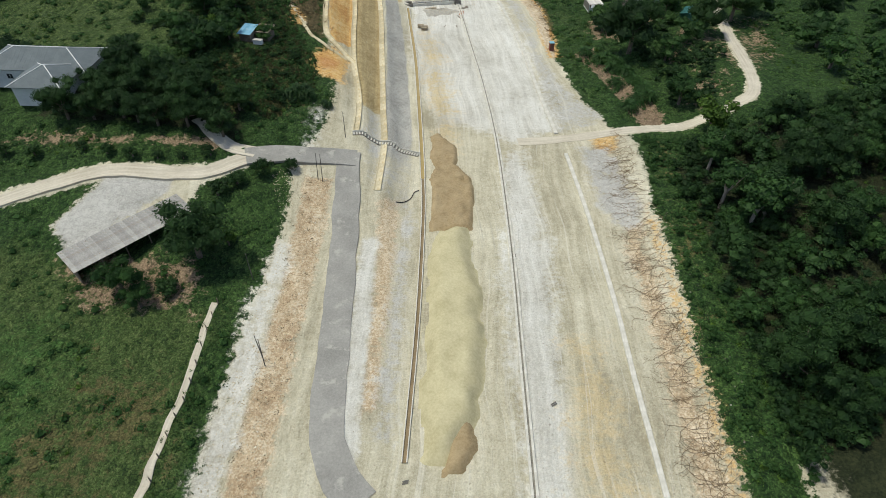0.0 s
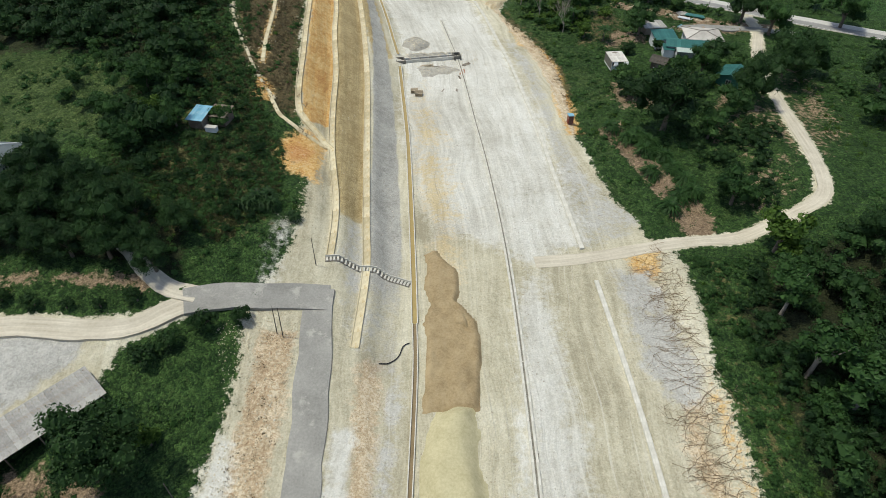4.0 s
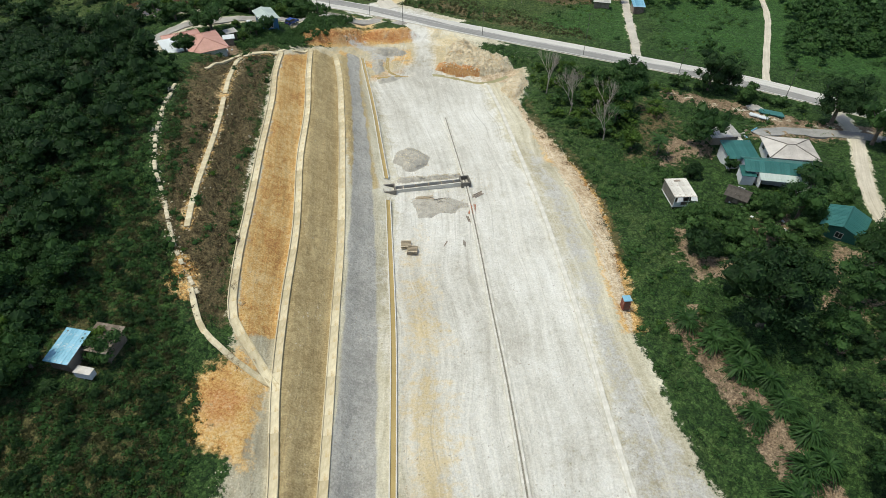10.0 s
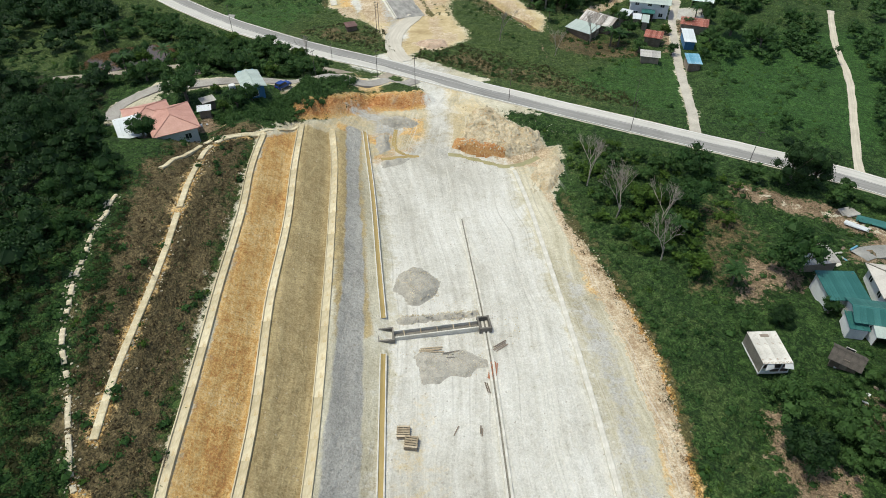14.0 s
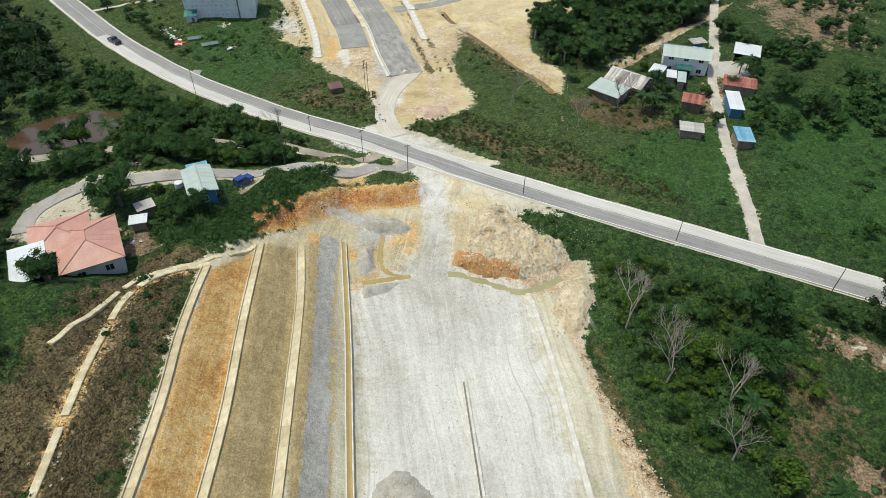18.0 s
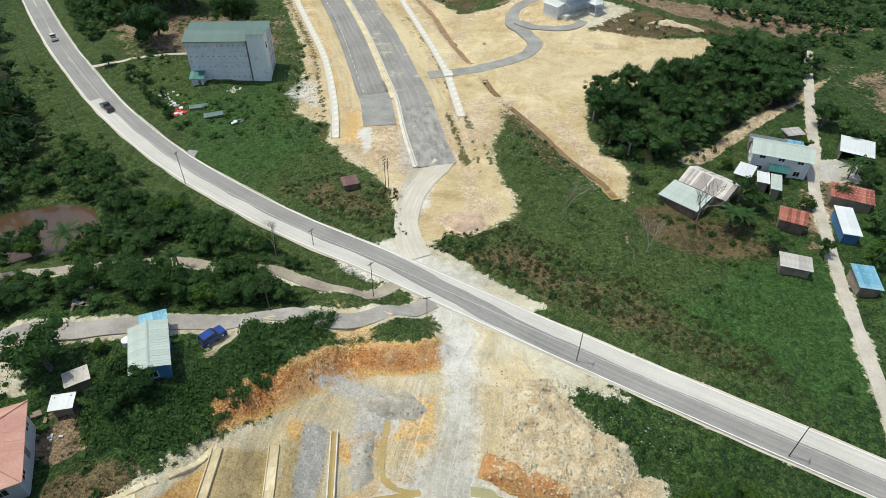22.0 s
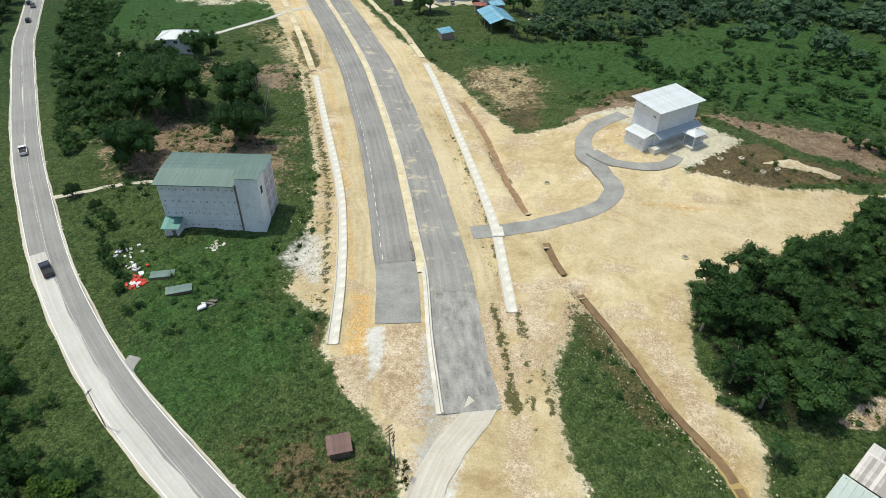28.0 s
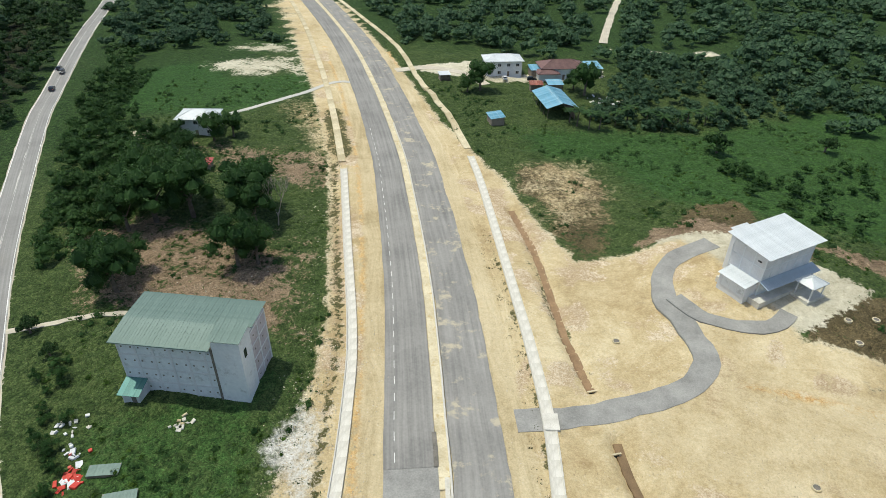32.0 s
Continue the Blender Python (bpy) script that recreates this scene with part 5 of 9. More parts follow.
# the roadside channel with standing water
for l in (CHANNEL_S, CHANNEL_N):
    run_of("roadside_channel", "concrete roadside channel with ochre standing water", "channel", l, 3.0, U_WALLS(0.36, 0.17, 0.34), CONCRETE, piece="channel_wall", bed=("water", 0.72, WATER_OCHRE, 0.15, "still ochre water"))
run_of("roadside_channel", "concrete roadside channel with damp brown silt", "channel", CHANNEL_DRY, 3.0, U_WALLS(0.26, 0.14, 0.30), CONCRETE, piece="channel_wall", bed=("silt", 0.52, surf("damp_silt", (0.16, 0.115, 0.06), (0.28, 0.21, 0.12), 0.5, 0.8), 0.10, "damp brown silt"))
# twin kerbs down the middle of the works
run_of("kerb_line", "twin pale concrete kerbs along the middle of the works", "kerb", KERB_C, 3.0, [[(-0.48, -0.4), (-0.14, -0.4), (-0.14, 0.3), (-0.48, 0.3)], [(0.14, -0.4), (0.48, -0.4), (0.48, 0.3), (0.14, 0.3)]], CONCRETE, piece="kerb_stone", bed=("gap", 0.30, surf("kerb_gap", (0.17, 0.16, 0.14), (0.30, 0.285, 0.25), 0.5, 0.9), 0.06, "darker grey strip between the kerbs"))
run_of("kerb_line", "pale concrete drain slab along the edge of the works", "kerb", KERB_R1, 3.0, FLAT(0.38, 0.28, 0.05), CONCRETE, piece="kerb_stone")
run_of("kerb_line", "pale concrete drain slab along the edge of the works", "kerb", KERB_R2, 3.0, FLAT(0.42, 0.28, 0.05), CONCRETE, piece="kerb_stone")
run_of("roadside_drain", "broad pale concrete drain beside the new road", "drain", DRAIN_L, 3.0, FLAT(0.95, 0.12, 0.03) + U_WALLS(0.8, 0.2, 0.34), CONCRETE, piece="drain_slab")
run_of("roadside_drain", "pale concrete drain beside the far carriageway", "drain", DRAIN_L2, 5.0, FLAT(1.1, 0.3, 0.03), CONCRETE_DUSTY, piece="drain_slab")
run_of("roadside_drain", "broad pale concrete drain with a driveway crossing", "drain", DRAIN_R, 3.0, FLAT(1.0, 0.12, 0.03) + U_WALLS(0.85, 0.2, 0.34), CONCRETE, piece="drain_slab")
run_of("roadside_drain", "pale concrete drain beside the far carriageway", "drain", DRAIN_R2, 5.0, FLAT(1.1, 0.3, 0.03), CONCRETE_DUSTY, piece="drain_slab")
run_of("median_kerb", "white concrete kerb on the median of the new road", "kerb", [tuple(p) for p in sideways(median, 0.5)[:90:4]], 3.0, FLAT(0.16, 0.55, 0.03), CONCRETE, piece="kerb_stone")
lane_marks()


# ---- buildings ----
def lay(ob, x, y, yaw, lift=0.0):
    """Stands a thing on the ground at x, y, turned by yaw degrees."""
    ob.location, ob.rotation_euler = (x, y, float(ground_z(x, y)) + lift), (0, 0, radians(yaw))
    ob.empty_display_size = 0.1
    return ob


def mesh_of(name, bm, material):
    me = bpy.data.meshes.new(name)
    bm.to_mesh(me)
    bm.free()
    me.materials.append(material)
    return me


def sheets(parent, x0, x1, low, high, material, wide=1.0, thick=0.06, name="roof_sheet"):
    """Roof sheets side by side from x0 to x1; low and high are (y, z) of their lower and upper ends. Each has raised ribs along its laps."""
    n = max(1, round((x1 - x0) / wide))
    w = (x1 - x0) / n
    bm = bmesh.new()
    slab(bm, [(0, low[0], low[1]), (w * 0.985, low[0], low[1]), (w * 0.985, high[0], high[1]), (0, high[0], high[1])], thick)
    for k in (0.02, 0.5):
        slab(bm, [(w * k, low[0], low[1] + 0.022), (w * (k + 0.05), low[0], low[1] + 0.022), (w * (k + 0.05), high[0], high[1] + 0.022), (w * k, high[0], high[1] + 0.022)], 0.03)
    me = mesh_of(name, bm, material)
    for i in range(n):
        share(name, me, parent, (x0 + i * w, 0, random.uniform(-0.006, 0.006)))


def window(parent, x, y, z, w, h, face, frame_mat=None, name="window"):
    """A framed pane on a wall that faces x or y, on the side given by the sign."""
    ax, s = face[1], (-1 if face[0] == "-" else 1)
    bm = bmesh.new()
    d0, d1 = (0.0, 0.08)
    for a0, a1, z0, z1 in ((-w / 2 - 0.08, w / 2 + 0.08, -0.08, 0), (-w / 2 - 0.08, w / 2 + 0.08, h, h + 0.08), (-w / 2 - 0.08, -w / 2, 0, h), (w / 2, w / 2 + 0.08, 0, h), (-0.03, 0.03, 0, h)):
        box(bm, *((a0, a1, d0, d1) if ax == "y" else (d0, d1, a0, a1)), z0, z1)
    f = part(name, bm, frame_mat or TRIM, parent)
    g = part("pane", boxed(*((-w / 2, w / 2, 0.0, 0.03) if ax == "y" else (0.0, 0.03, -w / 2, w / 2)), 0, h), GLASS, f, "dark glass pane")
    f.location = (x, y, z)
    if s < 0:
        f.rotation_euler = (0, 0, math.pi)
    return f


def walls(parent, L, W, H, material, base=-1.2, t=0.2, label=""):
    for nm, b in (("wall", (-L / 2, L / 2, -W / 2, -W / 2 + t)), ("wall", (-L / 2, L / 2, W / 2 - t, W / 2)), ("wall", (-L / 2, -L / 2 + t, -W / 2 + t, W / 2 - t)), ("wall", (L / 2 - t, L / 2, -W / 2 + t, W / 2 - t))):
        part(nm, boxed(*b, base, H), material, parent, label)


def openings(parent, L, W, H, storeys=1, gap=3.2, door=True):
    for k in range(storeys):
        z = k * 3.0 + 1.0
        n = max(1, int(L / gap))
        for i in range(n):
            x = -L / 2 + (i + 0.5) * L / n
            if door and k == 0 and i == n // 2:
                part("door", boxed(x - 0.45, x + 0.45, -W / 2 - 0.05, -W / 2 + 0.002, 0.0, 2.05), WALL_WOOD, parent)
            else:
                window(parent, x, -W / 2, z, 1.2, 1.1, "-y")
            window(parent, x, W / 2, z, 1.2, 1.1, "+y")
        m = max(1, int(W / gap))
        for i in range(m):
            y = -W / 2 + (i + 0.5) * W / m
            window(parent, -L / 2, y, z, 1.1, 1.1, "-x")
            window(parent, L / 2, y, z, 1.1, 1.1, "+x")


def gable_house(name, x, y, yaw, L, W, H, rise, wall, roof, label, category="house", over=0.6, storeys=1, lift=0.1, wide=1.0, open_sides=False, group=""):
    t = lay(tagged(new(name), label, category, group), x, y, yaw, lift)
    if open_sides:
        for px in np.linspace(-L / 2 + 0.2, L / 2 - 0.2, max(2, int(L / 3.5))):
            for py in (-W / 2 + 0.2, W / 2 - 0.2):
                part("post", boxed(px - 0.08, px + 0.08, py - 0.08, py + 0.08, -1.0, H), WALL_WOOD, t)
        part("wall", boxed(-L / 2 + 0.3, L / 2 - 0.3, W / 2 - 0.35, W / 2 - 0.22, -1.0, H * 0.8), wall, t)
    else:
        walls(t, L, W, H, wall)
        for sx in (-1, 1):
            bm = bmesh.new()
            a = L / 2 * sx
            vs = [bm.verts.new(p) for p in ((a, -W / 2, H), (a, W / 2, H), (a, 0, H + rise), (a - 0.2 * sx, -W / 2, H), (a - 0.2 * sx, W / 2, H), (a - 0.2 * sx, 0, H + rise))]
            for f in ((0, 1, 2), (5, 4, 3), (0, 3, 4, 1), (1, 4, 5, 2), (2, 5, 3, 0)):
                bm.faces.new([vs[i] for i in f])
            bmesh.ops.recalc_face_normals(bm, faces=bm.faces[:])
            part("gable", bm, wall, t)
        openings(t, L, W, H, storeys)
    k = rise / (W / 2)
    for s in (-1, 1):
        sheets(t, -L / 2 - over, L / 2 + over, (s * (W / 2 + over), H - over * k + 0.08), (0, H + rise + 0.08), roof, wide)
    part("ridge_cap", prism(bmesh.new(), [(-0.25, H + rise + 0.02), (0, H + rise + 0.18), (0.25, H + rise + 0.02)], -L / 2 - over, L / 2 + over), roof, t).rotation_euler = (0, 0, -math.pi / 2)
    return t


def shed(name, x, y, yaw, L, W, H, rise, wall, roof, label, category="shed", over=0.4, lift=0.05, wide=1.0, open_front=False, group=""):
    """A building under one sloping roof; it falls towards -y."""
    t = lay(tagged(new(name), label, category, group), x, y, yaw, lift)
    for px in np.linspace(-L / 2 + 0.1, L / 2 - 0.1, max(2, int(L / 3))):
        for py, hh in ((-W / 2 + 0.1, H), (W / 2 - 0.1, H + rise)):
            part("post", boxed(px - 0.08, px + 0.08, py - 0.08, py + 0.08, -1.0, hh), WALL_WOOD, t)
    if not open_front:
        part("wall", boxed(-L / 2, L / 2, -W / 2 - 0.04, -W / 2 + 0.02, -0.5, H - 0.1), wall, t)
    part("wall", boxed(-L / 2, L / 2, W / 2, W / 2 + 0.06, -0.5, H + rise - 0.1), wall, t)
    for s in (-1, 1):
        bm = prism(bmesh.new(), [(-W / 2 + 0.03, -0.5), (W / 2, -0.5), (W / 2, H + rise - 0.12), (-W / 2 + 0.03, H - 0.12)], -0.03, 0.03)
        w = part("wall", bm, wall, t)
        w.location, w.rotation_euler = (s * (L / 2 - 0.03), 0, 0), (0, 0, math.pi / 2)
    sheets(t, -L / 2 - over, L / 2 + over, (-W / 2 - over, H), (W / 2 + over, H + rise), roof, wide)
    return t


def hip_roof(t, L, W, z, rise, roof, over=0.7, cx=0.0, cy=0.0, cap=None):
    """Four plates that meet on a ridge and on hips with caps."""
    a, b = L / 2 + over, W / 2 + over
    r = max(0.2, a - b)
    c = {"a": (-a, -b, z), "b": (a, -b, z), "c": (a, b, z), "d": (-a, b, z), "e": (-r, 0, z + rise), "f": (r, 0, z + rise)}
    c = {k: (v[0] + cx, v[1] + cy, v[2]) for k, v in c.items()}
    for f in ("abfe", "cdef", "bcf", "dae"):
        part("roof_plane", slab(bmesh.new(), [c[i] for i in f], 0.12), roof, t)
    for p, q in ("ae", "bf", "cf", "de", "ef"):
        bm = tube(bmesh.new(), Vector(c[p]) + Vector((0, 0, 0.02)), Vector(c[q]) + Vector((0, 0, 0.02)), 0.11, 0.11, 6)
        part("hip_cap", bm, cap or roof, t)
    # ribs of the sheets on the two long planes
    n = int(2 * r / 0.9)
    for i in range(n + 1):
        px = cx - r + 2 * r * i / max(n, 1)
        for s in (-1, 1):
            bm = slab(bmesh.new(), [(px - 0.05, cy + s * b, z + 0.02), (px + 0.05, cy + s * b, z + 0.02), (px + 0.05, cy, z + rise + 0.02), (px - 0.05, cy, z + rise + 0.02)], 0.05)
            part("roof_rib", bm, roof, t)


def hip_house(name, x, y, yaw, L, W, H, rise, wall, roof, label, category="house", storeys=1, lift=0.1, wings=(), cap=None):
    t = lay(tagged(new(name), label, category), x, y, yaw, lift)
    walls(t, L, W, H, wall)
    openings(t, L, W, H, storeys)
    hip_roof(t, L, W, H, rise, roof, cap=cap)
    for wx, wy, wl, ww, wh, wr in wings:
        part("wing", boxed(wx - wl / 2, wx + wl / 2, wy - ww / 2, wy + ww / 2, -1.2, wh), wall, t)
        hip_roof(t, wl, ww, wh, wr, roof, 0.7, wx, wy, cap)
    return t


def tall_building():
    """A four-storey rendered block with a ribbed facade, a stair tower and one wide sloping roof."""
    t = lay(tagged(new("bird_house_building"), "four-storey pale blue rendered block with a sage green roof", "building"), -84.0, 357.9, 12.0, 0.0)
    L, W, H = 20.6, 10.6, 11.6
    part("body", boxed(-L / 2, L / 2, -W / 2, W / 2, -1.0, H), WALL_GREY, t)
    # the end wall is darker and pinker than the front
    part("end_wall", boxed(L / 2 - 0.3, L / 2 + 0.04, -W / 2 + 0.1, W / 2 - 0.1, -1.0, H), WALL_PINKISH, t, "pink grey end wall, darker than the front")
    for i in range(8):
        px = -L / 2 + 0.15 + i * (L - 0.3) / 7
        part("pilaster", boxed(px - 0.16, px + 0.16, -W / 2 - 0.10, -W / 2 + 0.02, -1.0, H), WALL_WHITE, t)
    for k in range(1, 5):
        part("floor_band", boxed(-L / 2 - 0.05, L / 2 + 0.1, -W / 2 - 0.07, -W / 2 + 0.02, k * 2.85 - 0.15, k * 2.85 + 0.15), WALL_WHITE, t)
        part("floor_band", boxed(L / 2, L / 2 + 0.12, -W / 2 + 0.1, W / 2, k * 2.85 - 0.12, k * 2.85 + 0.12), WALL_WHITE, t)
    for i in range(4):
        py = -W / 2 + 0.3 + i * (W - 0.6) / 3
        part("pilaster", boxed(L / 2, L / 2 + 0.14, py - 0.16, py + 0.16, -1.0, H), WALL_WHITE, t)
    hole = mesh_of("vent_hole", boxed(-0.13, 0.13, -0.05, 0.02, -0.13, 0.13), CONCRETE_DARK)
    for k in range(4):
        for i in range(7):
            for d in (-0.8, 0.8):
                if random.random() < 0.85:
                    share("vent_hole", hole, t, (-L / 2 + 1.6 + i * (L - 0.3) / 7 + d, -W / 2, 1.6 + k * 2.85))
        for i in range(3):
            share("vent_hole", hole, t, (L / 2 + 0.05, -W / 2 + 2.0 + i * 3.2, 1.6 + k * 2.85), math.pi / 2)
    # stair tower
    part("tower", boxed(L / 2 - 4.4, L / 2 + 0.2, -W / 2 - 0.14, -W / 2 + 3.9, -1.0, H + 1.55), WALL_GREY, t, "pale stair tower")
    part("downpipe", boxed(L / 2 - 4.8, L / 2 - 4.45, -W / 2 - 0.2, -W / 2 + 0.02, -0.5, H), CONCRETE_DARK, t, "dark stained downpipe")
    part("tower_window", boxed(L / 2 + 0.2, L / 2 + 0.26, -W / 2 + 1.0, -W / 2 + 1.9, 9.0, 10.6), GLASS, t)
    k = 0.2
    sheets(t, L / 2 - 4.8, L / 2 + 0.5, (-W / 2 - 0.5, H + 1.65), (-W / 2 + 4.6, H + 2.2), ROOF_SAGE, 1.05)
    part("tower_cheek", boxed(L / 2 - 4.5, L / 2 - 4.4, -W / 2 + 0.1, -W / 2 + 4.5, H - 0.2, H + 1.6), WALL_WHITE, t)
    sheets(t, -L / 2 - 0.6, L / 2 - 4.6, (-W / 2 - 0.8, H + 0.05), (-W / 2 + 4.4, H + 0.95), ROOF_SAGE, 1.05)
    sheets(t, -L / 2 - 0.6, L / 2 + 0.5, (-W / 2 + 4.4, H + 0.95), (W / 2 + 0.4, H + 1.15), ROOF_SAGE, 1.05)
    part("back_gable", boxed(-L / 2, L / 2, W / 2 - 0.25, W / 2, H, H + 1.0), WALL_GREY, t)
    for s in (-1, 1):
        bm = prism(bmesh.new(), [(-W / 2, H), (W / 2, H), (W / 2, H + 1.0), (-W / 2 + 4.4, H + 0.8)], -0.1, 0.1)
        g = part("side_gable", bm, WALL_GREY, t)
        g.location, g.rotation_euler = (s * (L / 2 - 0.1), 0, 0), (0, 0, math.pi / 2)
    part("gutter", boxed(-L / 2 - 0.6, L / 2 - 4.6, -W / 2 - 1.0, -W / 2 - 0.8, H - 0.1, H + 0.08), ROOF_SAGE, t)
    # entrance hut at the corner
    hut = part("entrance", boxed(-L / 2 + 0.4, -L / 2 + 3.2, -W / 2 - 3.0, -W / 2 - 0.1, -0.8, 2.6), WALL_WHITE, t, "small white entrance hut")
    part("door", boxed(-L / 2 + 2.0, -L / 2 + 2.8, -W / 2 - 3.05, -W / 2 - 2.99, 0.0, 2.0), CONCRETE_DARK, hut)
    sheets(t, -L / 2 - 0.1, -L / 2 + 3.7, (-W / 2 - 3.5, 2.6), (-W / 2 - 0.12, 3.5), ROOF_TEAL, 0.95)
    return t


def white_house():
    """A two-storey panelled house with a single-pitch roof, lower lean-to roofs and a porch."""
    t = lay(tagged(new("white_house"), "new white panelled two-storey house with flat white roofs", "house"), 9.6, 414.2, 46.0, 0.2)
    L, W, H = 14.0, 7.6, 9.2
    part("plinth", boxed(-L / 2 - 1.6, L / 2 + 1.2, -W / 2 - 2.2, W / 2 + 0.5, -3.0, 0.3), CONCRETE, t)
    part("body", boxed(-L / 2, L / 2, -W / 2, W / 2, 0.3, H), WALL_WHITE, t)
    for i in range(7):
        px = -L / 2 + i * L / 6
        part("mullion", boxed(px - 0.09, px + 0.09, -W / 2 - 0.06, -W / 2 + 0.01, 0.3, H), WALL_GREY, t)
    for i in range(4):
        py = -W / 2 + i * W / 3
        for s in (-1, 1):
            part("mullion", boxed(s * L / 2 - 0.06, s * L / 2 + 0.06, py - 0.09, py + 0.09, 0.3, H), WALL_GREY, t)
    for z in (3.4, 6.3, 8.9):
        part("rail", boxed(-L / 2 - 0.05, L / 2 + 0.05, -W / 2 - 0.07, -W / 2 + 0.01, z - 0.09, z + 0.09), WALL_GREY, t)
        part("rail", boxed(-L / 2 - 0.07, -L / 2 + 0.01, -W / 2, W / 2, z - 0.09, z + 0.09), WALL_GREY, t)
    window(t, -L / 2, -W / 2 + 1.4, 7.2, 0.8, 0.4, "-x")
    sheets(t, -L / 2 - 1.3, L / 2 + 1.3, (-W / 2 - 1.2, H + 0.15), (W / 2 + 1.2, H + 1.2), ROOF_WHITE, 1.0)
    # lean-to roofs
    sheets(t, -L / 2 - 0.4, L / 2 + 1.2, (-W / 2 - 2.2, 2.9), (-W / 2 - 0.02, 3.7), ROOF_PALE, 1.0, name="canopy_sheet")
    part("annex", boxed(-L / 2 - 3.0, -L / 2 - 0.02, -W / 2 + 0.4, W / 2 - 1.0, -2.0, 2.8), WALL_WHITE, t, "low white side room")
    g = new("annex_roof")
    g.parent, g.location, g.rotation_euler, g.empty_display_size = t, (-L / 2, -0.2, 0), (0, 0, -math.pi / 2), 0.1
    sheets(g, -3.2, 3.4, (-3.6, 2.85), (-0.05, 3.5), ROOF_WHITE, 1.0)
    part("rear_room", boxed(-L / 2 + 3.2, -L / 2 + 7.2, W / 2 + 0.02, W / 2 + 3.0, -1.0, 8.4), WALL_WHITE, t)
    sheets(t, -L / 2 + 2.8, -L / 2 + 7.6, (W / 2 + 1.25, 8.5), (W / 2 + 3.6, 8.9), ROOF_WHITE, 1.0)
    for px in (1.2, 4.8):
        for py in (-W / 2 - 5.6, -W / 2 - 2.6):
            part("porch_post", boxed(px - 0.1, px + 0.1, py - 0.1, py + 0.1, -2.5, 3.0), TRIM, t)
    hip_roof(t, 4.2, 3.4, 3.0, 1.1, ROOF_WHITE, 0.3, 3.0, -W / 2 - 4.0)
    part("porch_floor", boxed(0.4, 5.6, -W / 2 - 6.0, -W / 2 - 2.25, -3.0, 0.1), CONCRETE, t)
    for i in range(3):
        part("garage_door", boxed(-L / 2 - 3.05, -L / 2 - 2.99, -W / 2 + 0.6 + i * 1.75, -W / 2 + 2.2 + i * 1.75, 0.35, 2.4), WALL_GREY, t)
    return t


tall_building()
white_house()
hip_house("grey_house", -87.0, 123.5, -2, 22, 10.5, 3.3, 2.6, WALL_WHITE, ROOF_GREY, "bungalow under a blue grey hipped roof with pale caps", wings=[(4.5, -7.5, 10, 10, 3.2, 2.3)], cap=TRIM)
shed("long_shed", -53.2, 76.6, 49, 20.5, 4.9, 2.5, 0.7, WALL_WOOD, ROOF_OLD, "long open shed under weathered zinc sheets", open_front=True, wide=0.8)
shed("blue_hut", -47.0, 139.6, -10, 2.6, 4.2, 1.9, 0.5, WALL_WOOD, ROOF_BLUE, "small hut under faded blue sheets among creepers", "hut", wide=0.8)
hut = shed("ruined_hut", -43.7, 141.4, -10, 3.2, 3.6, 1.8, 0.2, WALL_WOOD, WALL_WOOD, "dark ruined hut overgrown with vines", "hut", wide=0.8)
STAINED_ROOF = surf("stained_flat_roof", (0.36, 0.33, 0.30), (0.56, 0.53, 0.49), 0.4, 0.85, bump=0.1, vary=0.2)
cabin = shed("site_cabin", 45.6, 190.6, 6, 4.3, 5.8, 2.5, 0.15, CONCRETE_DARK, surf("stained_cabin_roof", (0.42, 0.40, 0.36), (0.70, 0.68, 0.63), 0.5, 0.8, bump=0.1, wear=(0.34, 0.27, 0.20), vary=0.2), "white metal site cabin with stained roof and broken front", "cabin", over=0.1, wide=1.15, open_front=True)
part("sill_rail", boxed(-2.2, 2.2, -2.98, -2.9, 0.1, 0.5), TRIM, cabin, "pale bottom rail")
part("middle_rail", boxed(-2.15, 2.15, -2.95, -2.88, 1.25, 1.36), TRIM, cabin)
for px in (-2.1, -0.7, 0.75, 2.1):
    part("upright", boxed(px - 0.05, px + 0.05, -2.96, -2.86, 0.1, 2.45), TRIM, cabin)
part("front_panel", boxed(-2.1, -0.75, -2.9, -2.84, 0.5, 1.25), WALL_GREY, cabin)
part("broken_panel", slab(bmesh.new(), [(-1.9, -3.5, 1.5), (-0.5, -3.3, 1.75), (-0.6, -2.95, 2.45), (-1.6, -2.95, 2.4)], 0.03), TRIM, cabin, "white sheet hanging loose")
part("broken_panel", slab(bmesh.new(), [(0.9, -3.4, 1.9), (2.3, -3.6, 1.8), (2.2, -2.95, 2.45), (1.0, -2.95, 2.45)], 0.03), TRIM, cabin, "white sheet bent outwards")
part("floor", boxed(-2.1, 2.1, -2.85, 2.85, -0.1, 0.12), WALL_WOOD, cabin)
part("roof_hatch", boxed(-0.6, 0.7, 1.9, 2.4, 2.66, 2.72), WALL_WOOD, cabin, "dark gap in the roof")
part("side_rail", boxed(-2.24, -2.17, -2.9, 2.9, 0.05, 0.28), TRIM, cabin)
shed("teal_house_wing", 61.6, 204.0, 2, 5.8, 5.6, 3.0, 0.5, WALL_WHITE, ROOF_TEAL, "house wing under teal metal sheets", "house")
gable_house("teal_house", 67.0, 197.6, -8, 12.4, 4.4, 3.0, 0.8, WALL_WHITE, ROOF_TEAL, "white house under a teal metal roof")
shed("mint_veranda", 66.9, 194.0, -8, 8.6, 2.3, 2.3, 0.5, WALL_WHITE, ROOF_MINT, "open veranda under pale mint sheets before the teal house", "veranda", open_front=True, over=0.2)
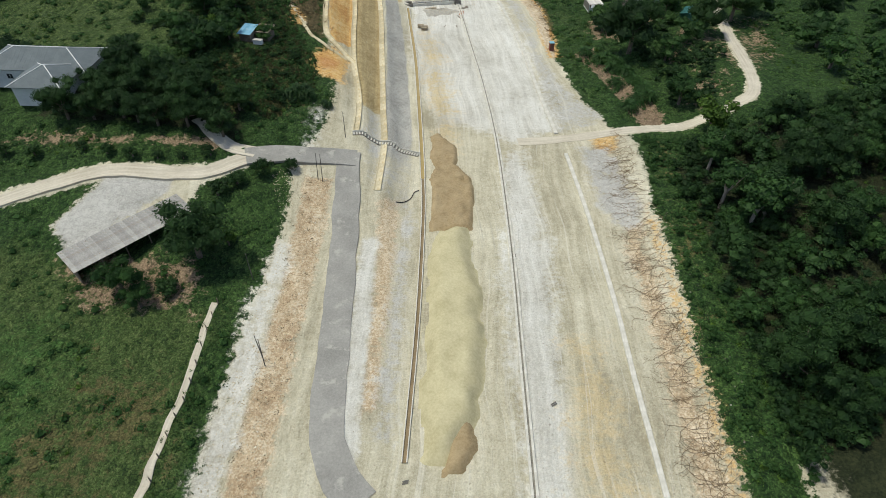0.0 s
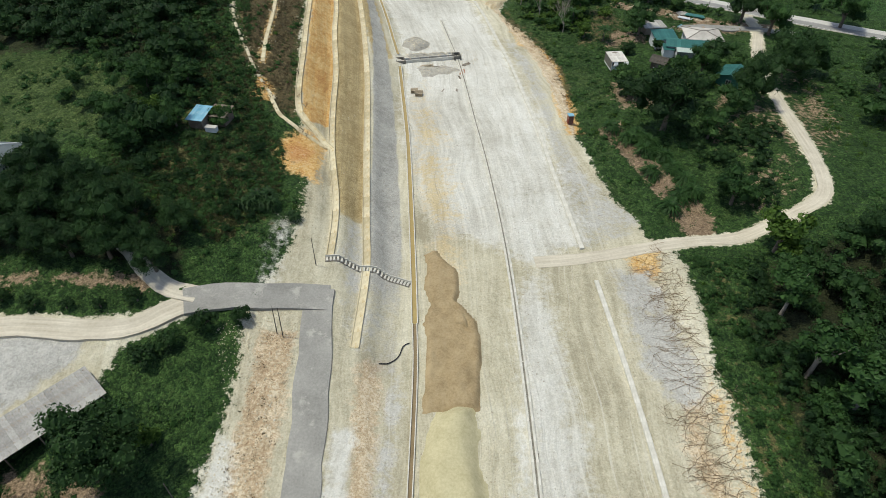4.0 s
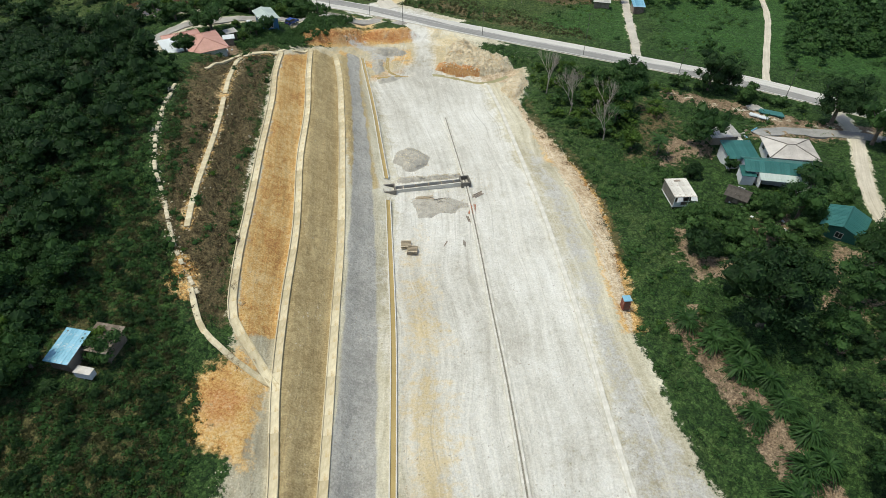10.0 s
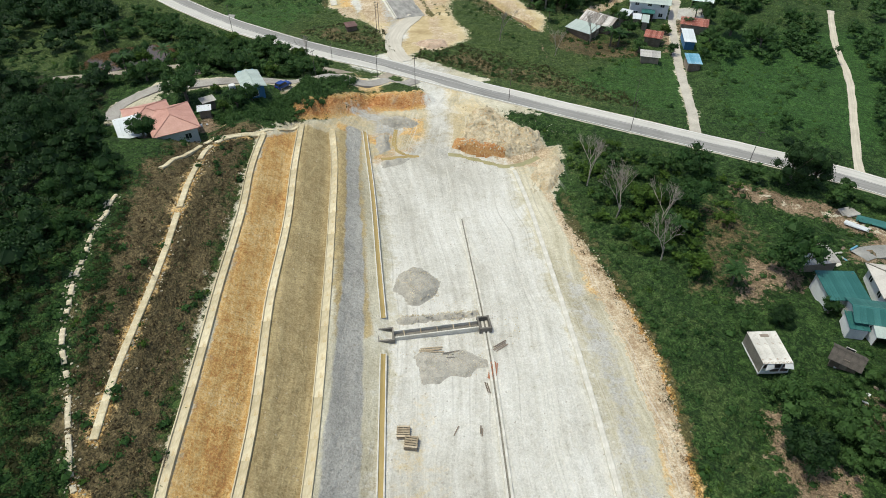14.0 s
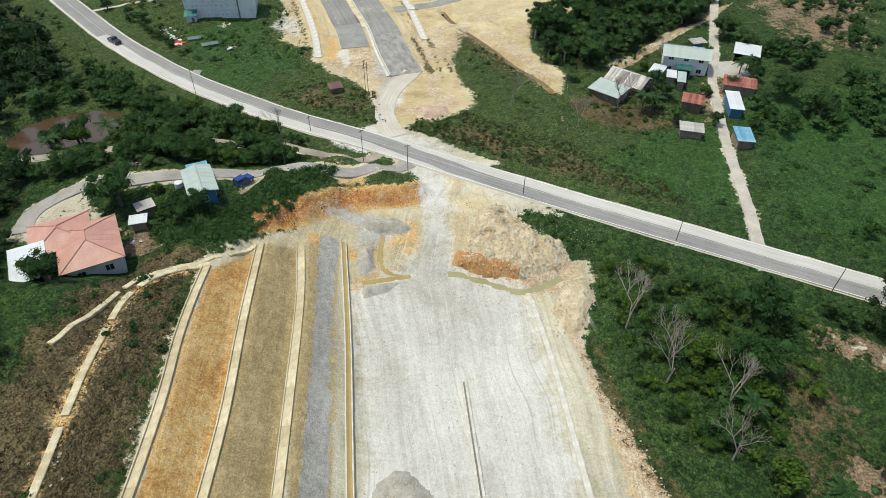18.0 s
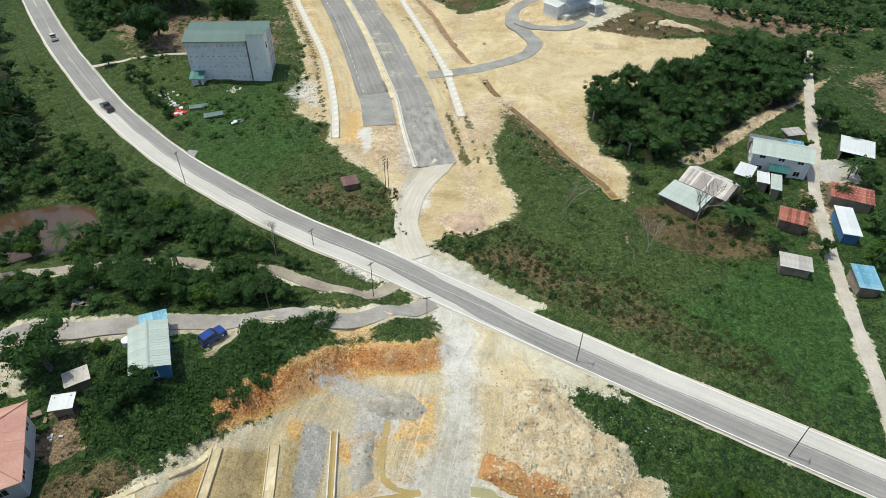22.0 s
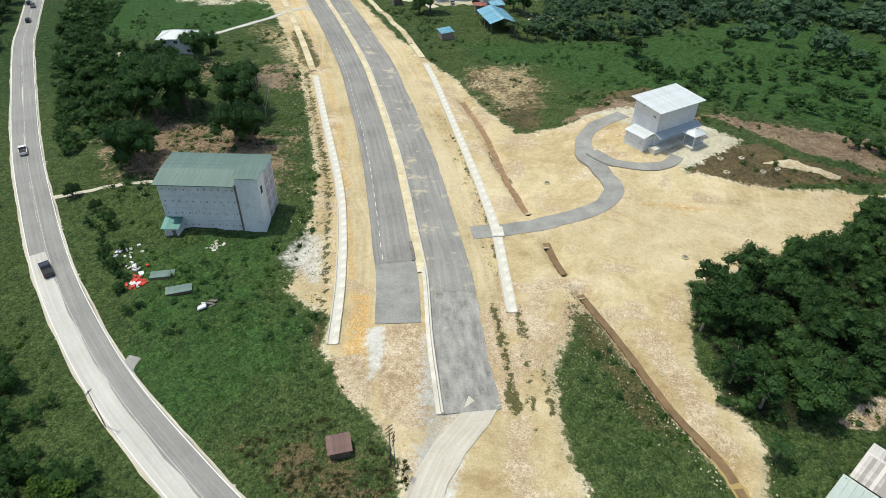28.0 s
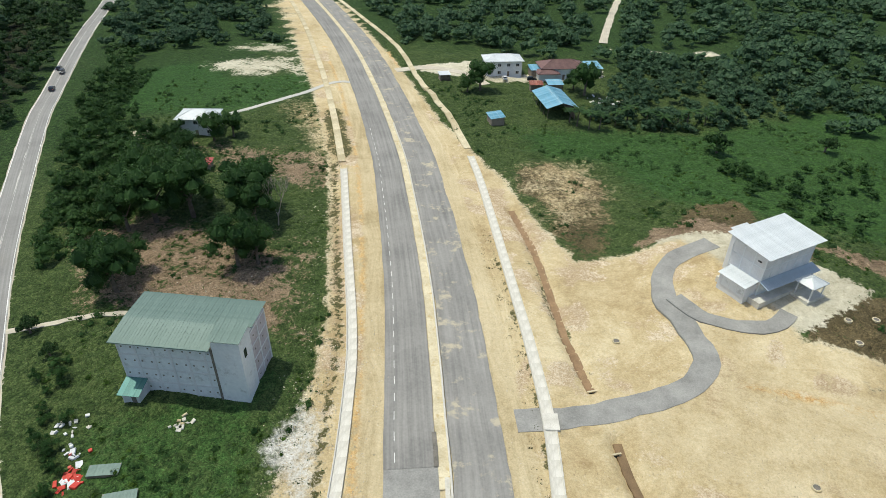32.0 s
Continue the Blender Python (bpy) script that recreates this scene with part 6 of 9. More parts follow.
shed("zinc_porch", 71.2, 192.0, -8, 3.4, 1.8, 1.9, 0.3, WALL_WHITE, ROOF_ZINC, "low porch under ribbed zinc sheets", "porch", over=0.2)
shed("white_store", 60.9, 196.6, -8, 2.6, 3.2, 2.5, 0.3, WALL_WHITE, ROOF_TEAL, "small white store room with a teal sheet roof", "store room", over=0.2)
hip_house("rear_house", 72.8, 205.2, -6, 9.0, 7.4, 2.8, 0.9, WALL_WHITE, STAINED_ROOF, "house under a low hipped roof of stained grey concrete", cap=CONCRETE_DARK)
gable_house("dark_hut", 57.0, 190.0, -35, 3.4, 2.6, 1.7, 0.9, WALL_WOOD, surf("blackened_thatch", (0.05, 0.045, 0.04), (0.12, 0.105, 0.09), 1.5, 0.95, bump=0.4, depth=0.05), "tumbledown hut under a blackened roof", "hut")


def sheet_stack(x, y, yaw, L, W, material, label, n=3):
    """A few metal sheets dropped on one another."""
    t = lay(tagged(new("metal_sheets"), label, "scrap", "scrap sheets"), x, y, yaw, 0.06)
    for k in range(n):
        o = 0.22 * k * (-1) ** k
        part("sheet", slab(bmesh.new(), [(-L / 2 + o, -W / 2 - o, 0.1 + 0.14 * k), (L / 2 + o, -W / 2 + o * 0.4, 0.08 + 0.14 * k), (L / 2 - o, W / 2 + o, 0.13 + 0.16 * k), (-L / 2, W / 2, 0.16 + 0.14 * k)], 0.04), material, t)


sheet_stack(74.6, 228.4, 10, 3.2, 2.2, ROOF_ZINC, "pile of grey zinc sheets on the bare yard")
sheet_stack(73.9, 223.6, -32, 4.2, 1.3, ROOF_WHITE, "white metal sheets lying on the bare yard", 2)
sheet_stack(77.0, 224.4, -28, 5.4, 1.6, ROOF_TEAL, "teal metal sheets lying beside the track")
shed("white_lean_to", 60.5, 212.0, 10, 6.0, 4.0, 2.5, 0.3, WALL_WOOD, ROOF_ZINC, "low lean-to with pale rusted sheets")
gable_house("teal_barn", 73.0, 180.4, 52, 6.6, 6.0, 2.8, 1.0, ROOF_TEAL, ROOF_TEAL, "small barn with teal metal walls and roof", "barn")
hip_house("pink_house", -60.65, 234.95, 123, 10.3, 7.7, 3.2, 1.7, WALL_WHITE, ROOF_PINK, "white bungalow under a salmon pink hipped metal roof", wings=[(4.6, 3.75, 7.3, 7.7, 3.15, 1.5)])
shed("carport", -65.2, 227.8, 34, 4.1, 7.5, 2.6, 0.2, WALL_WOOD, ROOF_WHITE, "carport under bright white sheets", "carport", open_front=True)
shed("hen_house", -57.9, 244.3, 20, 2.2, 1.6, 1.8, 0.2, WALL_WOOD, ROOF_WHITE, "tiny shed with a white sheet roof", wide=0.8)
shed("hen_house", -58.6, 248.3, 40, 2.4, 1.8, 1.8, 0.2, WALL_WOOD, ROOF_ZINC, "tiny shed with a torn zinc roof", wide=0.8)
gable_house("blue_walled_house", -49.6, 252.4, -60, 7.4, 4.0, 3.2, 0.5, WALL_BLUE, ROOF_MINT, "house with deep blue walls and a pale mint roof")
shed("blue_awning", -52.4, 258.0, 30, 3.0, 2.2, 2.3, 0.3, WALL_WOOD, ROOF_BLUE, "bright blue sheet awning beside the lane", "awning", open_front=True)
shed("brown_shed", -37.7, 307.9, 28, 2.9, 2.4, 1.5, 0.4, WALL_WOOD, ROOF_BROWN, "small shed with a brown metal roof in tall grass", over=0.3, wide=0.9)
gable_house("mint_house", 55.8, 333.9, -12, 11.8, 6.8, 5.2, 1.4, WALL_WHITE, ROOF_MINT, "two-storey white house under a pale mint roof", storeys=2, lift=-0.4)
shed("teal_porch", 54.6, 328.9, -12, 3.4, 2.0, 2.4, 0.3, WALL_WOOD, ROOF_TEAL, "teal sheet porch in front of the mint house", "porch", open_front=True)
shed("kitchen_shed", 54.6, 339.6, -12, 7.5, 3.0, 2.6, 0.3, WALL_WOOD, ROOF_GREY, "grey roofed kitchen shed behind the house")
shed("kitchen_shed", 60.6, 339.2, -12, 3.2, 3.4, 2.5, 0.3, WALL_WOOD, ROOF_BLUE, "blue patched roof shed behind the house", wide=0.8)
gable_house("zinc_house", 38.5, 321.0, -37, 9.6, 7.2, 2.3, 1.5, WALL_WOOD, surf("pale_roof_tiles", (0.34, 0.31, 0.29), (0.66, 0.63, 0.60), 1.2, 0.8, bump=0.3, depth=0.03, vary=0.5), "old house under pale weathered roof sheets", wide=0.5)
shed("mint_lean_to", 32.4, 315.6, -37, 8.0, 6.0, 1.8, 0.5, WALL_WOOD, ROOF_MINT, "low lean-to under pale green sheets below a bare tree", "shed")
shed("white_shed", 47.1, 327.4, -28, 2.9, 4.6, 2.4, 0.3, WALL_WOOD, ROOF_WHITE, "small shed with a flat white roof", group="village sheds")
shed("white_shed", 50.6, 325.6, -12, 1.9, 3.4, 2.4, 0.3, WALL_WOOD, ROOF_WHITE, "narrow shed with a flat white roof", group="village sheds")
shed("white_shed", 53.1, 324.4, -14, 1.5, 5.2, 2.4, 0.3, WALL_WOOD, ROOF_MINT, "narrow shed with a pale green roof", group="village sheds")
shed("rusty_shed", 53.2, 312.1, -18, 4.6, 3.8, 2.3, 0.5, WALL_WOOD, ROOF_RUST, "plank shed under rusty red sheets", group="village sheds", wide=0.8)
shed("rusty_shed", 67.6, 321.8, -16, 7.6, 4.4, 2.6, 0.6, WALL_WOOD, ROOF_RUST, "large plank shed under rusty red sheets", group="village sheds", wide=0.8)
shed("zinc_shed", 49.0, 296.6, -10, 4.8, 3.0, 2.3, 0.4, WALL_WOOD, ROOF_ZINC, "grey shed under patched zinc sheets", group="village sheds", wide=0.8)
shed("pale_shed", 63.6, 312.2, -7, 2.8, 8.6, 2.5, 0.3, WALL_BLUE, ROOF_WHITE, "shed with blue walls and a pale roof", group="village sheds")
shed("blue_shed", 60.3, 294.2, -4, 3.2, 5.4, 2.5, 0.3, WALL_WOOD, ROOF_BLUE, "shed under light blue sheets beside the lane", group="village sheds")
shed("carport", 74.8, 340.4, -20, 6.4, 7.0, 2.6, 0.3, WALL_WOOD, ROOF_WHITE, "open carport under a white roof", "carport", open_front=True)
shed("zinc_shed", 62.0, 345.5, 20, 4.0, 2.4, 2.2, 0.3, WALL_WOOD, ROOF_ZINC, "small shed under torn zinc sheets", group="village sheds", wide=0.7)
hip_house("two_storey_house", -77.5, 546.0, 24, 15, 9, 6.2, 1.8, WALL_WHITE, ROOF_WHITE, "two-storey white house under a pale hipped roof", storeys=2)
hip_house("maroon_house", -54.0, 553.0, 24, 18, 10, 4.6, 2.4, WALL_WHITE, ROOF_BROWN, "wide house under a maroon hipped roof", wings=[(-7, -5, 8, 6, 3.4, 1.2)])
gable_house("blue_barn", -49.6, 511.0, -63, 18.5, 10.2, 3.6, 1.6, WALL_WOOD, ROOF_BLUE, "open barn under light blue sheets", "barn", open_sides=True)
shed("blue_shed", -66.0, 491.0, -60, 6.0, 4.4, 2.6, 0.5, WALL_WOOD, ROOF_BLUE, "small shed under light blue sheets in a field")
shed("blue_shed", -53.0, 531.5, 24, 5.5, 5.0, 3.0, 0.5, WALL_WOOD, ROOF_BLUE, "shed under light blue sheets near the barn")
shed("blue_shed", -63.0, 549.0, 24, 6.5, 6.5, 3.0, 0.5, WALL_WOOD, ROOF_BLUE, "blue roofed shed between two houses")
shed("blue_shed", -42.0, 560.0, 24, 6.0, 9.0, 3.4, 0.6, WALL_WOOD, ROOF_BLUE, "blue roofed shed behind the maroon house")
shed("rusty_shed", -59.5, 528.0, 20, 4.5, 3.5, 2.6, 0.5, WALL_WOOD, ROOF_RUST, "rusty striped shed near the barn", wide=0.8)
hip_house("field_house", -154.0, 450.0, 20, 11.5, 8.4, 5.8, 1.8, WALL_WHITE, ROOF_WHITE, "two-storey house under a pale hipped roof among trees", storeys=2)
shed("red_shed", -137.0, 427.2, 20, 6.0, 3.0, 1.8, 0.4, WALL_WOOD, surf("red_sheet", (0.30, 0.04, 0.045), (0.45, 0.08, 0.08), 0.6, 0.6), "low shed under red sheets")
shed("road_stall", -97.5, 530.0, 30, 4.0, 4.0, 2.6, 0.3, WALL_WOOD, ROOF_WHITE, "small stall with a white roof", "stall")


# ---- site works ----
HEAPS = []


def mound(name, poly, high, material, label, category, edge=3.0, seed=1, lumps=0.25, grain=1.2, cell=0.55, sink=0.1):
    """A heap over a polygon: it climbs from its rim over the width edge, with lumps."""
    xs, ys = [p[0] for p in poly], [p[1] for p in poly]
    gx, gy = np.arange(min(xs) - 1, max(xs) + 1, cell), np.arange(min(ys) - 1, max(ys) + 1, cell)
    X, Y = np.meshgrid(gx, gy)
    wob = (vnoise(X, Y, 2.5, seed) - 0.5) * 0.5
    m = np.clip((inside(X, Y, poly, edge) - 0.5) * 2 + wob * (inside(X, Y, poly, edge) > 0.5), 0, 1)
    rise = np.sin(m * math.pi / 2) * high + (vnoise(X, Y, grain, seed + 1) - 0.5) * lumps * np.minimum(1, m * 2.5) + (vnoise(X, Y, grain * 3, seed + 2) - 0.5) * lumps * 1.5 * m
    Z = ground_z(X, Y) + rise - sink
    HEAPS.append((gx, gy, np.where(m > 0, Z, -99.0)))
    ny, nx = X.shape
    k = (np.arange(ny - 1)[:, None] * nx + np.arange(nx - 1)[None, :])
    inn = (m[:-1, :-1] + m[1:, :-1] + m[:-1, 1:] + m[1:, 1:]) > 0.0
    k = k[inn]
    q = np.column_stack([k, k + 1, k + nx + 1, k + nx])
    used = np.unique(q)
    back = np.zeros(nx * ny, int)
    back[used] = np.arange(len(used))
    return tagged(new(name, mesh_np(name, np.column_stack([X.ravel(), Y.ravel(), Z.ravel()])[used], back[q], material, smooth=True)), label, category)


mound("sand_bank", [(-2.6, 38), (-2.8, 54), (-2.3, 80), (-1.2, 84), (4.6, 84), (6.4, 70), (6.8, 56), (5.6, 45), (2, 38)], 1.9, SAND, "long bank of pale yellow sand beside the channel", "sand pile", 3.2, 3, 0.14, 1.6)
mound("damp_sand_bank", [(-2.6, 83), (-2.4, 95), (-2.9, 99), (-2.0, 103), (-3.2, 107), (-2.6, 111), (-3.4, 115), (-1, 116), (0, 113.6), (2.4, 111.5), (2.9, 106), (2.2, 103.6), (5.4, 100), (6.0, 95), (5.4, 83.5)], 0.8, SAND_DAMP, "flattened bank of damp brown sand", "sand pile", 0.7, 7, 0.42, 0.9, 0.4)
mound("sand_ridge", [(-1.6, 112), (0.5, 111.5), (2.0, 106), (1.2, 104), (-0.2, 108)], 1.1, SAND_DAMP, "small pushed-up ridge of damp sand", "sand pile", 0.9, 8, 0.4, 0.7, 0.4)
mound("sand_ridge", [(0.5, 103), (4, 101), (4.4, 97.5), (1.5, 98.5)], 1.15, SAND_DAMP, "small pushed-up ridge of damp sand", "sand pile", 0.9, 10, 0.4, 0.7, 0.4)
mound("sand_scoop", [(0.6, 36.5), (1.4, 44), (2.2, 46.5), (4.6, 44), (4.8, 40), (3, 37)], 1.2, SAND_DAMP, "scooped brown end of the sand bank", "sand pile", 1.2, 9, 0.3, 1.4)
mound("gravel_mound", [(-8.3 + (4.1 + 0.5 * math.sin(i * 2.3)) * math.cos(i * 0.3927), 202.4 + (4.3 + 0.5 * math.sin(i * 1.7)) * math.sin(i * 0.3927)) for i in range(16)], 1.3, GRAVEL, "low heap of grey and tan gravel", "gravel heap", 2.2, 11, 0.4, 0.9)
mound("gravel_spread", [(-7.8, 187.6), (-6, 188.8), (-3, 188.2), (0, 189.4), (2, 188.3), (4.6, 187.6), (4, 186), (2.2, 185.4), (1, 183.8), (-1.5, 184.2), (-3.4, 182.6), (-5.9, 182.2), (-6.2, 184.6)], 0.35, GRAVEL, "spread patch of grey crushed stone", "gravel heap", 0.8, 13, 0.2, 0.8)
mound("trench_spoil", [(-10.5, 193.3), (2.4, 196.2), (2.2, 197.6), (-10.6, 195)], 0.9, GRAVEL, "ridge of broken spoil behind the culvert trench", "spoil heap", 0.8, 15, 0.6, 0.8)
mound("rock_spoil", [(-3.0, 249.5), (-1.5, 256), (0, 263), (4.5, 264), (9, 258.5), (15.5, 254.6), (16.5, 251), (14.4, 248), (7.9, 245), (2, 246)], 2.1, ROCK, "heap of broken pale rock and orange soil", "spoil heap", 3.0, 17, 1.3, 1.1, 0.45)
mound("orange_spoil", [(-4.5, 247), (-4, 251), (1, 250), (6, 248.5), (9, 246.5), (7.5, 244.6), (1.7, 245.4)], 1.9, SCARP, "bank of orange clay in front of broken rock", "spoil heap", 1.4, 18, 0.8, 1.0, 0.4)
mound("rock_spoil", [(12.5, 238), (15, 243.5), (19, 247), (20, 241), (18, 234), (15.5, 231)], 1.0, ROCK, "low bank of pale broken rock", "spoil heap", 1.8, 19, 0.6, 1.2)
mound("rock_spoil", [(-23, 256), (-16, 259), (-12.6, 256), (-14, 254), (-20, 254)], 1.0, GRAVEL, "bank of grey rubble at the end of the channel", "spoil heap", 1.4, 21, 0.5, 1.0)
mound("rock_spoil", [(-21.7, 249.2), (-19, 250.5), (-18.5, 246), (-17.8, 244), (-19.9, 242.6), (-21.5, 245)], 0.8, GRAVEL, "low grey rubble fill between ditches", "spoil heap", 1.2, 23, 0.5, 1.0)
mound("pink_spoil", [(-18.5, 300), (-14, 302.5), (-9.4, 304), (-8, 299), (-12.7, 296.5)], 0.9, surf("pink_rubble", (0.40, 0.28, 0.20), (0.66, 0.50, 0.38), 0.7, 0.95, bump=0.7, depth=0.2, fine=6), "low heap of pinkish rubble", "spoil heap", 1.6, 25, 0.4, 1.0)
mound("rubble_bank", [(33, 407), (40, 410), (52, 407), (51, 405), (41, 406.5)], 0.7, ROCK, "ridge of pale rubble on the burnt ground", "spoil heap", 1.0, 27, 0.4, 1.0)
mound("rock_spoil", [(-19.6, 240.2), (-18.7, 236.7), (-14.3, 239), (-12.0, 242.1), (-15, 241.4)], 0.7, GRAVEL, "low bank of grey rubble below a ditch", "spoil heap", 1.2, 24, 0.6, 0.9)
strip("ditch_water", GULLY_1[:6], 1.2, surf("green_ditch_water", (0.27, 0.26, 0.14), (0.38, 0.35, 0.19), 0.3, 0.15, bump=0.02, depth=0.01), 0.12, "milky green water in a shallow ditch", "water", step_m=1.0, level=True, ragged=0.35)
strip("ditch_water", GULLY_3, 0.6, WATER_OCHRE, 0.08, "ochre water in a cross ditch", "water", step_m=1.0, level=True, ragged=0.3)
strip("ditch_water", GULLY_2, 0.6, WATER_OCHRE, 0.08, "ochre water in a narrow ditch", "water", step_m=1.0, level=True, ragged=0.3)
strip("ditch_water", [(14.6, 321), (15.9, 319.2), (17.4, 316.0), (18.2, 313.4)], 2.4, WATER_OCHRE, 0.55, "bright ochre water at the drain's mouth", "water", step_m=1.0, level=True)
strip("earth_drain", EARTH_DRAIN, 1.1, surf("wet_brown_earth", (0.20, 0.12, 0.06), (0.33, 0.21, 0.11), 0.4, 0.7, bump=0.2), 0.06, "brown earth drain beside the sandy flat", "drain", ragged=0.4, step_m=1.5)
WET_EARTH = surf("wet_ochre_earth", (0.12, 0.075, 0.035), (0.24, 0.155, 0.075), 0.4, 0.6, bump=0.2)
for l in (EARTH_DRAIN_2, EARTH_DRAIN_3):
    strip("earth_drain", l, 1.15, WET_EARTH, 0.6, "brown earth drain cut across the flat", "drain", step_m=1.5, level=True, ragged=0.15)


def pond(name, poly, material, z, label):
    bm = bmesh.new()
    c = smooth_line(poly + poly[:1], 1.5)
    bm.faces.new([bm.verts.new((x, y, z)) for x, y in c[:-1]])
    ob = part(name, bm, material)
    return tagged(ob, label, "pond", kind="structure")


pond("pond", POND, WATER_DARK, 0.25, "dark brown pond between shrubs")


def culvert():
    """An open cross drain in a trench with an inlet box at each end."""
    t = lay(tagged(new("cross_culvert"), "open concrete cross drain with an inlet box at each end", "culvert", kind="structure"), -4.3, 192.4, 13.0, 0.1)
    for y in (-0.75, 0.55):
        part("side_wall", boxed(-6.6, 6.6, y, y + 0.22, -0.6, 0.75, 0.02), CONCRETE, t)
    part("bed", boxed(-6.6, 6.6, -0.5, 0.5, -0.5, 0.12), CONCRETE_DARK, t)
    for x, w in ((-8.0, 1.3), (7.6, 1.0)):
        b = part("inlet_box", boxed(x - w, x + w, -1.3, -1.05, -0.6, 0.95), CONCRETE_DARK, t)
        for q in ((x - w, x + w, 1.05, 1.3), (x - w, x - w + 0.25, -1.05, 1.05), (x + w - 0.25, x + w, -1.05, 1.05)):
            part("box_wall", boxed(*q, -0.6, 0.95), CONCRETE_DARK, b)
        part("inlet_bed", boxed(x - w + 0.25, x + w - 0.25, -1.05, 1.05, -0.4, 0.1), CONCRETE_DARK, t, "dark water")
    for i in range(5):
        part("strut", boxed(-5.2 + i * 2.6, -5.05 + i * 2.6, -0.53, 0.55, 0.6, 0.72), TIMBER, t)
    return t


culvert()


def pallets(x, y, yaw, layers, label):
    t = lay(tagged(new("pallet_stack"), label, "pallets"), x, y, yaw, 0.05)
    for k in range(layers):
        for i in range(5):
            part("board", boxed(-0.9, 0.9, -0.8 + i * 0.36, -0.56 + i * 0.36, 0.12 + k * 0.22, 0.17 + k * 0.22), TIMBER, t)
        for px in (-0.8, 0, 0.75):
            part("bearer", boxed(px - 0.05, px + 0.05, -0.8, 0.95, k * 0.22, 0.12 + k * 0.22), TIMBER, t)
    return t


pallets(-7.6, 174.2, 4, 3, "stack of pale timber formwork pallets")
pallets(-6.4, 172.6, -3, 4, "tall stack of pale timber formwork boards")


def toilet(x, y):
    t = lay(tagged(new("portable_toilet"), "portable toilet with a blue roof and rusty red walls", "toilet"), x, y, 8, 0.02)
    part("cabin", boxed(-0.6, 0.6, -0.6, 0.6, 0.0, 2.15, 0.03), ROOF_RUST, t)
    part("door", boxed(-0.4, 0.4, -0.64, -0.601, 0.1, 1.95), ROOF_BROWN, t)
    part("roof", boxed(-0.68, 0.68, -0.68, 0.68, 2.15, 2.32, 0.05), ROOF_BLUE, t, "bright blue roof")


toilet(29.0, 160.6)


def planks(x, y, yaw, n, long, material, label, name="plank_pile"):
    t = lay(tagged(new(name), label, "timber"), x, y, yaw, 0.05)
    for i in range(n):
        o = part("plank", boxed(-long / 2, long / 2, -0.09, 0.09, 0, 0.07), material, t)
        o.location, o.rotation_euler = (random.uniform(-0.3, 0.3), (i - n / 2) * 0.26, 0.07 * (i % 2)), (0, 0, random.uniform(-0.12, 0.12))
    return t


planks(4.4, 185.6, 80, 5, 3.0, surf("red_oxide_steel", (0.30, 0.12, 0.06), (0.46, 0.20, 0.11), 1, 0.7), "bundle of rust red steel bars beside the kerb")
planks(-5.0, 188.8, 8, 4, 3.4, TIMBER, "loose timber planks beside the trench")
planks(-1.6, 188.0, 12, 6, 2.6, CONCRETE_DARK, "dark scrap formwork beside the trench")
planks(3.6, 182.4, 110, 2, 1.8, WALL_WOOD, "two dark boards on the pale ground")
planks(-0.6, 175.2, 70, 1, 1.6, WALL_WOOD, "short dark board on the pale ground")
planks(2.8, 175.4, 85, 2, 1.2, WALL_WOOD, "short dark board on the pale ground")
planks(5.6, 190.4, 40, 4, 2.4, WALL_WOOD, "loose dark boards beside the inlet box")
planks(-44.2, 256.0, 20, 5, 2.6, TIMBER, "scrap boards beside the parked car")
planks(15.7, 47.2, 30, 2, 0.9, CONCRETE_DARK, "two dark blocks on the pale earth")
planks(12.2, 76.7, 80, 3, 0.9, CONCRETE_DARK, "dark rubble on the kerb line")
planks(-4.2, 35.6, 10, 2, 0.8, CONCRETE_DARK, "dark blocks at the channel's end")


def step_rail():
    """A cast chute with pale steps between low walls that runs down the slope to the channel."""
    t = tagged(new("stepped_chute"), "pale stepped concrete chute down the slope to the channel", "chute")
    line = smooth_line([(-19.0, 109.1), (-16.3, 109.4), (-14.0, 109.2), (-11.7, 109.2), (-8.4, 108.4), (-5.2, 107.2)], 0.6)
    slat = mesh_of("step", boxed(-0.17, 0.15, -0.42, 0.42, -0.3, 0.24, 0.02), CONCRETE)
    side = mesh_of("step_edge", boxed(-0.31, 0.31, 0.42, 0.56, -0.3, 0.5), CONCRETE)
    bed = mesh_of("chute_bed", boxed(-0.31, 0.31, -0.5, 0.42, -0.3, 0.06), CONCRETE_DARK)
    for p, q in zip(line[:-1], line[1:]):
        d = math.atan2(q[1] - p[1], q[0] - p[0])
        share("step", slat, t, (p[0], p[1], float(ground_z(*p)) + 0.1), d)
        share("step_edge", side, t, (p[0], p[1], float(ground_z(*p)) + 0.1), d)
        share("chute_bed", bed, t, (p[0], p[1], float(ground_z(*p)) + 0.1), d)


step_rail()


def hose():
    t = tagged(new("black_hose"), "black rubber hose lying on the grey slope", "hose")
    c = smooth_line([(-9.2, 91), (-7.6, 91.4), (-6.4, 92.6), (-5.8, 94.6), (-4.9, 95.1)], 0.4)
    bm = bmesh.new()
    for p, q in zip(c[:-1], c[1:]):
        tube(bm, (*p, float(ground_z(*p)) + 0.12), (*q, float(ground_z(*q)) + 0.12), 0.09, 0.09, 6)
    part("pipe", bm, RUBBER, t)


hose()


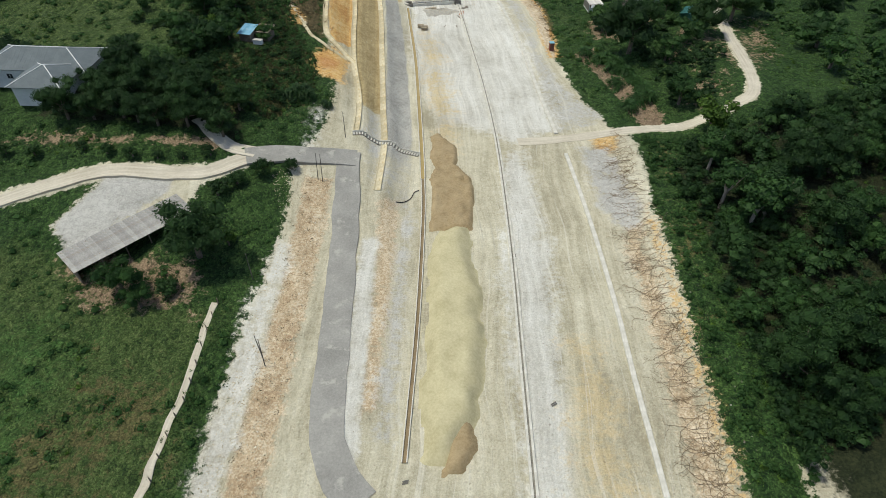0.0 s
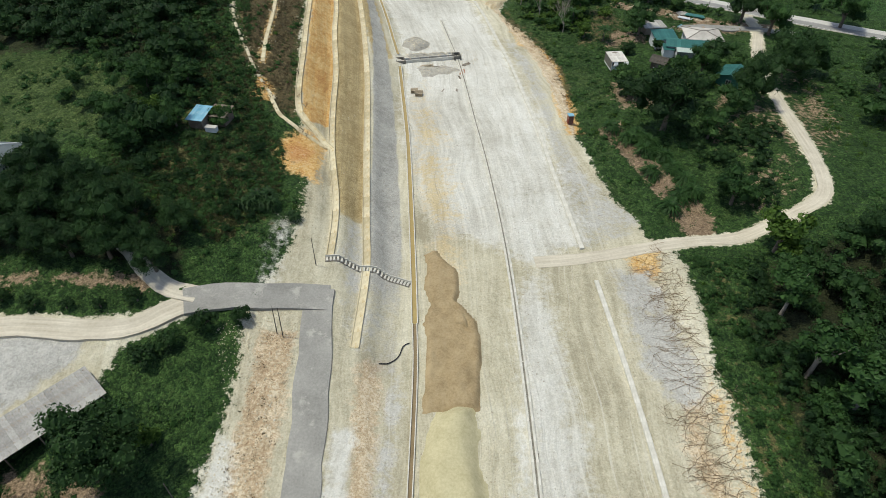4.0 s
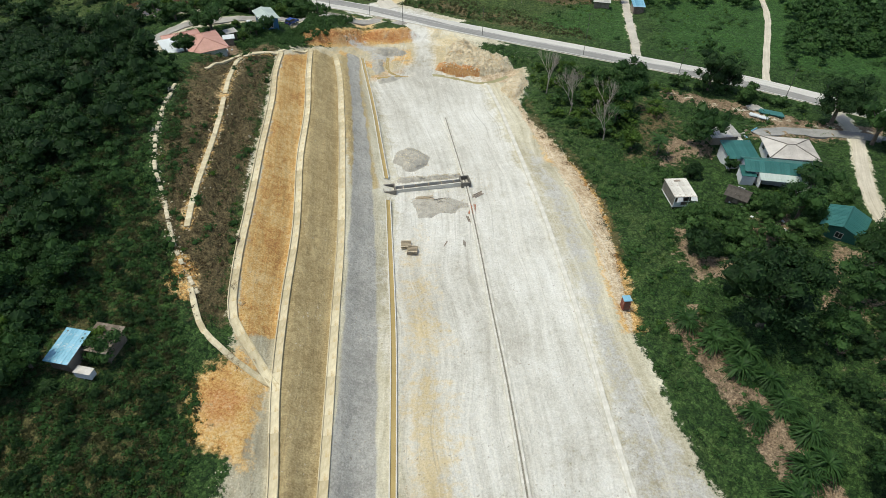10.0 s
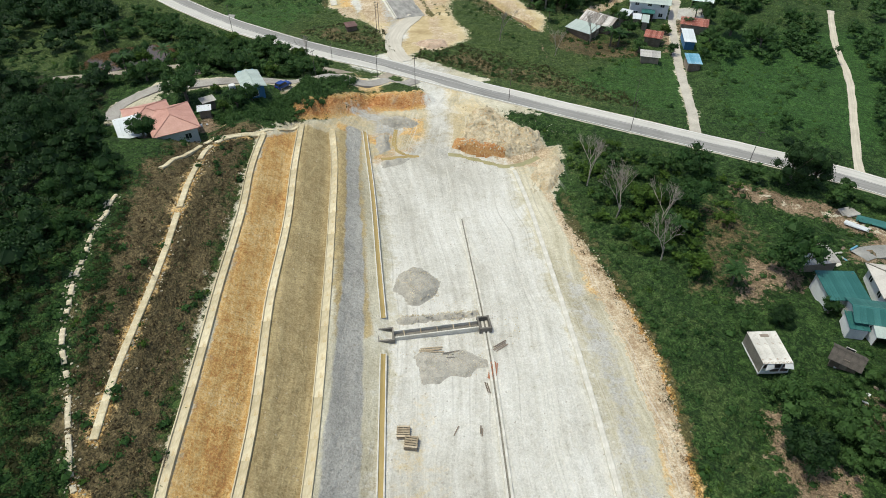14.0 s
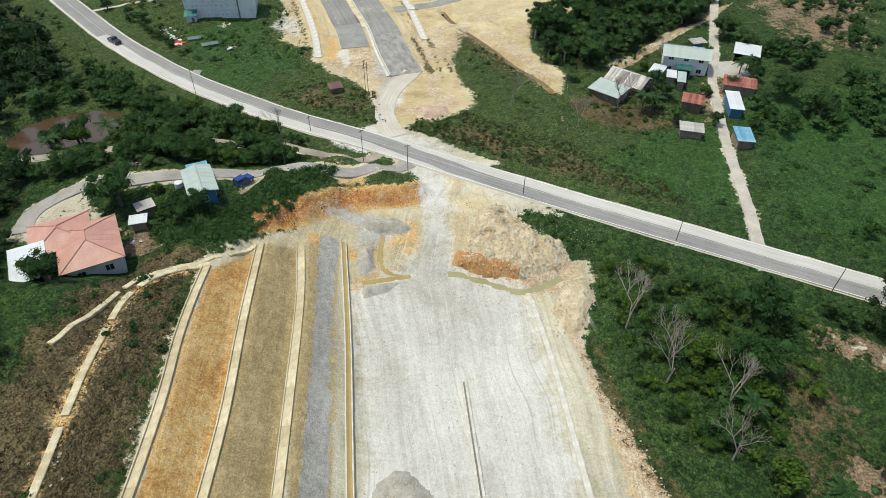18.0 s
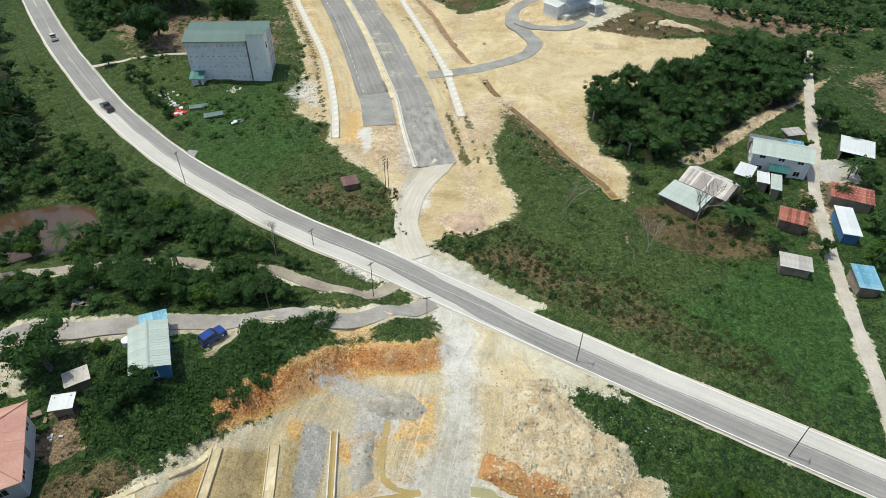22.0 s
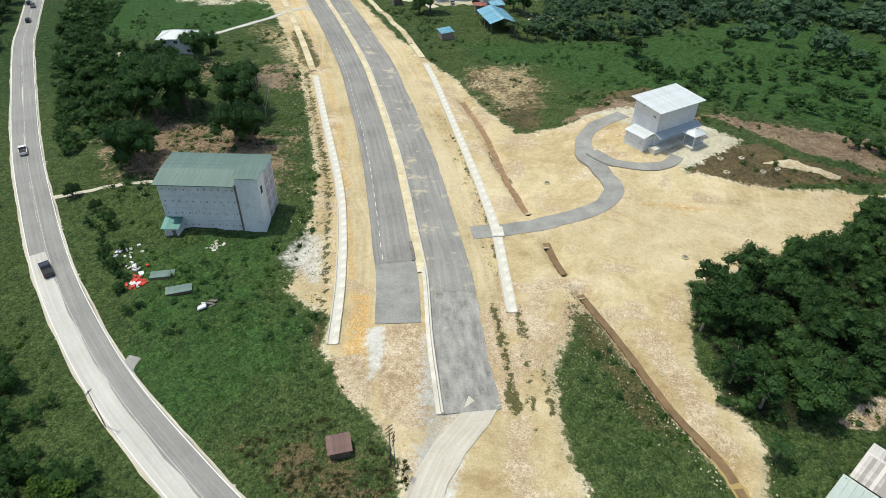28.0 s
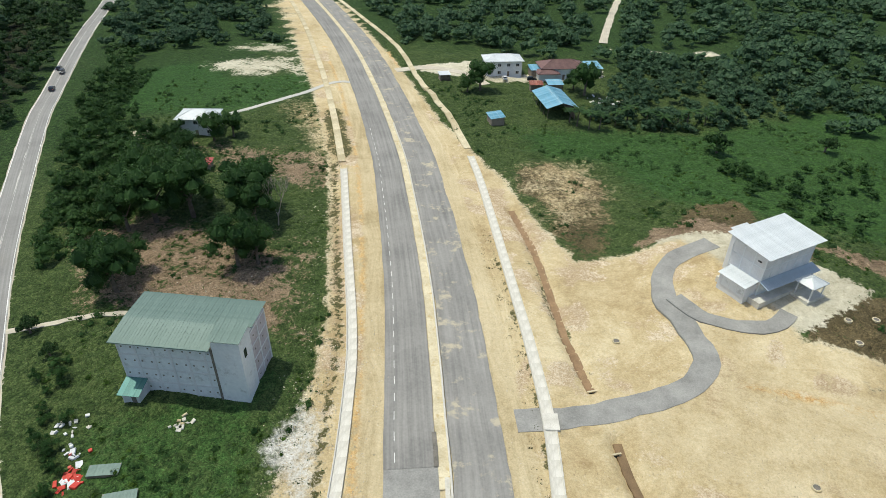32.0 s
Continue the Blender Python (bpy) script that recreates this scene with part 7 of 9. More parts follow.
def power_pole(x, y, high, label, arms=1, lean=0.0):
    t = lay(tagged(new("utility_pole"), label, "pole", "roadside poles"), x, y, random.uniform(0, 90), 0.0)
    part("mast", tube(bmesh.new(), (0, 0, -0.5), (lean * high, 0, high), 0.08, 0.05, 8), POLE, t)
    for k in range(arms):
        part("cross_arm", boxed(-0.6 + lean * high, 0.6 + lean * high, -0.05, 0.05, high - 0.4 - k * 0.8, high - 0.28 - k * 0.8), POLE, t)
    return t


for x, y in ((-72.4, 303.4), (8.7, 267.8), (36.6, 255.6), (39, 266.2), (60, 244), (-25.3, 276.4), (-109, 322), (-140, 349), (84, 233), (-39.6, 288.2), (-38.6, 265.6), (-14.6, 267.7)):
    power_pole(x, y, 8.0 if (x, y) != (-39.6, 288.2) else 4.0, "slim grey utility pole beside the road", 1)
power_pole(-29.9, 307.4, 9.0, "tall dark power pole with two cross arms", 3)
power_pole(-29.0, 306.4, 9.0, "tall dark power pole with two cross arms", 3)
for x, y in ((-26, 53.8), (-25.6, 52.8), (-24.2, 94), (-23.2, 93.4), (-20.6, 107.7), (-31.2, 69.4)):
    power_pole(x, y, 6.0, "thin leaning pole on the pale bank", 0, random.uniform(-0.08, 0.08))


def fence():
    t = tagged(new("wire_fence"), "low pale post fence along a worn strip", "fence")
    post = mesh_of("post", boxed(-0.06, 0.06, -0.06, 0.06, -0.3, 1.2), WALL_WOOD)
    for p in smooth_line([(-37, 18), (-36.2, 33), (-35.6, 48), (-35.7, 64.6)], 3.0):
        share("post", post, t, (p[0], p[1], float(ground_z(*p))))


fence()
strip("worn_path", [(-37.6, 18), (-36.8, 33), (-36.2, 48), (-36.2, 64.6)], 0.6, TRACK, 0.10, "narrow worn path along the fence", "path", ragged=0.35, step_m=1.0)
strip("worn_path", [(-128, 352.5), (-119.2, 359.5), (-111, 365.5), (-103, 368)], 0.9, TRACK, 0.10, "worn foot path to the tall building", "path", ragged=0.4, step_m=1.5)
part("slab", boxed(-1.3, 1.3, -1.7, 1.7, 0.0, 0.5, 0.04), CONCRETE, tagged(lay(new("drain_crossing"), -24.9, 366.6, 17, 0.0), "concrete slab bridge over the drain", "slab", kind="structure"))


def rubbish(x, y, n, reach, mats, label, big=0.9):
    t = lay(tagged(new("rubbish_heap"), label, "rubbish"), x, y, 0, 0.1)
    for i in range(n):
        a, b, c = random.uniform(0.2, big), random.uniform(0.2, big), random.uniform(0.08, 0.4)
        o = part("scrap", boxed(-a / 2, a / 2, -b / 2, b / 2, 0, c, 0.02), random.choice(mats), t)
        px, py = random.gauss(0, reach), random.gauss(0, reach)
        o.location = (px, py, float(ground_z(x + px, y + py)) - t.location.z + 0.02)
        o.rotation_euler = (random.uniform(-0.4, 0.4), random.uniform(-0.4, 0.4), random.uniform(0, 3))


rubbish(-95.0, 340.2, 14, 1.3, [WALL_WHITE, TRIM, CONCRETE], "scattered white rubbish in the grass")
rubbish(-91.5, 337.0, 14, 1.0, [WALL_WHITE, RED, TRIM], "heap of white and red scrap")
rubbish(-88.5, 333.2, 30, 1.1, [RED, RED, WALL_WHITE], "heap of red plastic scrap with white pieces", 1.4)
rubbish(-72.2, 331.0, 5, 0.7, [TRIM, WALL_WHITE, CONCRETE_DARK], "pale sheets of scrap in the grass", 1.6)
rubbish(-80.8, 347.4, 12, 1.0, [CONCRETE, CONCRETE_DUSTY], "low heap of broken concrete")
rubbish(-58.0, 240.2, 14, 1.6, [WALL_WHITE, WALL_WOOD, TIMBER], "household scrap in a yard")
rubbish(-32.0, 527.0, 24, 3.0, [WALL_WHITE, TRIM, CONCRETE], "white scrap beside the barn", 2.2)
rubbish(60.0, 184.0, 16, 2.5, [WALL_WHITE, WALL_WOOD], "scattered pale scrap below the trees")
rubbish(66.0, 215.0, 14, 2.0, [WALL_WOOD, ROOF_ZINC, ROOF_BLUE], "scrap sheets behind the house", 1.8)
rubbish(-67.5, 261.5, 14, 1.8, [ROOF_ZINC, WALL_WOOD], "scrap metal beside the lane", 1.4)
shed("fallen_roof", -84.8, 336.0, 25, 4.4, 1.8, 0.35, 0.1, WALL_WOOD, ROOF_SAGE, "flat sheet of pale green roofing in the grass", "scrap sheet", over=0.05)
shed("fallen_roof", -79.6, 333.2, 32, 4.6, 2.0, 0.35, 0.1, WALL_WOOD, ROOF_SAGE, "flat rack of pale green roofing in the grass", "scrap sheet", over=0.05)
for x, y in ((-16.7, 389.8), (23.6, 405.3), (24.5, 399.7), (29, 408), (33, 402), (13.4, 366.8), (37, 405.5)):
    o = lay(tagged(new("well_ring"), "round concrete shaft ring in bare earth", "shaft ring", "shaft rings"), x, y, 0, 0.0)
    bm = bmesh.new()
    bmesh.ops.create_cone(bm, cap_ends=True, segments=14, radius1=0.75, radius2=0.7, depth=0.5)
    part("ring", bm, CONCRETE_DUSTY, o)
    bm = bmesh.new()
    bmesh.ops.create_cone(bm, cap_ends=True, segments=14, radius1=0.5, radius2=0.5, depth=0.52)
    part("mouth", bm, CONCRETE_DARK, o, "dark earth inside the ring")
for x, y in ((-14.4, 364.2), (-6.3, 350.4), (-19.4, 376.2)):
    o = lay(tagged(new("pipe_mouth"), "dark concrete pipe mouth at the drain's head", "pipe"), x, y, 30, 0.1)
    part("headwall", boxed(-0.9, 0.9, -0.12, 0.12, -0.8, 0.5), CONCRETE_DUSTY, o)
    part("opening", boxed(-0.55, 0.55, -0.16, -0.122, -0.7, 0.25), RUBBER, o)
strip("asphalt_lip", [(-41.9, 358.6), (-40.6, 355.6), (-39.4, 352.6)], 0.4, CONCRETE_DARK, 0.3, "black broken lip of asphalt at the median", "asphalt edge", step_m=0.7, ragged=0.2, kind="")
o = lay(tagged(new("water_tank"), "white round water tank beside the house", "tank"), -55.4, 255.2, 0, 0.0)
part("tank", tube(bmesh.new(), (0, 0, 0), (0, 0, 0.9), 0.75, 0.72, 14), WALL_WHITE, o)
part("lid", tube(bmesh.new(), (0, 0, 0.9), (0, 0, 1.02), 0.74, 0.2, 14), WALL_WHITE, o)
o = lay(tagged(new("white_crate"), "white crate in front of the ruined hut", "crate"), -44.3, 137.0, -10, 0.1)
part("crate", boxed(-1.1, 1.1, -0.5, 0.5, 0, 1.0, 0.04), WALL_WHITE, o)
part("lid", boxed(-1.15, 1.15, -0.55, 0.55, 1.0, 1.08), ROOF_ZINC, o)


def vehicle(name, x, y, yaw, paint, label, pickup=False, category="car", lift=0.2):
    """A car or pickup: body, cabin with glass, lamps and four wheels."""
    t = lay(tagged(new(name), label, category), x, y, yaw, lift)
    L, W = (5.1, 1.8) if pickup else (3.9, 1.66)
    part("body", prism(bmesh.new(), [(-L / 2, 0.35), (L / 2, 0.35), (L / 2, 0.75), (L / 2 - 0.15, 0.88), (L / 2 - 1.1, 0.98), (-L / 2 + 0.1, 1.0), (-L / 2, 0.85)], -W / 2, W / 2), paint, t)
    a, b = (-0.6, 1.2) if pickup else (-L / 2 + 0.15, L / 2 - 1.15)
    part("glasshouse", prism(bmesh.new(), [(a, 0.98), (b, 0.98), (b - 0.5, 1.48), (a + 0.2, 1.5)], -W / 2 + 0.06, W / 2 - 0.06), GLASS, t, "dark windows")
    part("roof", boxed(a + 0.25, b - 0.55, -W / 2 + 0.1, W / 2 - 0.1, 1.48, 1.56, 0.03), paint, t)
    if pickup:
        part("cargo_bed", boxed(-L / 2 + 0.12, a - 0.1, -W / 2 + 0.12, W / 2 - 0.12, 0.9, 1.012), RUBBER, t)
    for s in (-1, 1):
        part("headlight", boxed(L / 2 - 0.1, L / 2 + 0.02, s * (W / 2 - 0.3) - 0.17, s * (W / 2 - 0.3) + 0.17, 0.62, 0.78), TRIM, t)
        part("tail_light", boxed(-L / 2 - 0.02, -L / 2 + 0.08, s * (W / 2 - 0.2) - 0.12, s * (W / 2 - 0.2) + 0.12, 0.65, 0.85), RED, t)
        for px in (-L / 2 + 0.75, L / 2 - 0.75):
            w = part("wheel", tube(bmesh.new(), (px, s * (W / 2 - 0.2), 0.32), (px, s * (W / 2 + 0.01), 0.32), 0.32, 0.32, 14), RUBBER, t)
            part("rim", tube(bmesh.new(), (px, s * (W / 2 + 0.01), 0.32), (px, s * (W / 2 + 0.03), 0.32), 0.19, 0.17, 10), TRIM, w)
    return t


vehicle("blue_car", -44.7, 258.8, 58, CAR_BLUE, "blue hatchback parked beside the lane", lift=0.1)
vehicle("white_pickup", -148.5, 371.0, 136, CAR_WHITE, "white pickup with a dark load bed on the road", True, "pickup")
vehicle("dark_pickup", -107.0, 331.6, 143, CAR_DARK, "dark pickup on the country road", True, "pickup")
vehicle("white_car", -74.0, 537.0, 114, CAR_WHITE, "white car parked before the pale house", lift=0.1)
vehicle("dark_car", -244.5, 481.0, -52, CAR_DARK, "dark car on the far country road")
vehicle("grey_car", -231.0, 463.5, 128, CAR_DARK, "grey car on the far country road")
vehicle("dark_car", -249.5, 484.5, 128, CAR_DARK, "dark van on the far country road")
vehicle("blue_car", -63.5, 540.2, 20, CAR_DARK, "dark car parked near the sheds", lift=0.1)


# ---- plants ----
def leaf_cloud(rng, blobs, leaves, size, flat=0.75):
    """Leaf quads spread over the shells of several blobs (x, y, z, r), and a lumpy core within each."""
    vs, qs, n = [], [], 0
    weight = np.array([b[3] ** 2 for b in blobs])
    weight = weight / weight.sum()
    for (bx, by, bz, br), w in zip(blobs, weight):
        m = max(6, int(leaves * w))
        d = rng.normal(size=(m, 3))
        d[:, 2] = np.abs(d[:, 2]) * 1.1 - 0.5
        d /= np.linalg.norm(d, axis=1)[:, None]
        c = np.array([bx, by, bz]) + d * br * rng.uniform(0.72, 1.12, (m, 1)) * [1, 1, flat]
        nrm = d + rng.normal(size=(m, 3)) * 0.55 + [0, 0, 0.35]
        nrm /= np.linalg.norm(nrm, axis=1)[:, None]
        a = np.cross(nrm, rng.normal(size=(m, 3)))
        a /= np.linalg.norm(a, axis=1)[:, None] + 1e-9
        b = np.cross(nrm, a)
        s = size * rng.uniform(0.6, 1.4, (m, 1))
        q = np.stack([c - a * s * 0.55, c - b * s * 0.32 + nrm * s * 0.1, c + a * s * 0.55, c + b * s * 0.32 + nrm * s * 0.1], axis=1)
        vs.append(q.reshape(-1, 3))
        qs.append(np.arange(m * 4).reshape(-1, 4) + n)
        n += m * 4
    return np.vstack(vs), np.vstack(qs)


def cores(rng, blobs, flat=0.75):
    """Low dark bodies inside the blobs of a crown."""
    vs, qs, n = [], [], 0
    for bx, by, bz, br in blobs:
        k, rows = 5, 2
        for r in range(rows + 1):
            ph = -1.2 + 2.5 * r / rows
            ring = np.array([[math.cos(6.2832 * i / k) * math.cos(ph), math.sin(6.2832 * i / k) * math.cos(ph), math.sin(ph) * flat] for i in range(k)])
            vs.append(np.array([bx, by, bz]) + ring * br * 0.78 * rng.uniform(0.8, 1.15, (k, 1)))
        for r in range(rows):
            for i in range(k):
                j = (i + 1) % k
                qs.append([n + r * k + i, n + r * k + j, n + (r + 1) * k + j, n + (r + 1) * k + i])
        n += k * (rows + 1)
    return np.vstack(vs), np.array(qs)


def join(*pieces):
    vs, qs, n = [], [], 0
    for v, q in pieces:
        vs.append(v)
        qs.append(q + n)
        n += len(v)
    return np.vstack(vs), np.vstack(qs)


def crown_blobs(rng, r, z, n, tall=0.8):
    out = [(0, 0, z, r * 0.62)]
    for i in range(n):
        a, e = rng.uniform(0, 6.28), rng.uniform(0.35, 0.9)
        out.append((math.cos(a) * r * e, math.sin(a) * r * e, z + rng.uniform(-0.7, 0.5) * r * tall, r * rng.uniform(0.26, 0.46)))
    return out


def tree_kind(seed, r, h, blobs, leaves, leaf, mat, tall=0.8, flat=0.8, bark=None):
    """Meshes of a trunk with limbs and of its crown; the crown's middle is at the height h."""
    rng = np.random.default_rng(seed)
    bl = crown_blobs(rng, r, h, blobs, tall)
    v, q = join(leaf_cloud(rng, bl, leaves, leaf, flat), cores(rng, bl, flat))
    crown = mesh_np("crown", v, q, mat)
    bm = bmesh.new()
    w = 0.05 * r + 0.08
    tube(bm, (0, 0, -0.6), (0.1 * r * rng.normal() * 0.3, 0, h * 0.55), w * 1.5, w, 7)
    for bx, by, bz, br in bl[1:7]:
        tube(bm, (0, 0, h * rng.uniform(0.35, 0.55)), (bx * 0.8, by * 0.8, bz - br * 0.2), w * 0.7, w * 0.2, 5)
    me = bpy.data.meshes.new("trunk")
    bm.to_mesh(me)
    bm.free()
    me.materials.append(bark or BARK)
    return me, crown


def plant(name, kind, x, y, scale=1.0, label="", category="tree", group="", lift=0.0):
    trunk, crown = kind
    t = new(name)
    t.empty_display_size = 0.1
    t.location, t.rotation_euler = (x, y, float(ground_z(x, y)) + lift), (0, 0, random.uniform(0, 6.28))
    t.scale = (scale, scale, scale * random.uniform(0.92, 1.1))
    share("trunk", trunk, t)
    share("crown", crown, t)
    return tagged(t, label, category, group)


def top_z(x, y):
    """Height of the ground or of a heap on it."""
    z = np.array(ground_z(x, y), float)
    for gx, gy, Z in HEAPS:
        on = (x > gx[0]) & (x < gx[-1]) & (y > gy[0]) & (y < gy[-1])
        if on.any():
            i, j = np.rint((x[on] - gx[0]) / (gx[1] - gx[0])).astype(int), np.rint((y[on] - gy[0]) / (gy[1] - gy[0])).astype(int)
            z[on] = np.maximum(z[on], Z[np.minimum(j, len(gy) - 1), np.minimum(i, len(gx) - 1)])
    return z


def scatter(name, templates, xy, scales, mats, label, category="vegetation", sink=0.0):
    """Many small plants as one body: each place takes a template, turned and scaled."""
    rng = np.random.default_rng(len(xy))
    vs, qs, n = [], [], 0
    z = top_z(xy[:, 0], xy[:, 1]) - sink
    pick, turn = rng.integers(0, len(templates), len(xy)), rng.uniform(0, 6.28, len(xy))
    for k, (tv, tq) in enumerate(templates):
        m = np.where(pick == k)[0]
        if not len(m):
            continue
        c, s, f = np.cos(turn[m])[:, None], np.sin(turn[m])[:, None], scales[m][:, None]
        X = (tv[:, 0] * c - tv[:, 1] * s) * f + xy[m, 0][:, None]
        Y = (tv[:, 0] * s + tv[:, 1] * c) * f + xy[m, 1][:, None]
        Z = tv[:, 2] * f * rng.uniform(0.8, 1.25, (len(m), 1)) + z[m][:, None]
        vs.append(np.stack([X, Y, Z], axis=2).reshape(-1, 3))
        qs.append((tq[None] + (np.arange(len(m)) * len(tv))[:, None, None]).reshape(-1, 4) + n)
        n += len(m) * len(tv)
    return tagged(new(name, mesh_np(name, np.vstack(vs), np.vstack(qs), mats)), label, category, kind="stuff")


def spread(poly, count, seed, gap=0.0, wild=0.6, keep=None):
    """Places inside a polygon, kept off the roads and each other."""
    rng = np.random.default_rng(seed)
    xs, ys = [p[0] for p in poly], [p[1] for p in poly]
    p = np.column_stack([rng.uniform(min(xs), max(xs), count * 4), rng.uniform(min(ys), max(ys), count * 4)])
    p = p[(inside(p[:, 0], p[:, 1], poly, 0.01) > 0.5) & (wild_at(p[:, 0], p[:, 1]) > wild)]
    for hx, hy, hr in CLEAR:
        p = p[np.hypot(p[:, 0] - hx, p[:, 1] - hy) > hr]
    if keep is not None:
        p = p[keep(p)]
    if gap:
        good = []
        for q in p:
            if all((q[0] - g[0]) ** 2 + (q[1] - g[1]) ** 2 > gap * gap for g in good):
                good.append(q)
            if len(good) >= count:
                break
        p = np.array(good)
    return p[:count]


# houses, yards and open ground where nothing tall grows: x, y, radius
CLEAR = [(-85, 119, 14), (-53, 78, 9), (-60, 84, 10), (-46, 140, 5), (46, 190.5, 5), (62, 203, 7), (71, 203, 9), (79, 206, 5), (74, 216, 4), (80, 217, 4), (47.5, 203.5, 2), (73, 180, 5), (-61, 235, 9), (-65, 228, 5), (-49.6, 252.4, 5.5), (-45, 258, 5), (-83, 357, 15), (9.6, 414, 15), (-37.7, 308, 4),
         (55, 333, 10), (38.5, 321, 7), (32.4, 315.6, 5), (49, 325, 6), (68, 334, 7), (53, 311, 5), (49, 296, 5), (67, 321, 7), (63, 309, 5), (60, 293, 5), (75, 341, 6), (-78, 549, 14), (-54, 558, 16), (-50, 511, 12), (-66, 492, 6), (-151, 446, 8), (-93, 281, 14), (29, 160, 3), (57, 30, 12), (-33, 259, 2)]

rng0 = np.random.default_rng(5)
bush_forms = [join(leaf_cloud(rng0, [(0, 0, 0.35, 0.8), (0.5, 0.2, 0.25, 0.55), (-0.4, 0.35, 0.3, 0.5)], 38, 0.30), cores(rng0, [(0, 0, 0.25, 0.7)])) for _ in range(5)]
low_forms = [leaf_cloud(rng0, [(0, 0, 0.1, 0.8)], 11, 0.40, 0.5) for _ in range(6)]
wood_forms = []
for s in range(6):
    bl = crown_blobs(rng0, 3.4, 4.4, 6)
    wood_forms.append(join(leaf_cloud(rng0, bl, 360, 0.44), cores(rng0, bl)))

distant_forms = []
for s in range(5):
    bl = crown_blobs(rng0, 3.4, 4.4, 5)
    distant_forms.append(join(leaf_cloud(rng0, bl, 190, 0.6), cores(rng0, bl)))


def stone_form(rng):
    v, q = cores(rng, [(0, 0, 0, 1.2)], 0.7)
    return v * rng.uniform(0.7, 1.2, 3), q


stone_forms = [stone_form(rng0) for _ in range(5)]
far_forms = []
for s in range(5):
    bl = crown_blobs(rng0, 4.4, 4.6, 8, 0.9)
    far_forms.append(join(leaf_cloud(rng0, bl, 120, 0.95), cores(rng0, bl)))

BIG = tree_kind(11, 4.6, 6.5, 22, 5200, 0.31, LEAF_DARK, 1.0, 0.9)
BIG_2 = tree_kind(12, 4.2, 6.8, 22, 4600, 0.31, LEAF_DARK, 1.3, 0.95)
BROAD = tree_kind(13, 3.6, 4.4, 18, 2000, 0.32, LEAF)
BROAD_2 = tree_kind(14, 3.2, 4.2, 17, 1800, 0.31, LEAF)
ROUND = tree_kind(15, 1.6, 1.9, 9, 520, 0.36, LEAF_DARK, 0.7)
ROUND_BIG = tree_kind(21, 3.1, 2.6, 16, 2200, 0.3, LEAF_DARK, 0.7)
FRESH = tree_kind(16, 2.6, 3.0, 11, 800, 0.5, LEAF_BRIGHT)
THIN = tree_kind(17, 2.9, 6.6, 11, 620, 0.48, LEAF, 1.0, bark=BARK_PALE)

TALL = tree_kind(22, 4.4, 6.6, 24, 2700, 0.36, LEAF, 1.2, 0.95)
WOOD_1 = tree_kind(18, 3.8, 4.6, 19, 2000, 0.33, LEAF_WOOD)
WOOD_2 = tree_kind(19, 3.3, 4.4, 17, 1800, 0.32, LEAF_WOOD, 0.95)

dark_label, broad_label = "tall dark green tree with a dense crown", "broad green tree with a rounded leafy crown"


def palm_kind(seed, high, fronds, long, leaf, droop=0.9):
    """A slim stem and arching fronds with leaflets on both sides."""
    rng = np.random.default_rng(seed)
    vs, qs, n = [], [], 0
    for i in range(fronds):
        a = 6.2832 * i / fronds + rng.uniform(-0.3, 0.3)
        up = rng.uniform(0.25, 1.1)
        L = long * rng.uniform(0.8, 1.1)
        spine = []
        for k in range(6):
            s = k / 5
            spine.append(np.array([math.cos(a) * L * s * math.cos(up * (1 - s)), math.sin(a) * L * s * math.cos(up * (1 - s)), high + L * (math.sin(up) * s - droop * s * s * 0.6)]))
        side = np.array([-math.sin(a), math.cos(a), 0])
        for k in range(5):
            p, q = spine[k], spine[k + 1]
            w0, w1 = 0.16 * L * math.sin(math.pi * (0.15 + 0.17 * k)), 0.16 * L * math.sin(math.pi * (0.15 + 0.17 * (k + 1)))
            for s in (-1, 1):
                for h in range(2):
                    u, v = p + (q - p) * h / 2, p + (q - p) * (h / 2 + 0.4)
                    vs.append(np.array([u, v, v + s * side * w1 + (q - p) * 0.3 - [0, 0, 0.25 * w1], u + s * side * w0 + (q - p) * 0.3 - [0, 0, 0.25 * w0]]))
                    qs.append(np.arange(4) + n)
                    n += 4
    crown = mesh_np("crown", np.vstack(vs), np.array(qs), leaf)
    bm = bmesh.new()
    tube(bm, (0, 0, -0.4), (0.05 * high, 0, high), 0.2, 0.13, 7)
    return mesh_of("trunk", bm, BARK), crown


def strap_kind(seed, crowns, leaves, long, leaf):
    """Rosettes of long arching strap leaves on short stems."""
    rng = np.random.default_rng(seed)
    vs, qs, n = [], [], 0
    bm = bmesh.new()
    for _ in range(crowns):
        cx, cy, cz = rng.normal() * 0.5 * (crowns > 1), rng.normal() * 0.5 * (crowns > 1), rng.uniform(0.6, 1.5)
        tube(bm, (cx * 0.4, cy * 0.4, -0.4), (cx, cy, cz), 0.12, 0.09, 6)
        for i in range(leaves):
            a, up, L = rng.uniform(0, 6.2832), rng.uniform(0.15, 1.35), long * rng.uniform(0.7, 1.15)
            side = np.array([-math.sin(a), math.cos(a), 0])
            row = []
            for k in range(5):
                q = k / 4
                out = L * q * (math.cos(up) * 0.55 + 0.45)
                row.append((np.array([cx + math.cos(a) * out, cy + math.sin(a) * out, cz + L * (math.sin(up) * q - 0.75 * q * q)]), 0.13 * (1.05 - q) ** 0.6))
            for k in range(4):
                (p, w0), (q, w1) = row[k], row[k + 1]
                vs.append(np.array([p - side * w0, p + side * w0, q + side * w1, q - side * w1]))
                qs.append(np.arange(4) + n)
                n += 4
    return mesh_of("trunk", bm, BARK), mesh_np("crown", np.vstack(vs), np.array(qs), leaf)


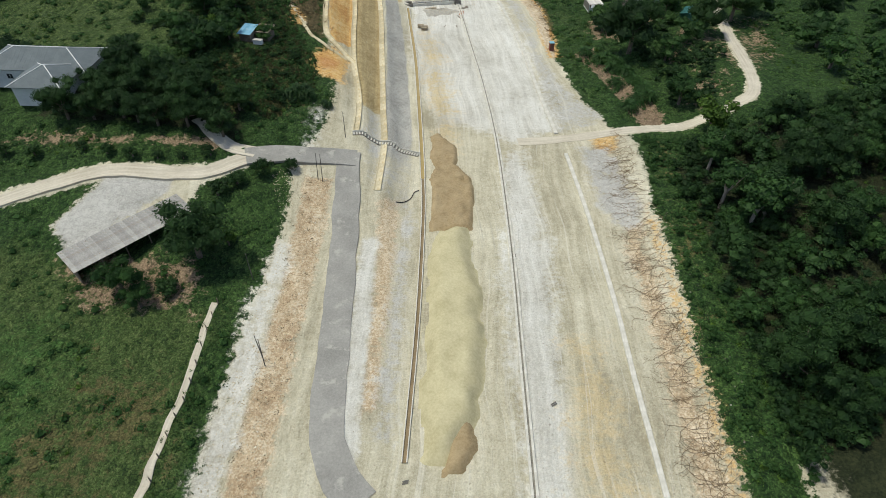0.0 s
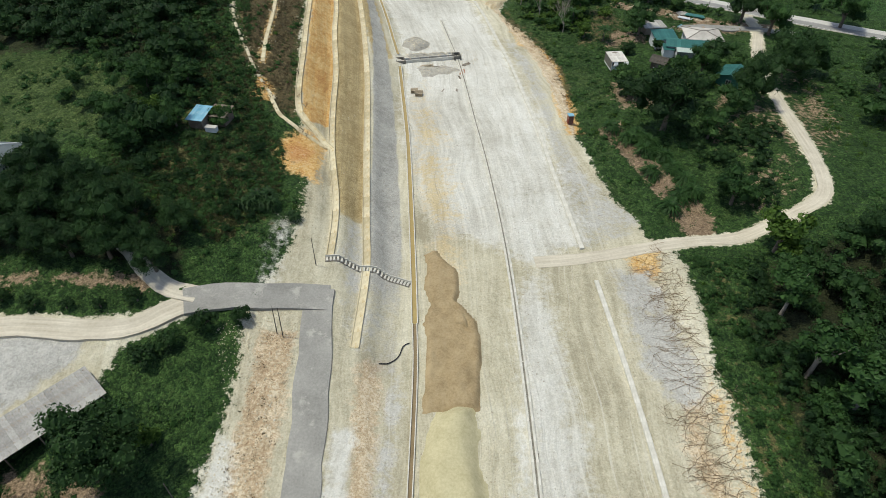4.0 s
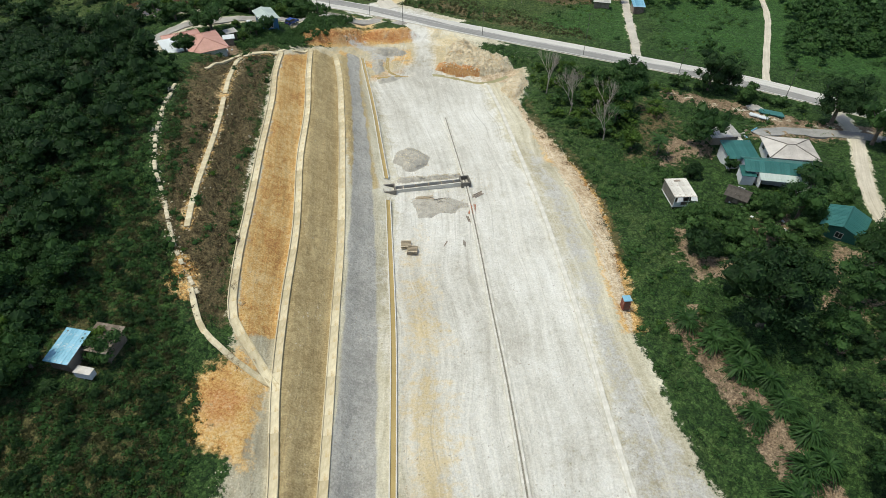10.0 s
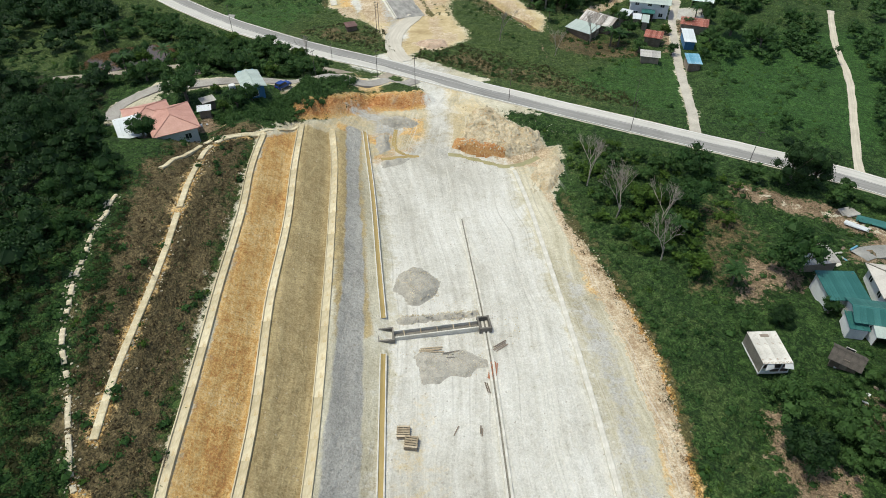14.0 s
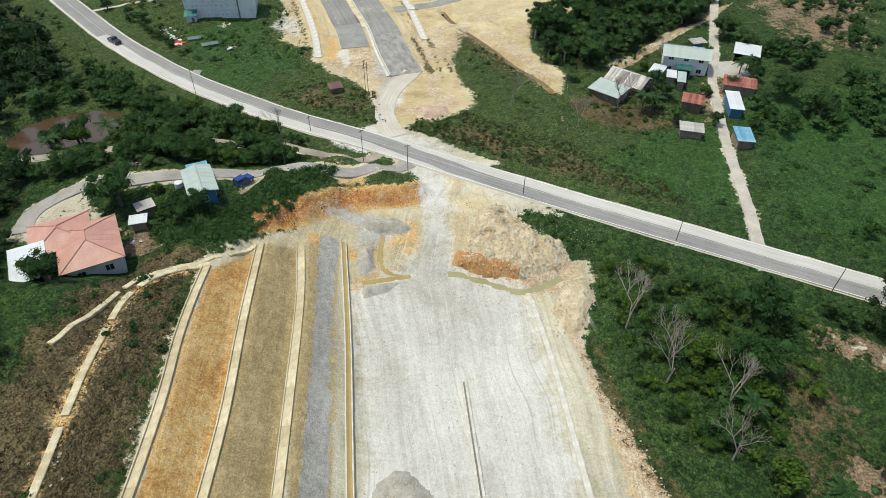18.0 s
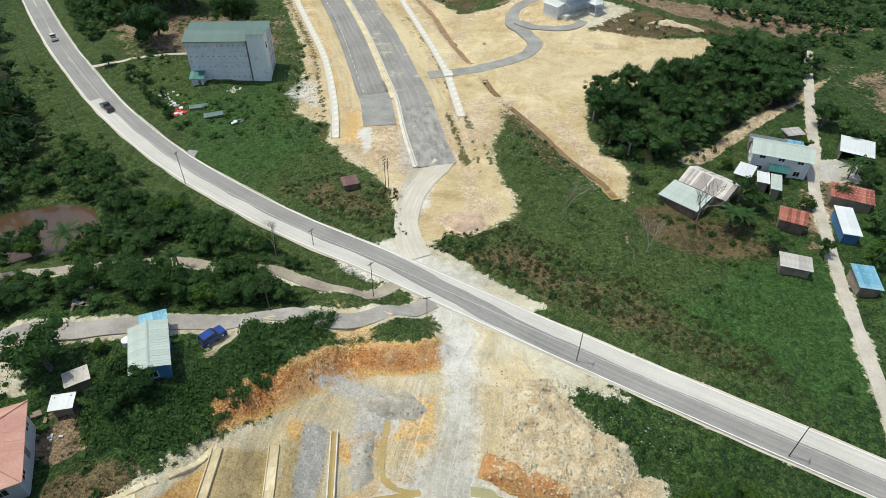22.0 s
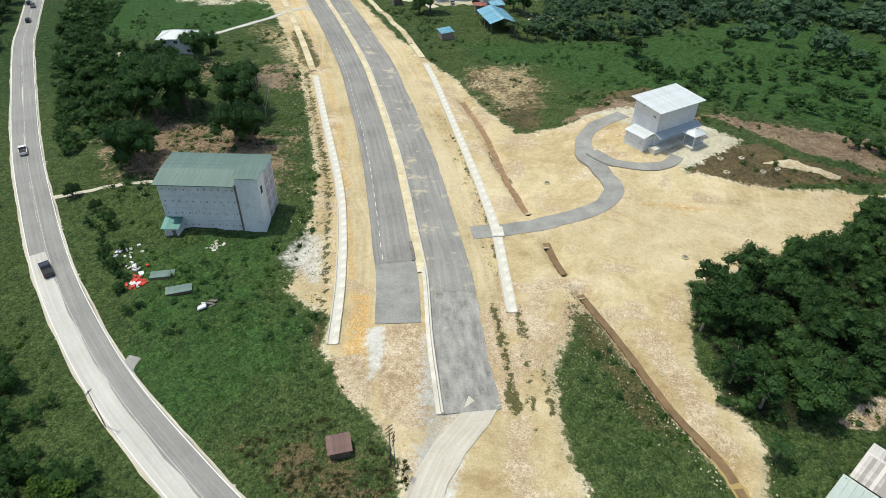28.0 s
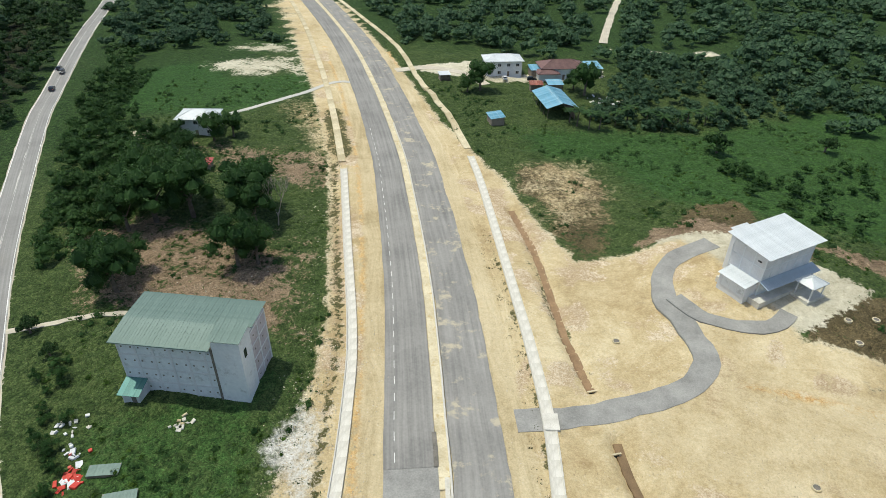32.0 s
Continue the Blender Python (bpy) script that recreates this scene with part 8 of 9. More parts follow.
def bare_kind(seed, high, material, depth=4, thick=0.16, lean=0.5):
    """A leafless tree or shrub: a trunk that forks again and again."""
    rng = random.Random(seed)
    bm = bmesh.new()

    def grow(p, d, l, r, k):
        q = p + d * l
        tube(bm, p, q, r, r * 0.65, 5 if k > 1 else 3)
        if k == 0:
            return
        for _ in range(rng.choice((2, 3, 3))):
            e = (d + Vector((rng.uniform(-1, 1), rng.uniform(-1, 1), rng.uniform(-0.2, 0.7))) * lean * 1.3).normalized()
            grow(q if rng.random() < 0.6 else p + d * l * 0.7, e, l * rng.uniform(0.6, 0.85), r * 0.62, k - 1)
    grow(Vector((0, 0, -0.3)), Vector((rng.uniform(-0.1, 0.1), rng.uniform(-0.1, 0.1), 1)).normalized(), high * 0.36, thick, depth)
    return mesh_of("branches", bm, material)


PALM = palm_kind(31, 4.2, 15, 3.0, LEAF)
STRAP = [strap_kind(32, 5, 42, 2.7, LEAF), strap_kind(34, 4, 46, 2.9, LEAF)]
CLUMP = strap_kind(33, 6, 34, 2.2, LEAF_DARK)
DEAD = [bare_kind(s, 7.5, BARK_PALE, 6, 0.14, 0.45) for s in (1, 2)]
TWIGS = [bare_kind(s, 2.4, TWIG, 4, 0.05, 0.9) for s in (3, 4, 5, 6)]


def bare_tree(name, me, x, y, s, label, category="dead tree", group=""):
    t = new(name, me)
    t.location, t.rotation_euler, t.scale = (x, y, float(ground_z(x, y))), (0, 0, random.uniform(0, 6.28)), (s, s, s)
    return tagged(t, label, category, group)


# dark trees beside the bungalow, and the row of young ones along the track
for x, y in spread([(-78, 104), (-41, 102), (-42, 112), (-54, 114), (-70, 126), (-80, 120)], 24, 3, 3.4, 0.3):
    plant("tree", random.choice((BIG, BIG_2)), x, y, random.uniform(0.62, 0.85), dark_label + " beside a bungalow", "tree", "grove by the bungalow")
for x, y, s in ((-38.7, 91.1, 1.1), (-34.4, 94.6, 1.15), (-29.7, 96.1, 0.85), (-41.5, 88, 1.2), (-45.3, 97.9, 0.8), (-64.6, 96.9, 0.75), (-59.5, 96.3, 0.8), (-54.7, 95.9, 0.6), (-69.5, 98.2, 0.7), (-78.9, 97, 0.8), (-84.7, 97.4, 0.8), (-50, 96.4, 0.5)):
    plant("young_tree", ROUND, x, y, s, "small round dark tree along the track", "tree", "young trees along the track")
for x, y, k, s in ((-41.0, 73.6, BIG, 1.2), (-51.0, 66.0, BROAD, 0.9), (-47.5, 63.5, BROAD_2, 0.7), (-37.0, 77, FRESH, 0.6), (-44.4, 66, ROUND, 1.2)):
    plant("tree", k, x, y, s, broad_label + " beside the long shed", "tree", "trees by the long shed")
# trees right of the works
for x, y, k, s in ((49.4, 156.8, BIG, 1.25), (45.6, 174, ROUND_BIG, 0.9), (55.4, 129.6, BROAD_2, 0.95), (57.8, 115.2, FRESH, 1.3), (58.2, 153, BROAD_2, 0.8), (66.5, 163, BROAD, 0.9), (72.5, 168.5, BIG, 0.95), (66, 183.5, BROAD, 0.9), (84.7, 180, BIG, 1.1), (92, 186, BROAD, 1.2), (73, 193, BROAD, 0.9), (90, 221, BIG, 1.0), (95, 212, BROAD, 1.1), (119, 218, BROAD, 1.2),
                   (50.6, 198, ROUND_BIG, 0.55), (56.2, 210, BROAD, 0.95), (59.2, 200.6, BROAD_2, 0.4), (40, 208.4, FRESH, 0.75), (61, 184.6, BROAD_2, 0.6), (41, 225, BROAD, 0.9), (65.5, 236.6, BIG_2, 0.75), (70.5, 236.9, BIG_2, 0.6), (45, 236, BROAD, 0.9), (40, 221.5, FRESH, 0.8), (101, 160, BROAD, 1.1), (96, 143, BROAD_2, 1.1), (108, 176, BIG, 1.0), (34, 228, FRESH, 0.7)):
    plant("tree", k, x, y, s * 1.22, broad_label + " in an overgrown orchard", "tree", "orchard trees")
for i, (x, y) in enumerate(((38.2, 157.4), (41.0, 153.4), (43.7, 155.6), (43.4, 147.5), (46.6, 146.5), (42.6, 140.0), (47.4, 142.2), (48.7, 137.8), (46.2, 132.2), (49.2, 132.8), (43.6, 128.6), (45.2, 151))):
    plant("screw_pine", STRAP[i % 2], x, y, random.uniform(0.9, 1.25), "screw pine with long arching strap leaves", "screw pine", "screw pines")
for x, y, s in ((-32.2, 121, 1.2), (-30.2, 119.6, 1.0), (-33.6, 119.2, 1.0), (-26, 117.6, 0.7), (-48, 135, 0.6)):
    plant("screw_pine", CLUMP, x, y, s, "spiky dark clump of long leaves on the bank", "shrub", "spiky clumps")
for x, y, k, s in ((-51, 137.4, BROAD, 0.7), (-57, 130, BROAD, 0.9), (-44.9, 141.8, FRESH, 0.55), (-56, 140, FRESH, 0.8), (-53, 152, BROAD, 0.8), (-59, 147, BROAD_2, 1.0), (-62, 137, BROAD, 0.9)):
    plant("tree", k, x, y, s, broad_label + " on the hillside", "tree", "hillside trees")
# houses by the junction
for x, y, k, s in ((-64.0, 250.0, BROAD, 1.1), (-50.4, 244.4, BROAD, 0.7), (-48.0, 246.8, BROAD_2, 0.7), (-61.3, 225.3, BROAD_2, 0.8), (-54.0, 250.6, ROUND, 1.1), (-55.0, 247.5, FRESH, 0.5), (-58.5, 253.4, FRESH, 0.4), (-71, 224, BROAD, 0.9), (-73, 218, BIG, 1.0), (-82, 236, BROAD, 1.0)):
    plant("tree", k, x, y, s, broad_label + " between the houses", "tree", "garden trees")
for x, y in spread([(-100, 262), (-70, 258), (-40, 268), (-30, 272), (-40, 283), (-75, 294), (-100, 300)], 34, 8, 3.6, 0.5):
    plant("tree", random.choice((WOOD_1, WOOD_2, FRESH)), x, y, random.uniform(0.5, 0.8), broad_label + " below the country road", "tree", "trees below the road")
for x, y, k, s in ((-87.6, 276.4, BROAD, 0.95), (-90.5, 272.6, BROAD_2, 0.8), (-84.5, 273.5, FRESH, 0.7)):
    plant("tree", k, x, y, s, "broad green tree at the edge of a pond", "tree", "trees by the pond", 0.4)
for x, y, s in ((-81.5, 278.6, 1.0), (-86.5, 267.4, 0.9), (-104, 291, 0.9), (-58, 274, 0.8), (-71, 279, 0.7), (38, 218, 0.9), (45.2, 206, 0.8), (40, 308.4, 1.1), (22.5, 322, 0.7), (66, 323, 0.7), (73, 333, 0.8), (-148, 438, 0.8)):
    plant("coconut_palm", PALM, x, y, s, "coconut palm with drooping fronds", "palm", "coconut palms")
plant("coconut_palm", PALM, 45.2, 206.4, 0.75, "young coconut palm beside bare soil in the orchard", "palm", "coconut palms")
for x, y in ((-39.2, 497), (-35, 496), (-31.7, 497), (-27, 503), (-23.3, 508), (-17, 505), (-11.9, 504), (-7, 508), (-3.8, 510), (2, 513), (6.4, 516), (-42, 499)):
    plant("coconut_palm", PALM, x, y, random.uniform(0.9, 1.3), "coconut palm in a row behind the field", "palm", "row of palms")
# trees around the tall building
for x, y, k, s in ((-128, 398, TALL, 1.6), (-121, 403, TALL, 1.5), (-134, 405, TALL, 1.4), (-126, 408, TALL, 1.4), (-131, 392, TALL, 1.1), (-115.5, 371.5, TALL, 1.15), (-120.5, 374, TALL, 1.0), (-118, 379, BROAD, 1.1), (-106.8, 407.5, TALL, 1.5), (-103.5, 404, TALL, 1.2), (-108, 412, TALL, 1.2), (-97, 387, TALL, 1.15), (-94, 390, TALL, 0.95), (-99, 392, BROAD, 1.0), (-145, 431, TALL, 0.8), (-144, 443, TALL, 0.9), (-142, 450, TALL, 0.8), (-156, 440, BROAD, 0.9), (-152, 437, FRESH, 0.9), (-80, 522, TALL, 1.2), (-84, 518, BROAD, 0.9), (-41, 530, TALL, 1.2), (-46, 536, BROAD, 1.0), (-121, 355.8, ROUND, 1.1), (-112, 352, ROUND, 0.9), (5, 490, ROUND, 2.2), (37, 502, ROUND, 1.6)):
    plant("tree", k, x, y, s, dark_label + " near the buildings", "tree", "trees near the buildings")
# the wood beside the sandy flat
for x, y in spread([(17, 330), (26, 329), (36, 338), (50, 350), (70, 366), (84, 392), (66, 400), (48, 384), (30, 370), (22, 362), (16, 348)], 46, 12, 4.0, 0.3):
    plant("tree", random.choice((WOOD_1, WOOD_2, WOOD_1, BROAD_2)), x, y, random.uniform(0.8, 1.15), broad_label + " in a small wood", "tree", "small wood")
for x, y, s in ((14, 350, 0.85), (16, 357, 0.9), (17.9, 334.7, 0.9), (14.6, 346, 0.8), (22, 331, 0.9)):
    plant("tree", THIN, x, y, s, "slender tree with a thin pale trunk", "tree", "slender trees")
for x, y, k, s in ((58.4, 318.6, FRESH, 0.6), (57.0, 303.5, BROAD_2, 0.5), (70.6, 313.5, WOOD_1, 0.8), (73, 327.5, WOOD_2, 0.7), (70.5, 330.8, PALM, 0.9), (66.2, 304, FRESH, 0.7), (47.5, 303.5, WOOD_2, 0.6), (63.5, 341.5, FRESH, 0.6), (57.5, 342.8, WOOD_2, 0.5), (76, 347, WOOD_1, 0.8), (44.5, 331.5, FRESH, 0.5), (42.4, 308.6, PALM, 1.0), (78, 318, WOOD_1, 1.0), (84, 309, WOOD_2, 1.0), (71.4, 352.8, BROAD, 1.0), (44, 318, THIN, 0.8), (43, 311, BROAD_2, 0.6), (46.5, 316, BROAD, 0.7)):
    plant("tree", k, x, y, s, broad_label + " between the village roofs", "tree", "village trees")
# the forest edge right of the start
for x, y in spread([(47, 20), (46, 60), (47, 78), (50, 92), (56, 108), (110, 128), (130, 90), (125, 20)], 90, 14, 4.6, 0.3):
    plant("tree", random.choice((BIG, BIG, BROAD_2, BROAD, BIG_2)), x, y, random.uniform(0.65, 1.0), dark_label + " at a forest edge", "tree", "forest edge")
for x, y, s in ((54, 82, 1.3), (51, 88, 1.2), (57, 84, 1.2), (52.5, 100, 1.0)):
    plant("tree", THIN, x, y, s, "slender tree with a thin pale trunk", "tree", "slender trees")
# bare trees and dry brushwood
for i, (x, y, s) in enumerate(((24, 233.6, 1.0), (28.6, 224, 1.0), (35.5, 219, 1.0), (34.4, 211.4, 0.9), (24.8, 240, 0.7), (30, 230, 0.8), (6.8, 303.4, 0.95), (22.5, 297, 0.7), (34, 309, 1.0), (-98.5, 405.6, 1.2), (-45.0, 283.5, 0.7), (36, 313, 0.8))):
    bare_tree("dead_tree", DEAD[i % 2], x, y, s * 1.3, "leafless grey tree among green shrubs", group="dead trees")
rb = random.Random(4)


def runner(x, y, long):
    """A woody creeper that trails down the bank, with side shoots."""
    bm = bmesh.new()

    def trail(px, py, a, n, r, depth):
        last = None
        for k in range(n):
            z = float(ground_z(px, py)) + 0.06 + 0.12 * rb.random()
            if last:
                tube(bm, last, (px, py, z), r, r * 0.9, 3)
                if depth and rb.random() < 0.5:
                    trail(px, py, a + rb.choice((-1, 1)) * rb.uniform(0.5, 1.1), rb.randint(2, 4), r * 0.7, depth - 1)
            last = (px, py, z)
            a += rb.gauss(0, 0.28)
            px, py = px + 0.62 * math.cos(a), py + 0.62 * math.sin(a)
    trail(x, y, math.pi + rb.gauss(0, 0.45), long, 0.03, 2)
    return tagged(part("creeper_runner", bm, TWIG), "leafless woody creeper trailing over the pale bank", "creeper", "trailing creepers")


for i in range(170):
    y = 14 + 102 * (i + rb.random()) / 170
    runner(37.6 + rb.gauss(0, 0.9) + 2.0 * (y - 70) / 45, y, rb.randint(6, 13))
for i in range(26):
    y = rb.uniform(140, 236)
    bare_tree("dry_brush", TWIGS[i % 4], float(np.interp(y, [140, 172, 207, 236], [-26, -36, -43, -46])) + rb.gauss(0, 2.4), y, rb.uniform(0.5, 0.9), "leafless brown brushwood on the cut slope", "brushwood", "dry brushwood")

weeds = spread([(-27, 20), (-21.6, 20), (-21.2, 95), (-27, 95)], 420, 55, 0, -1)
# woods, thickets and ground cover
def thicket(name, poly, count, seed, lo, hi, mat, label, category="wood", forms=None, sink=1.0, wild=0.6, keep=None):
    p = spread(poly, count, seed, 0, wild, keep)
    scatter(name, forms or wood_forms, p, np.random.default_rng(seed + 50).uniform(lo, hi, len(p)), mat, label, category, sink)


OPEN_HILL = [(-125, 152), (-115, 166), (-100, 167), (-70, 158), (-63, 147), (-62, 133), (-81, 131), (-100, 134), (-125, 138)]
HILL_DRAIN = [(-55, 203), (-52.3, 187), (-49, 176), (-45.4, 168.8), (-41.2, 160), (-36, 152.5)]
HILL = [(-53, 124), (-53, 160), (-57, 190), (-58, 212), (-68, 222), (-88, 262), (-125, 270), (-125, 100), (-95, 100), (-94, 130), (-66, 132)]
thicket("hill_wood", HILL, 460, 21, 0.5, 1.15, LEAF_DARK, "dense dark green wood on the hill", sink=1.6, keep=lambda p: inside(p[:, 0], p[:, 1], OPEN_HILL, 2) < 0.4)
thicket("hill_thicket", [(-46, 140), (-50, 160), (-54, 185), (-56, 205), (-70, 225), (-80, 200), (-75, 140)], 160, 41, 0.3, 0.6, LEAF, "green thicket above the cut slope", "thicket", sink=0.8, keep=lambda p: near_line(p[:, 0], p[:, 1], HILL_DRAIN) > 1.7)
thicket("hill_scrub", [(-60, 118), (-36, 110), (-29, 118), (-30, 134), (-38, 150), (-44, 170), (-50, 195), (-57, 212), (-68, 218), (-66, 160)], 2200, 65, 0.45, 1.0, LEAF, "close green scrub on the hillside", "scrub", forms=bush_forms, sink=0.15, keep=lambda p: near_line(p[:, 0], p[:, 1], HILL_DRAIN) > 1.7)
thicket("hill_scrub", [(-58, 118), (-36, 110), (-29, 118), (-30, 134), (-38, 150), (-44, 170), (-50, 195), (-57, 212), (-66, 160)], 2000, 66, 0.4, 0.8, LEAF_OLIVE, "olive green scrub on the hillside", "scrub", forms=bush_forms, sink=0.1, keep=lambda p: near_line(p[:, 0], p[:, 1], HILL_DRAIN) > 1.7)
thicket("hill_creepers", [(-60, 118), (-36, 110), (-30, 120), (-33, 134), (-42, 152), (-56, 162)], 190, 61, 0.16, 0.34, LEAF_DARK, "low dark creepers on the hillside", "creepers", sink=0.6, keep=lambda p: near_line(p[:, 0], p[:, 1], HILL_DRAIN) > 1.7)
ragged_edge = lambda p: vnoise(p[:, 0], p[:, 1], 40, 71) * 0.6 + vnoise(p[:, 0], p[:, 1], 14, 72) * 0.4 > 0.42
thicket("outer_wood", [(-330, -90), (-120, -90), (-108, 20), (-118, 110), (-112, 260), (-170, 320), (-330, 420)], 240, 62, 0.7, 1.3, LEAF_DARK, "woodland around the hill and the fields", forms=distant_forms, keep=ragged_edge)
thicket("outer_wood", [(112, -90), (330, -90), (330, 330), (230, 330), (225, 110), (122, 112), (118, 20)], 180, 63, 0.7, 1.3, LEAF_DARK, "woodland beyond the bank and the orchard", forms=distant_forms, keep=ragged_edge)
thicket("road_wood", [(-112, 318), (-150, 354), (-196, 408), (-262, 492), (-330, 580), (-380, 540), (-200, 330), (-110, 284)], 460, 22, 0.7, 1.4, LEAF_DARK, "dense green wood beside the country road", forms=distant_forms)
# the far woods wear leaves with the haze in their colour
thicket("far_wood", [(-330, 560), (-480, 760), (-760, 900), (-800, 500), (-300, 380)], 420, 36, 0.8, 1.4, LEAF_HAZED, "forest beyond the country road", forms=far_forms)
thicket("field_undergrowth", [(-138, 366), (-150, 384), (-196, 436), (-226, 480), (-214, 500), (-190, 452), (-160, 446), (-150, 420), (-134, 402)], 900, 64, 1.1, 2.2, LEAF, "thick undergrowth between the road and the fields", "undergrowth", forms=bush_forms, sink=0.2)
thicket("field_wood", [(-138, 368), (-150, 384), (-196, 436), (-240, 500), (-262, 530), (-244, 535), (-222, 495), (-190, 456), (-176, 450), (-160, 440), (-150, 420), (-134, 402)], 300, 23, 0.5, 0.95, LEAF_WOOD, "thicket between the road and the fields", forms=distant_forms)
thicket("far_wood", [(-190, 610), (-120, 566), (-95, 560), (-30, 580), (30, 530), (90, 490), (220, 420), (330, 480), (330, 760), (-340, 800), (-320, 770)], 1250, 24, 0.8, 1.35, LEAF_HAZED, "wide green forest behind the houses", forms=far_forms, keep=lambda p: (vnoise(p[:, 0], p[:, 1], 45, 9) > 0.12) & (near_line(p[:, 0], p[:, 1], MEDIAN) > 26) & (near_line(p[:, 0], p[:, 1], NORTH_TRACK) > 7) & (near_line(p[:, 0], p[:, 1], [(-39, 598), (-27, 597), (-9, 602), (13, 611)]) > 7))
thicket("far_wood", [(-190, 556), (-262, 505), (-335, 612), (-480, 800), (-430, 860), (-290, 690)], 460, 29, 0.6, 1.1, LEAF_HAZED, "forest between the two roads", forms=far_forms)
thicket("east_wood", [(90, 112), (120, 118), (220, 100), (240, 330), (130, 345), (100, 250), (130, 216), (99, 205), (92, 150)], 340, 25, 0.5, 1.1, LEAF, "green wood beyond the orchard", keep=lambda p: vnoise(p[:, 0], p[:, 1], 22, 5) > 0.3, forms=distant_forms)
thicket("forest", [(46.5, 0), (47, 100), (58, 114), (110, 124), (135, 100), (130, 0)], 330, 26, 0.5, 1.05, LEAF_DARK, "dark dense forest beyond the bank", wild=0.3)
thicket("orchard_thicket", [(50, 126), (62, 128), (76, 150), (78, 172), (60, 176), (52, 165), (54, 145)], 60, 42, 0.3, 0.6, LEAF_DARK, "thicket in the orchard", "thicket", sink=0.6, keep=lambda p: vnoise(p[:, 0], p[:, 1], 12, 77) > 0.45)
thicket("orchard_thicket", [(44, 176), (56, 170), (90, 190), (92, 236), (60, 240), (40, 232), (33, 215), (44, 200)], 150, 43, 0.3, 0.75, LEAF_WOOD, "thicket between the works and the road", "thicket", sink=0.8, keep=lambda p: inside(p[:, 0], p[:, 1], ORCHARD_OPEN, 0.01) < 0.5)
thicket("verge_shrubs", [(22, 252), (21, 238), (25, 222), (33, 208), (46, 216), (56, 234), (40, 248)], 110, 59, 0.2, 0.45, LEAF_BRIGHT, "bright green shrubs beside the works", "shrubs", sink=0.5)
thicket("verge_thicket", [(22, 254), (19, 240), (23, 222), (31, 208), (46, 216), (60, 236), (44, 250)], 40, 44, 0.25, 0.6, LEAF_WOOD, "green thicket beside the country road", "thicket", sink=0.6, keep=lambda p: inside(p[:, 0], p[:, 1], ORCHARD_OPEN, 0.01) < 0.5)
thicket("low_thicket", [(-108, 258), (-70, 256), (-45, 267), (-28, 271), (-36, 284), (-75, 298), (-105, 316)], 230, 45, 0.3, 0.65, LEAF_WOOD, "green thicket below the country road", "thicket", sink=0.7, keep=lambda p: near_line(p[:, 0], p[:, 1], LOW_TRACK) > 2.6)
thicket("track_wood", [(-78, 266), (-44, 270), (-32, 274), (-36, 282), (-60, 288), (-78, 284)], 60, 57, 0.4, 0.8, LEAF_WOOD, "trees over the low track", sink=0.9, wild=-1, keep=lambda p: near_line(p[:, 0], p[:, 1], LOW_TRACK) > 2.2)
thicket("pond_wood", [(-104, 300), (-120, 318), (-150, 345), (-190, 330), (-160, 270), (-110, 270)], 130, 46, 0.7, 1.2, LEAF_DARK, "dark trees beside the pond", sink=1.0, forms=distant_forms)
thicket("forest_edge_wood", [(44.5, 20), (45, 70), (46, 100), (54, 114), (62, 112), (58, 90), (56, 20)], 150, 67, 0.35, 0.65, LEAF_DARK, "dark bushy edge of the forest", sink=1.0, wild=0.2)
thicket("bank_thicket", [(38.5, 20), (46, 20), (47, 100), (55, 116), (44, 118), (40, 95)], 170, 47, 0.18, 0.3, LEAF, "low creepers on the green bank", "creepers", sink=0.7)
thicket("scrub", [(3, 478), (20, 487), (60, 503), (120, 520), (170, 460), (200, 380), (110, 330), (92, 400), (64, 424), (38, 437), (20, 449), (8, 462)], 560, 27, 0.35, 0.75, LEAF, "dense green scrub behind the white house", "scrub", sink=1.1, keep=lambda p: vnoise(p[:, 0], p[:, 1], 16, 15) > 0.2, forms=distant_forms)
thicket("scrub", [(-40, 497), (-28, 498), (4, 505), (44, 543), (80, 546), (120, 528), (200, 440), (230, 430), (120, 560), (20, 585), (-30, 590), (-34, 530)], 620, 28, 0.5, 1.0, LEAF_HAZED, "dense green scrub forest behind the meadow", "scrub", sink=1.4, forms=distant_forms, keep=lambda p: near_line(p[:, 0], p[:, 1], [(-39, 598), (-27, 597), (-9, 602), (13, 611)]) > 7)
thicket("road_thicket", [(-118, 346), (-100, 330), (-84, 318), (-80, 324), (-96, 340), (-112, 356)], 50, 48, 0.25, 0.5, LEAF, "shrubs along the road verge", "thicket", sink=0.6)
thicket("wood_floor", [(14, 350), (16, 330), (26, 327), (36, 336), (50, 349), (67, 365), (82, 391), (66, 400), (48, 384), (30, 370), (21, 361)], 190, 58, 0.35, 0.75, LEAF_WOOD, "green undergrowth of a small wood", "undergrowth", sink=0.8, wild=-1)
thicket("village_thicket", [(62, 262), (140, 240), (150, 345), (80, 350), (66, 330), (62, 300)], 330, 49, 0.25, 0.8, LEAF, "shrubs around the village fields", "thicket", sink=0.7, keep=lambda p: vnoise(p[:, 0], p[:, 1], 18, 25) > 0.36, forms=distant_forms)

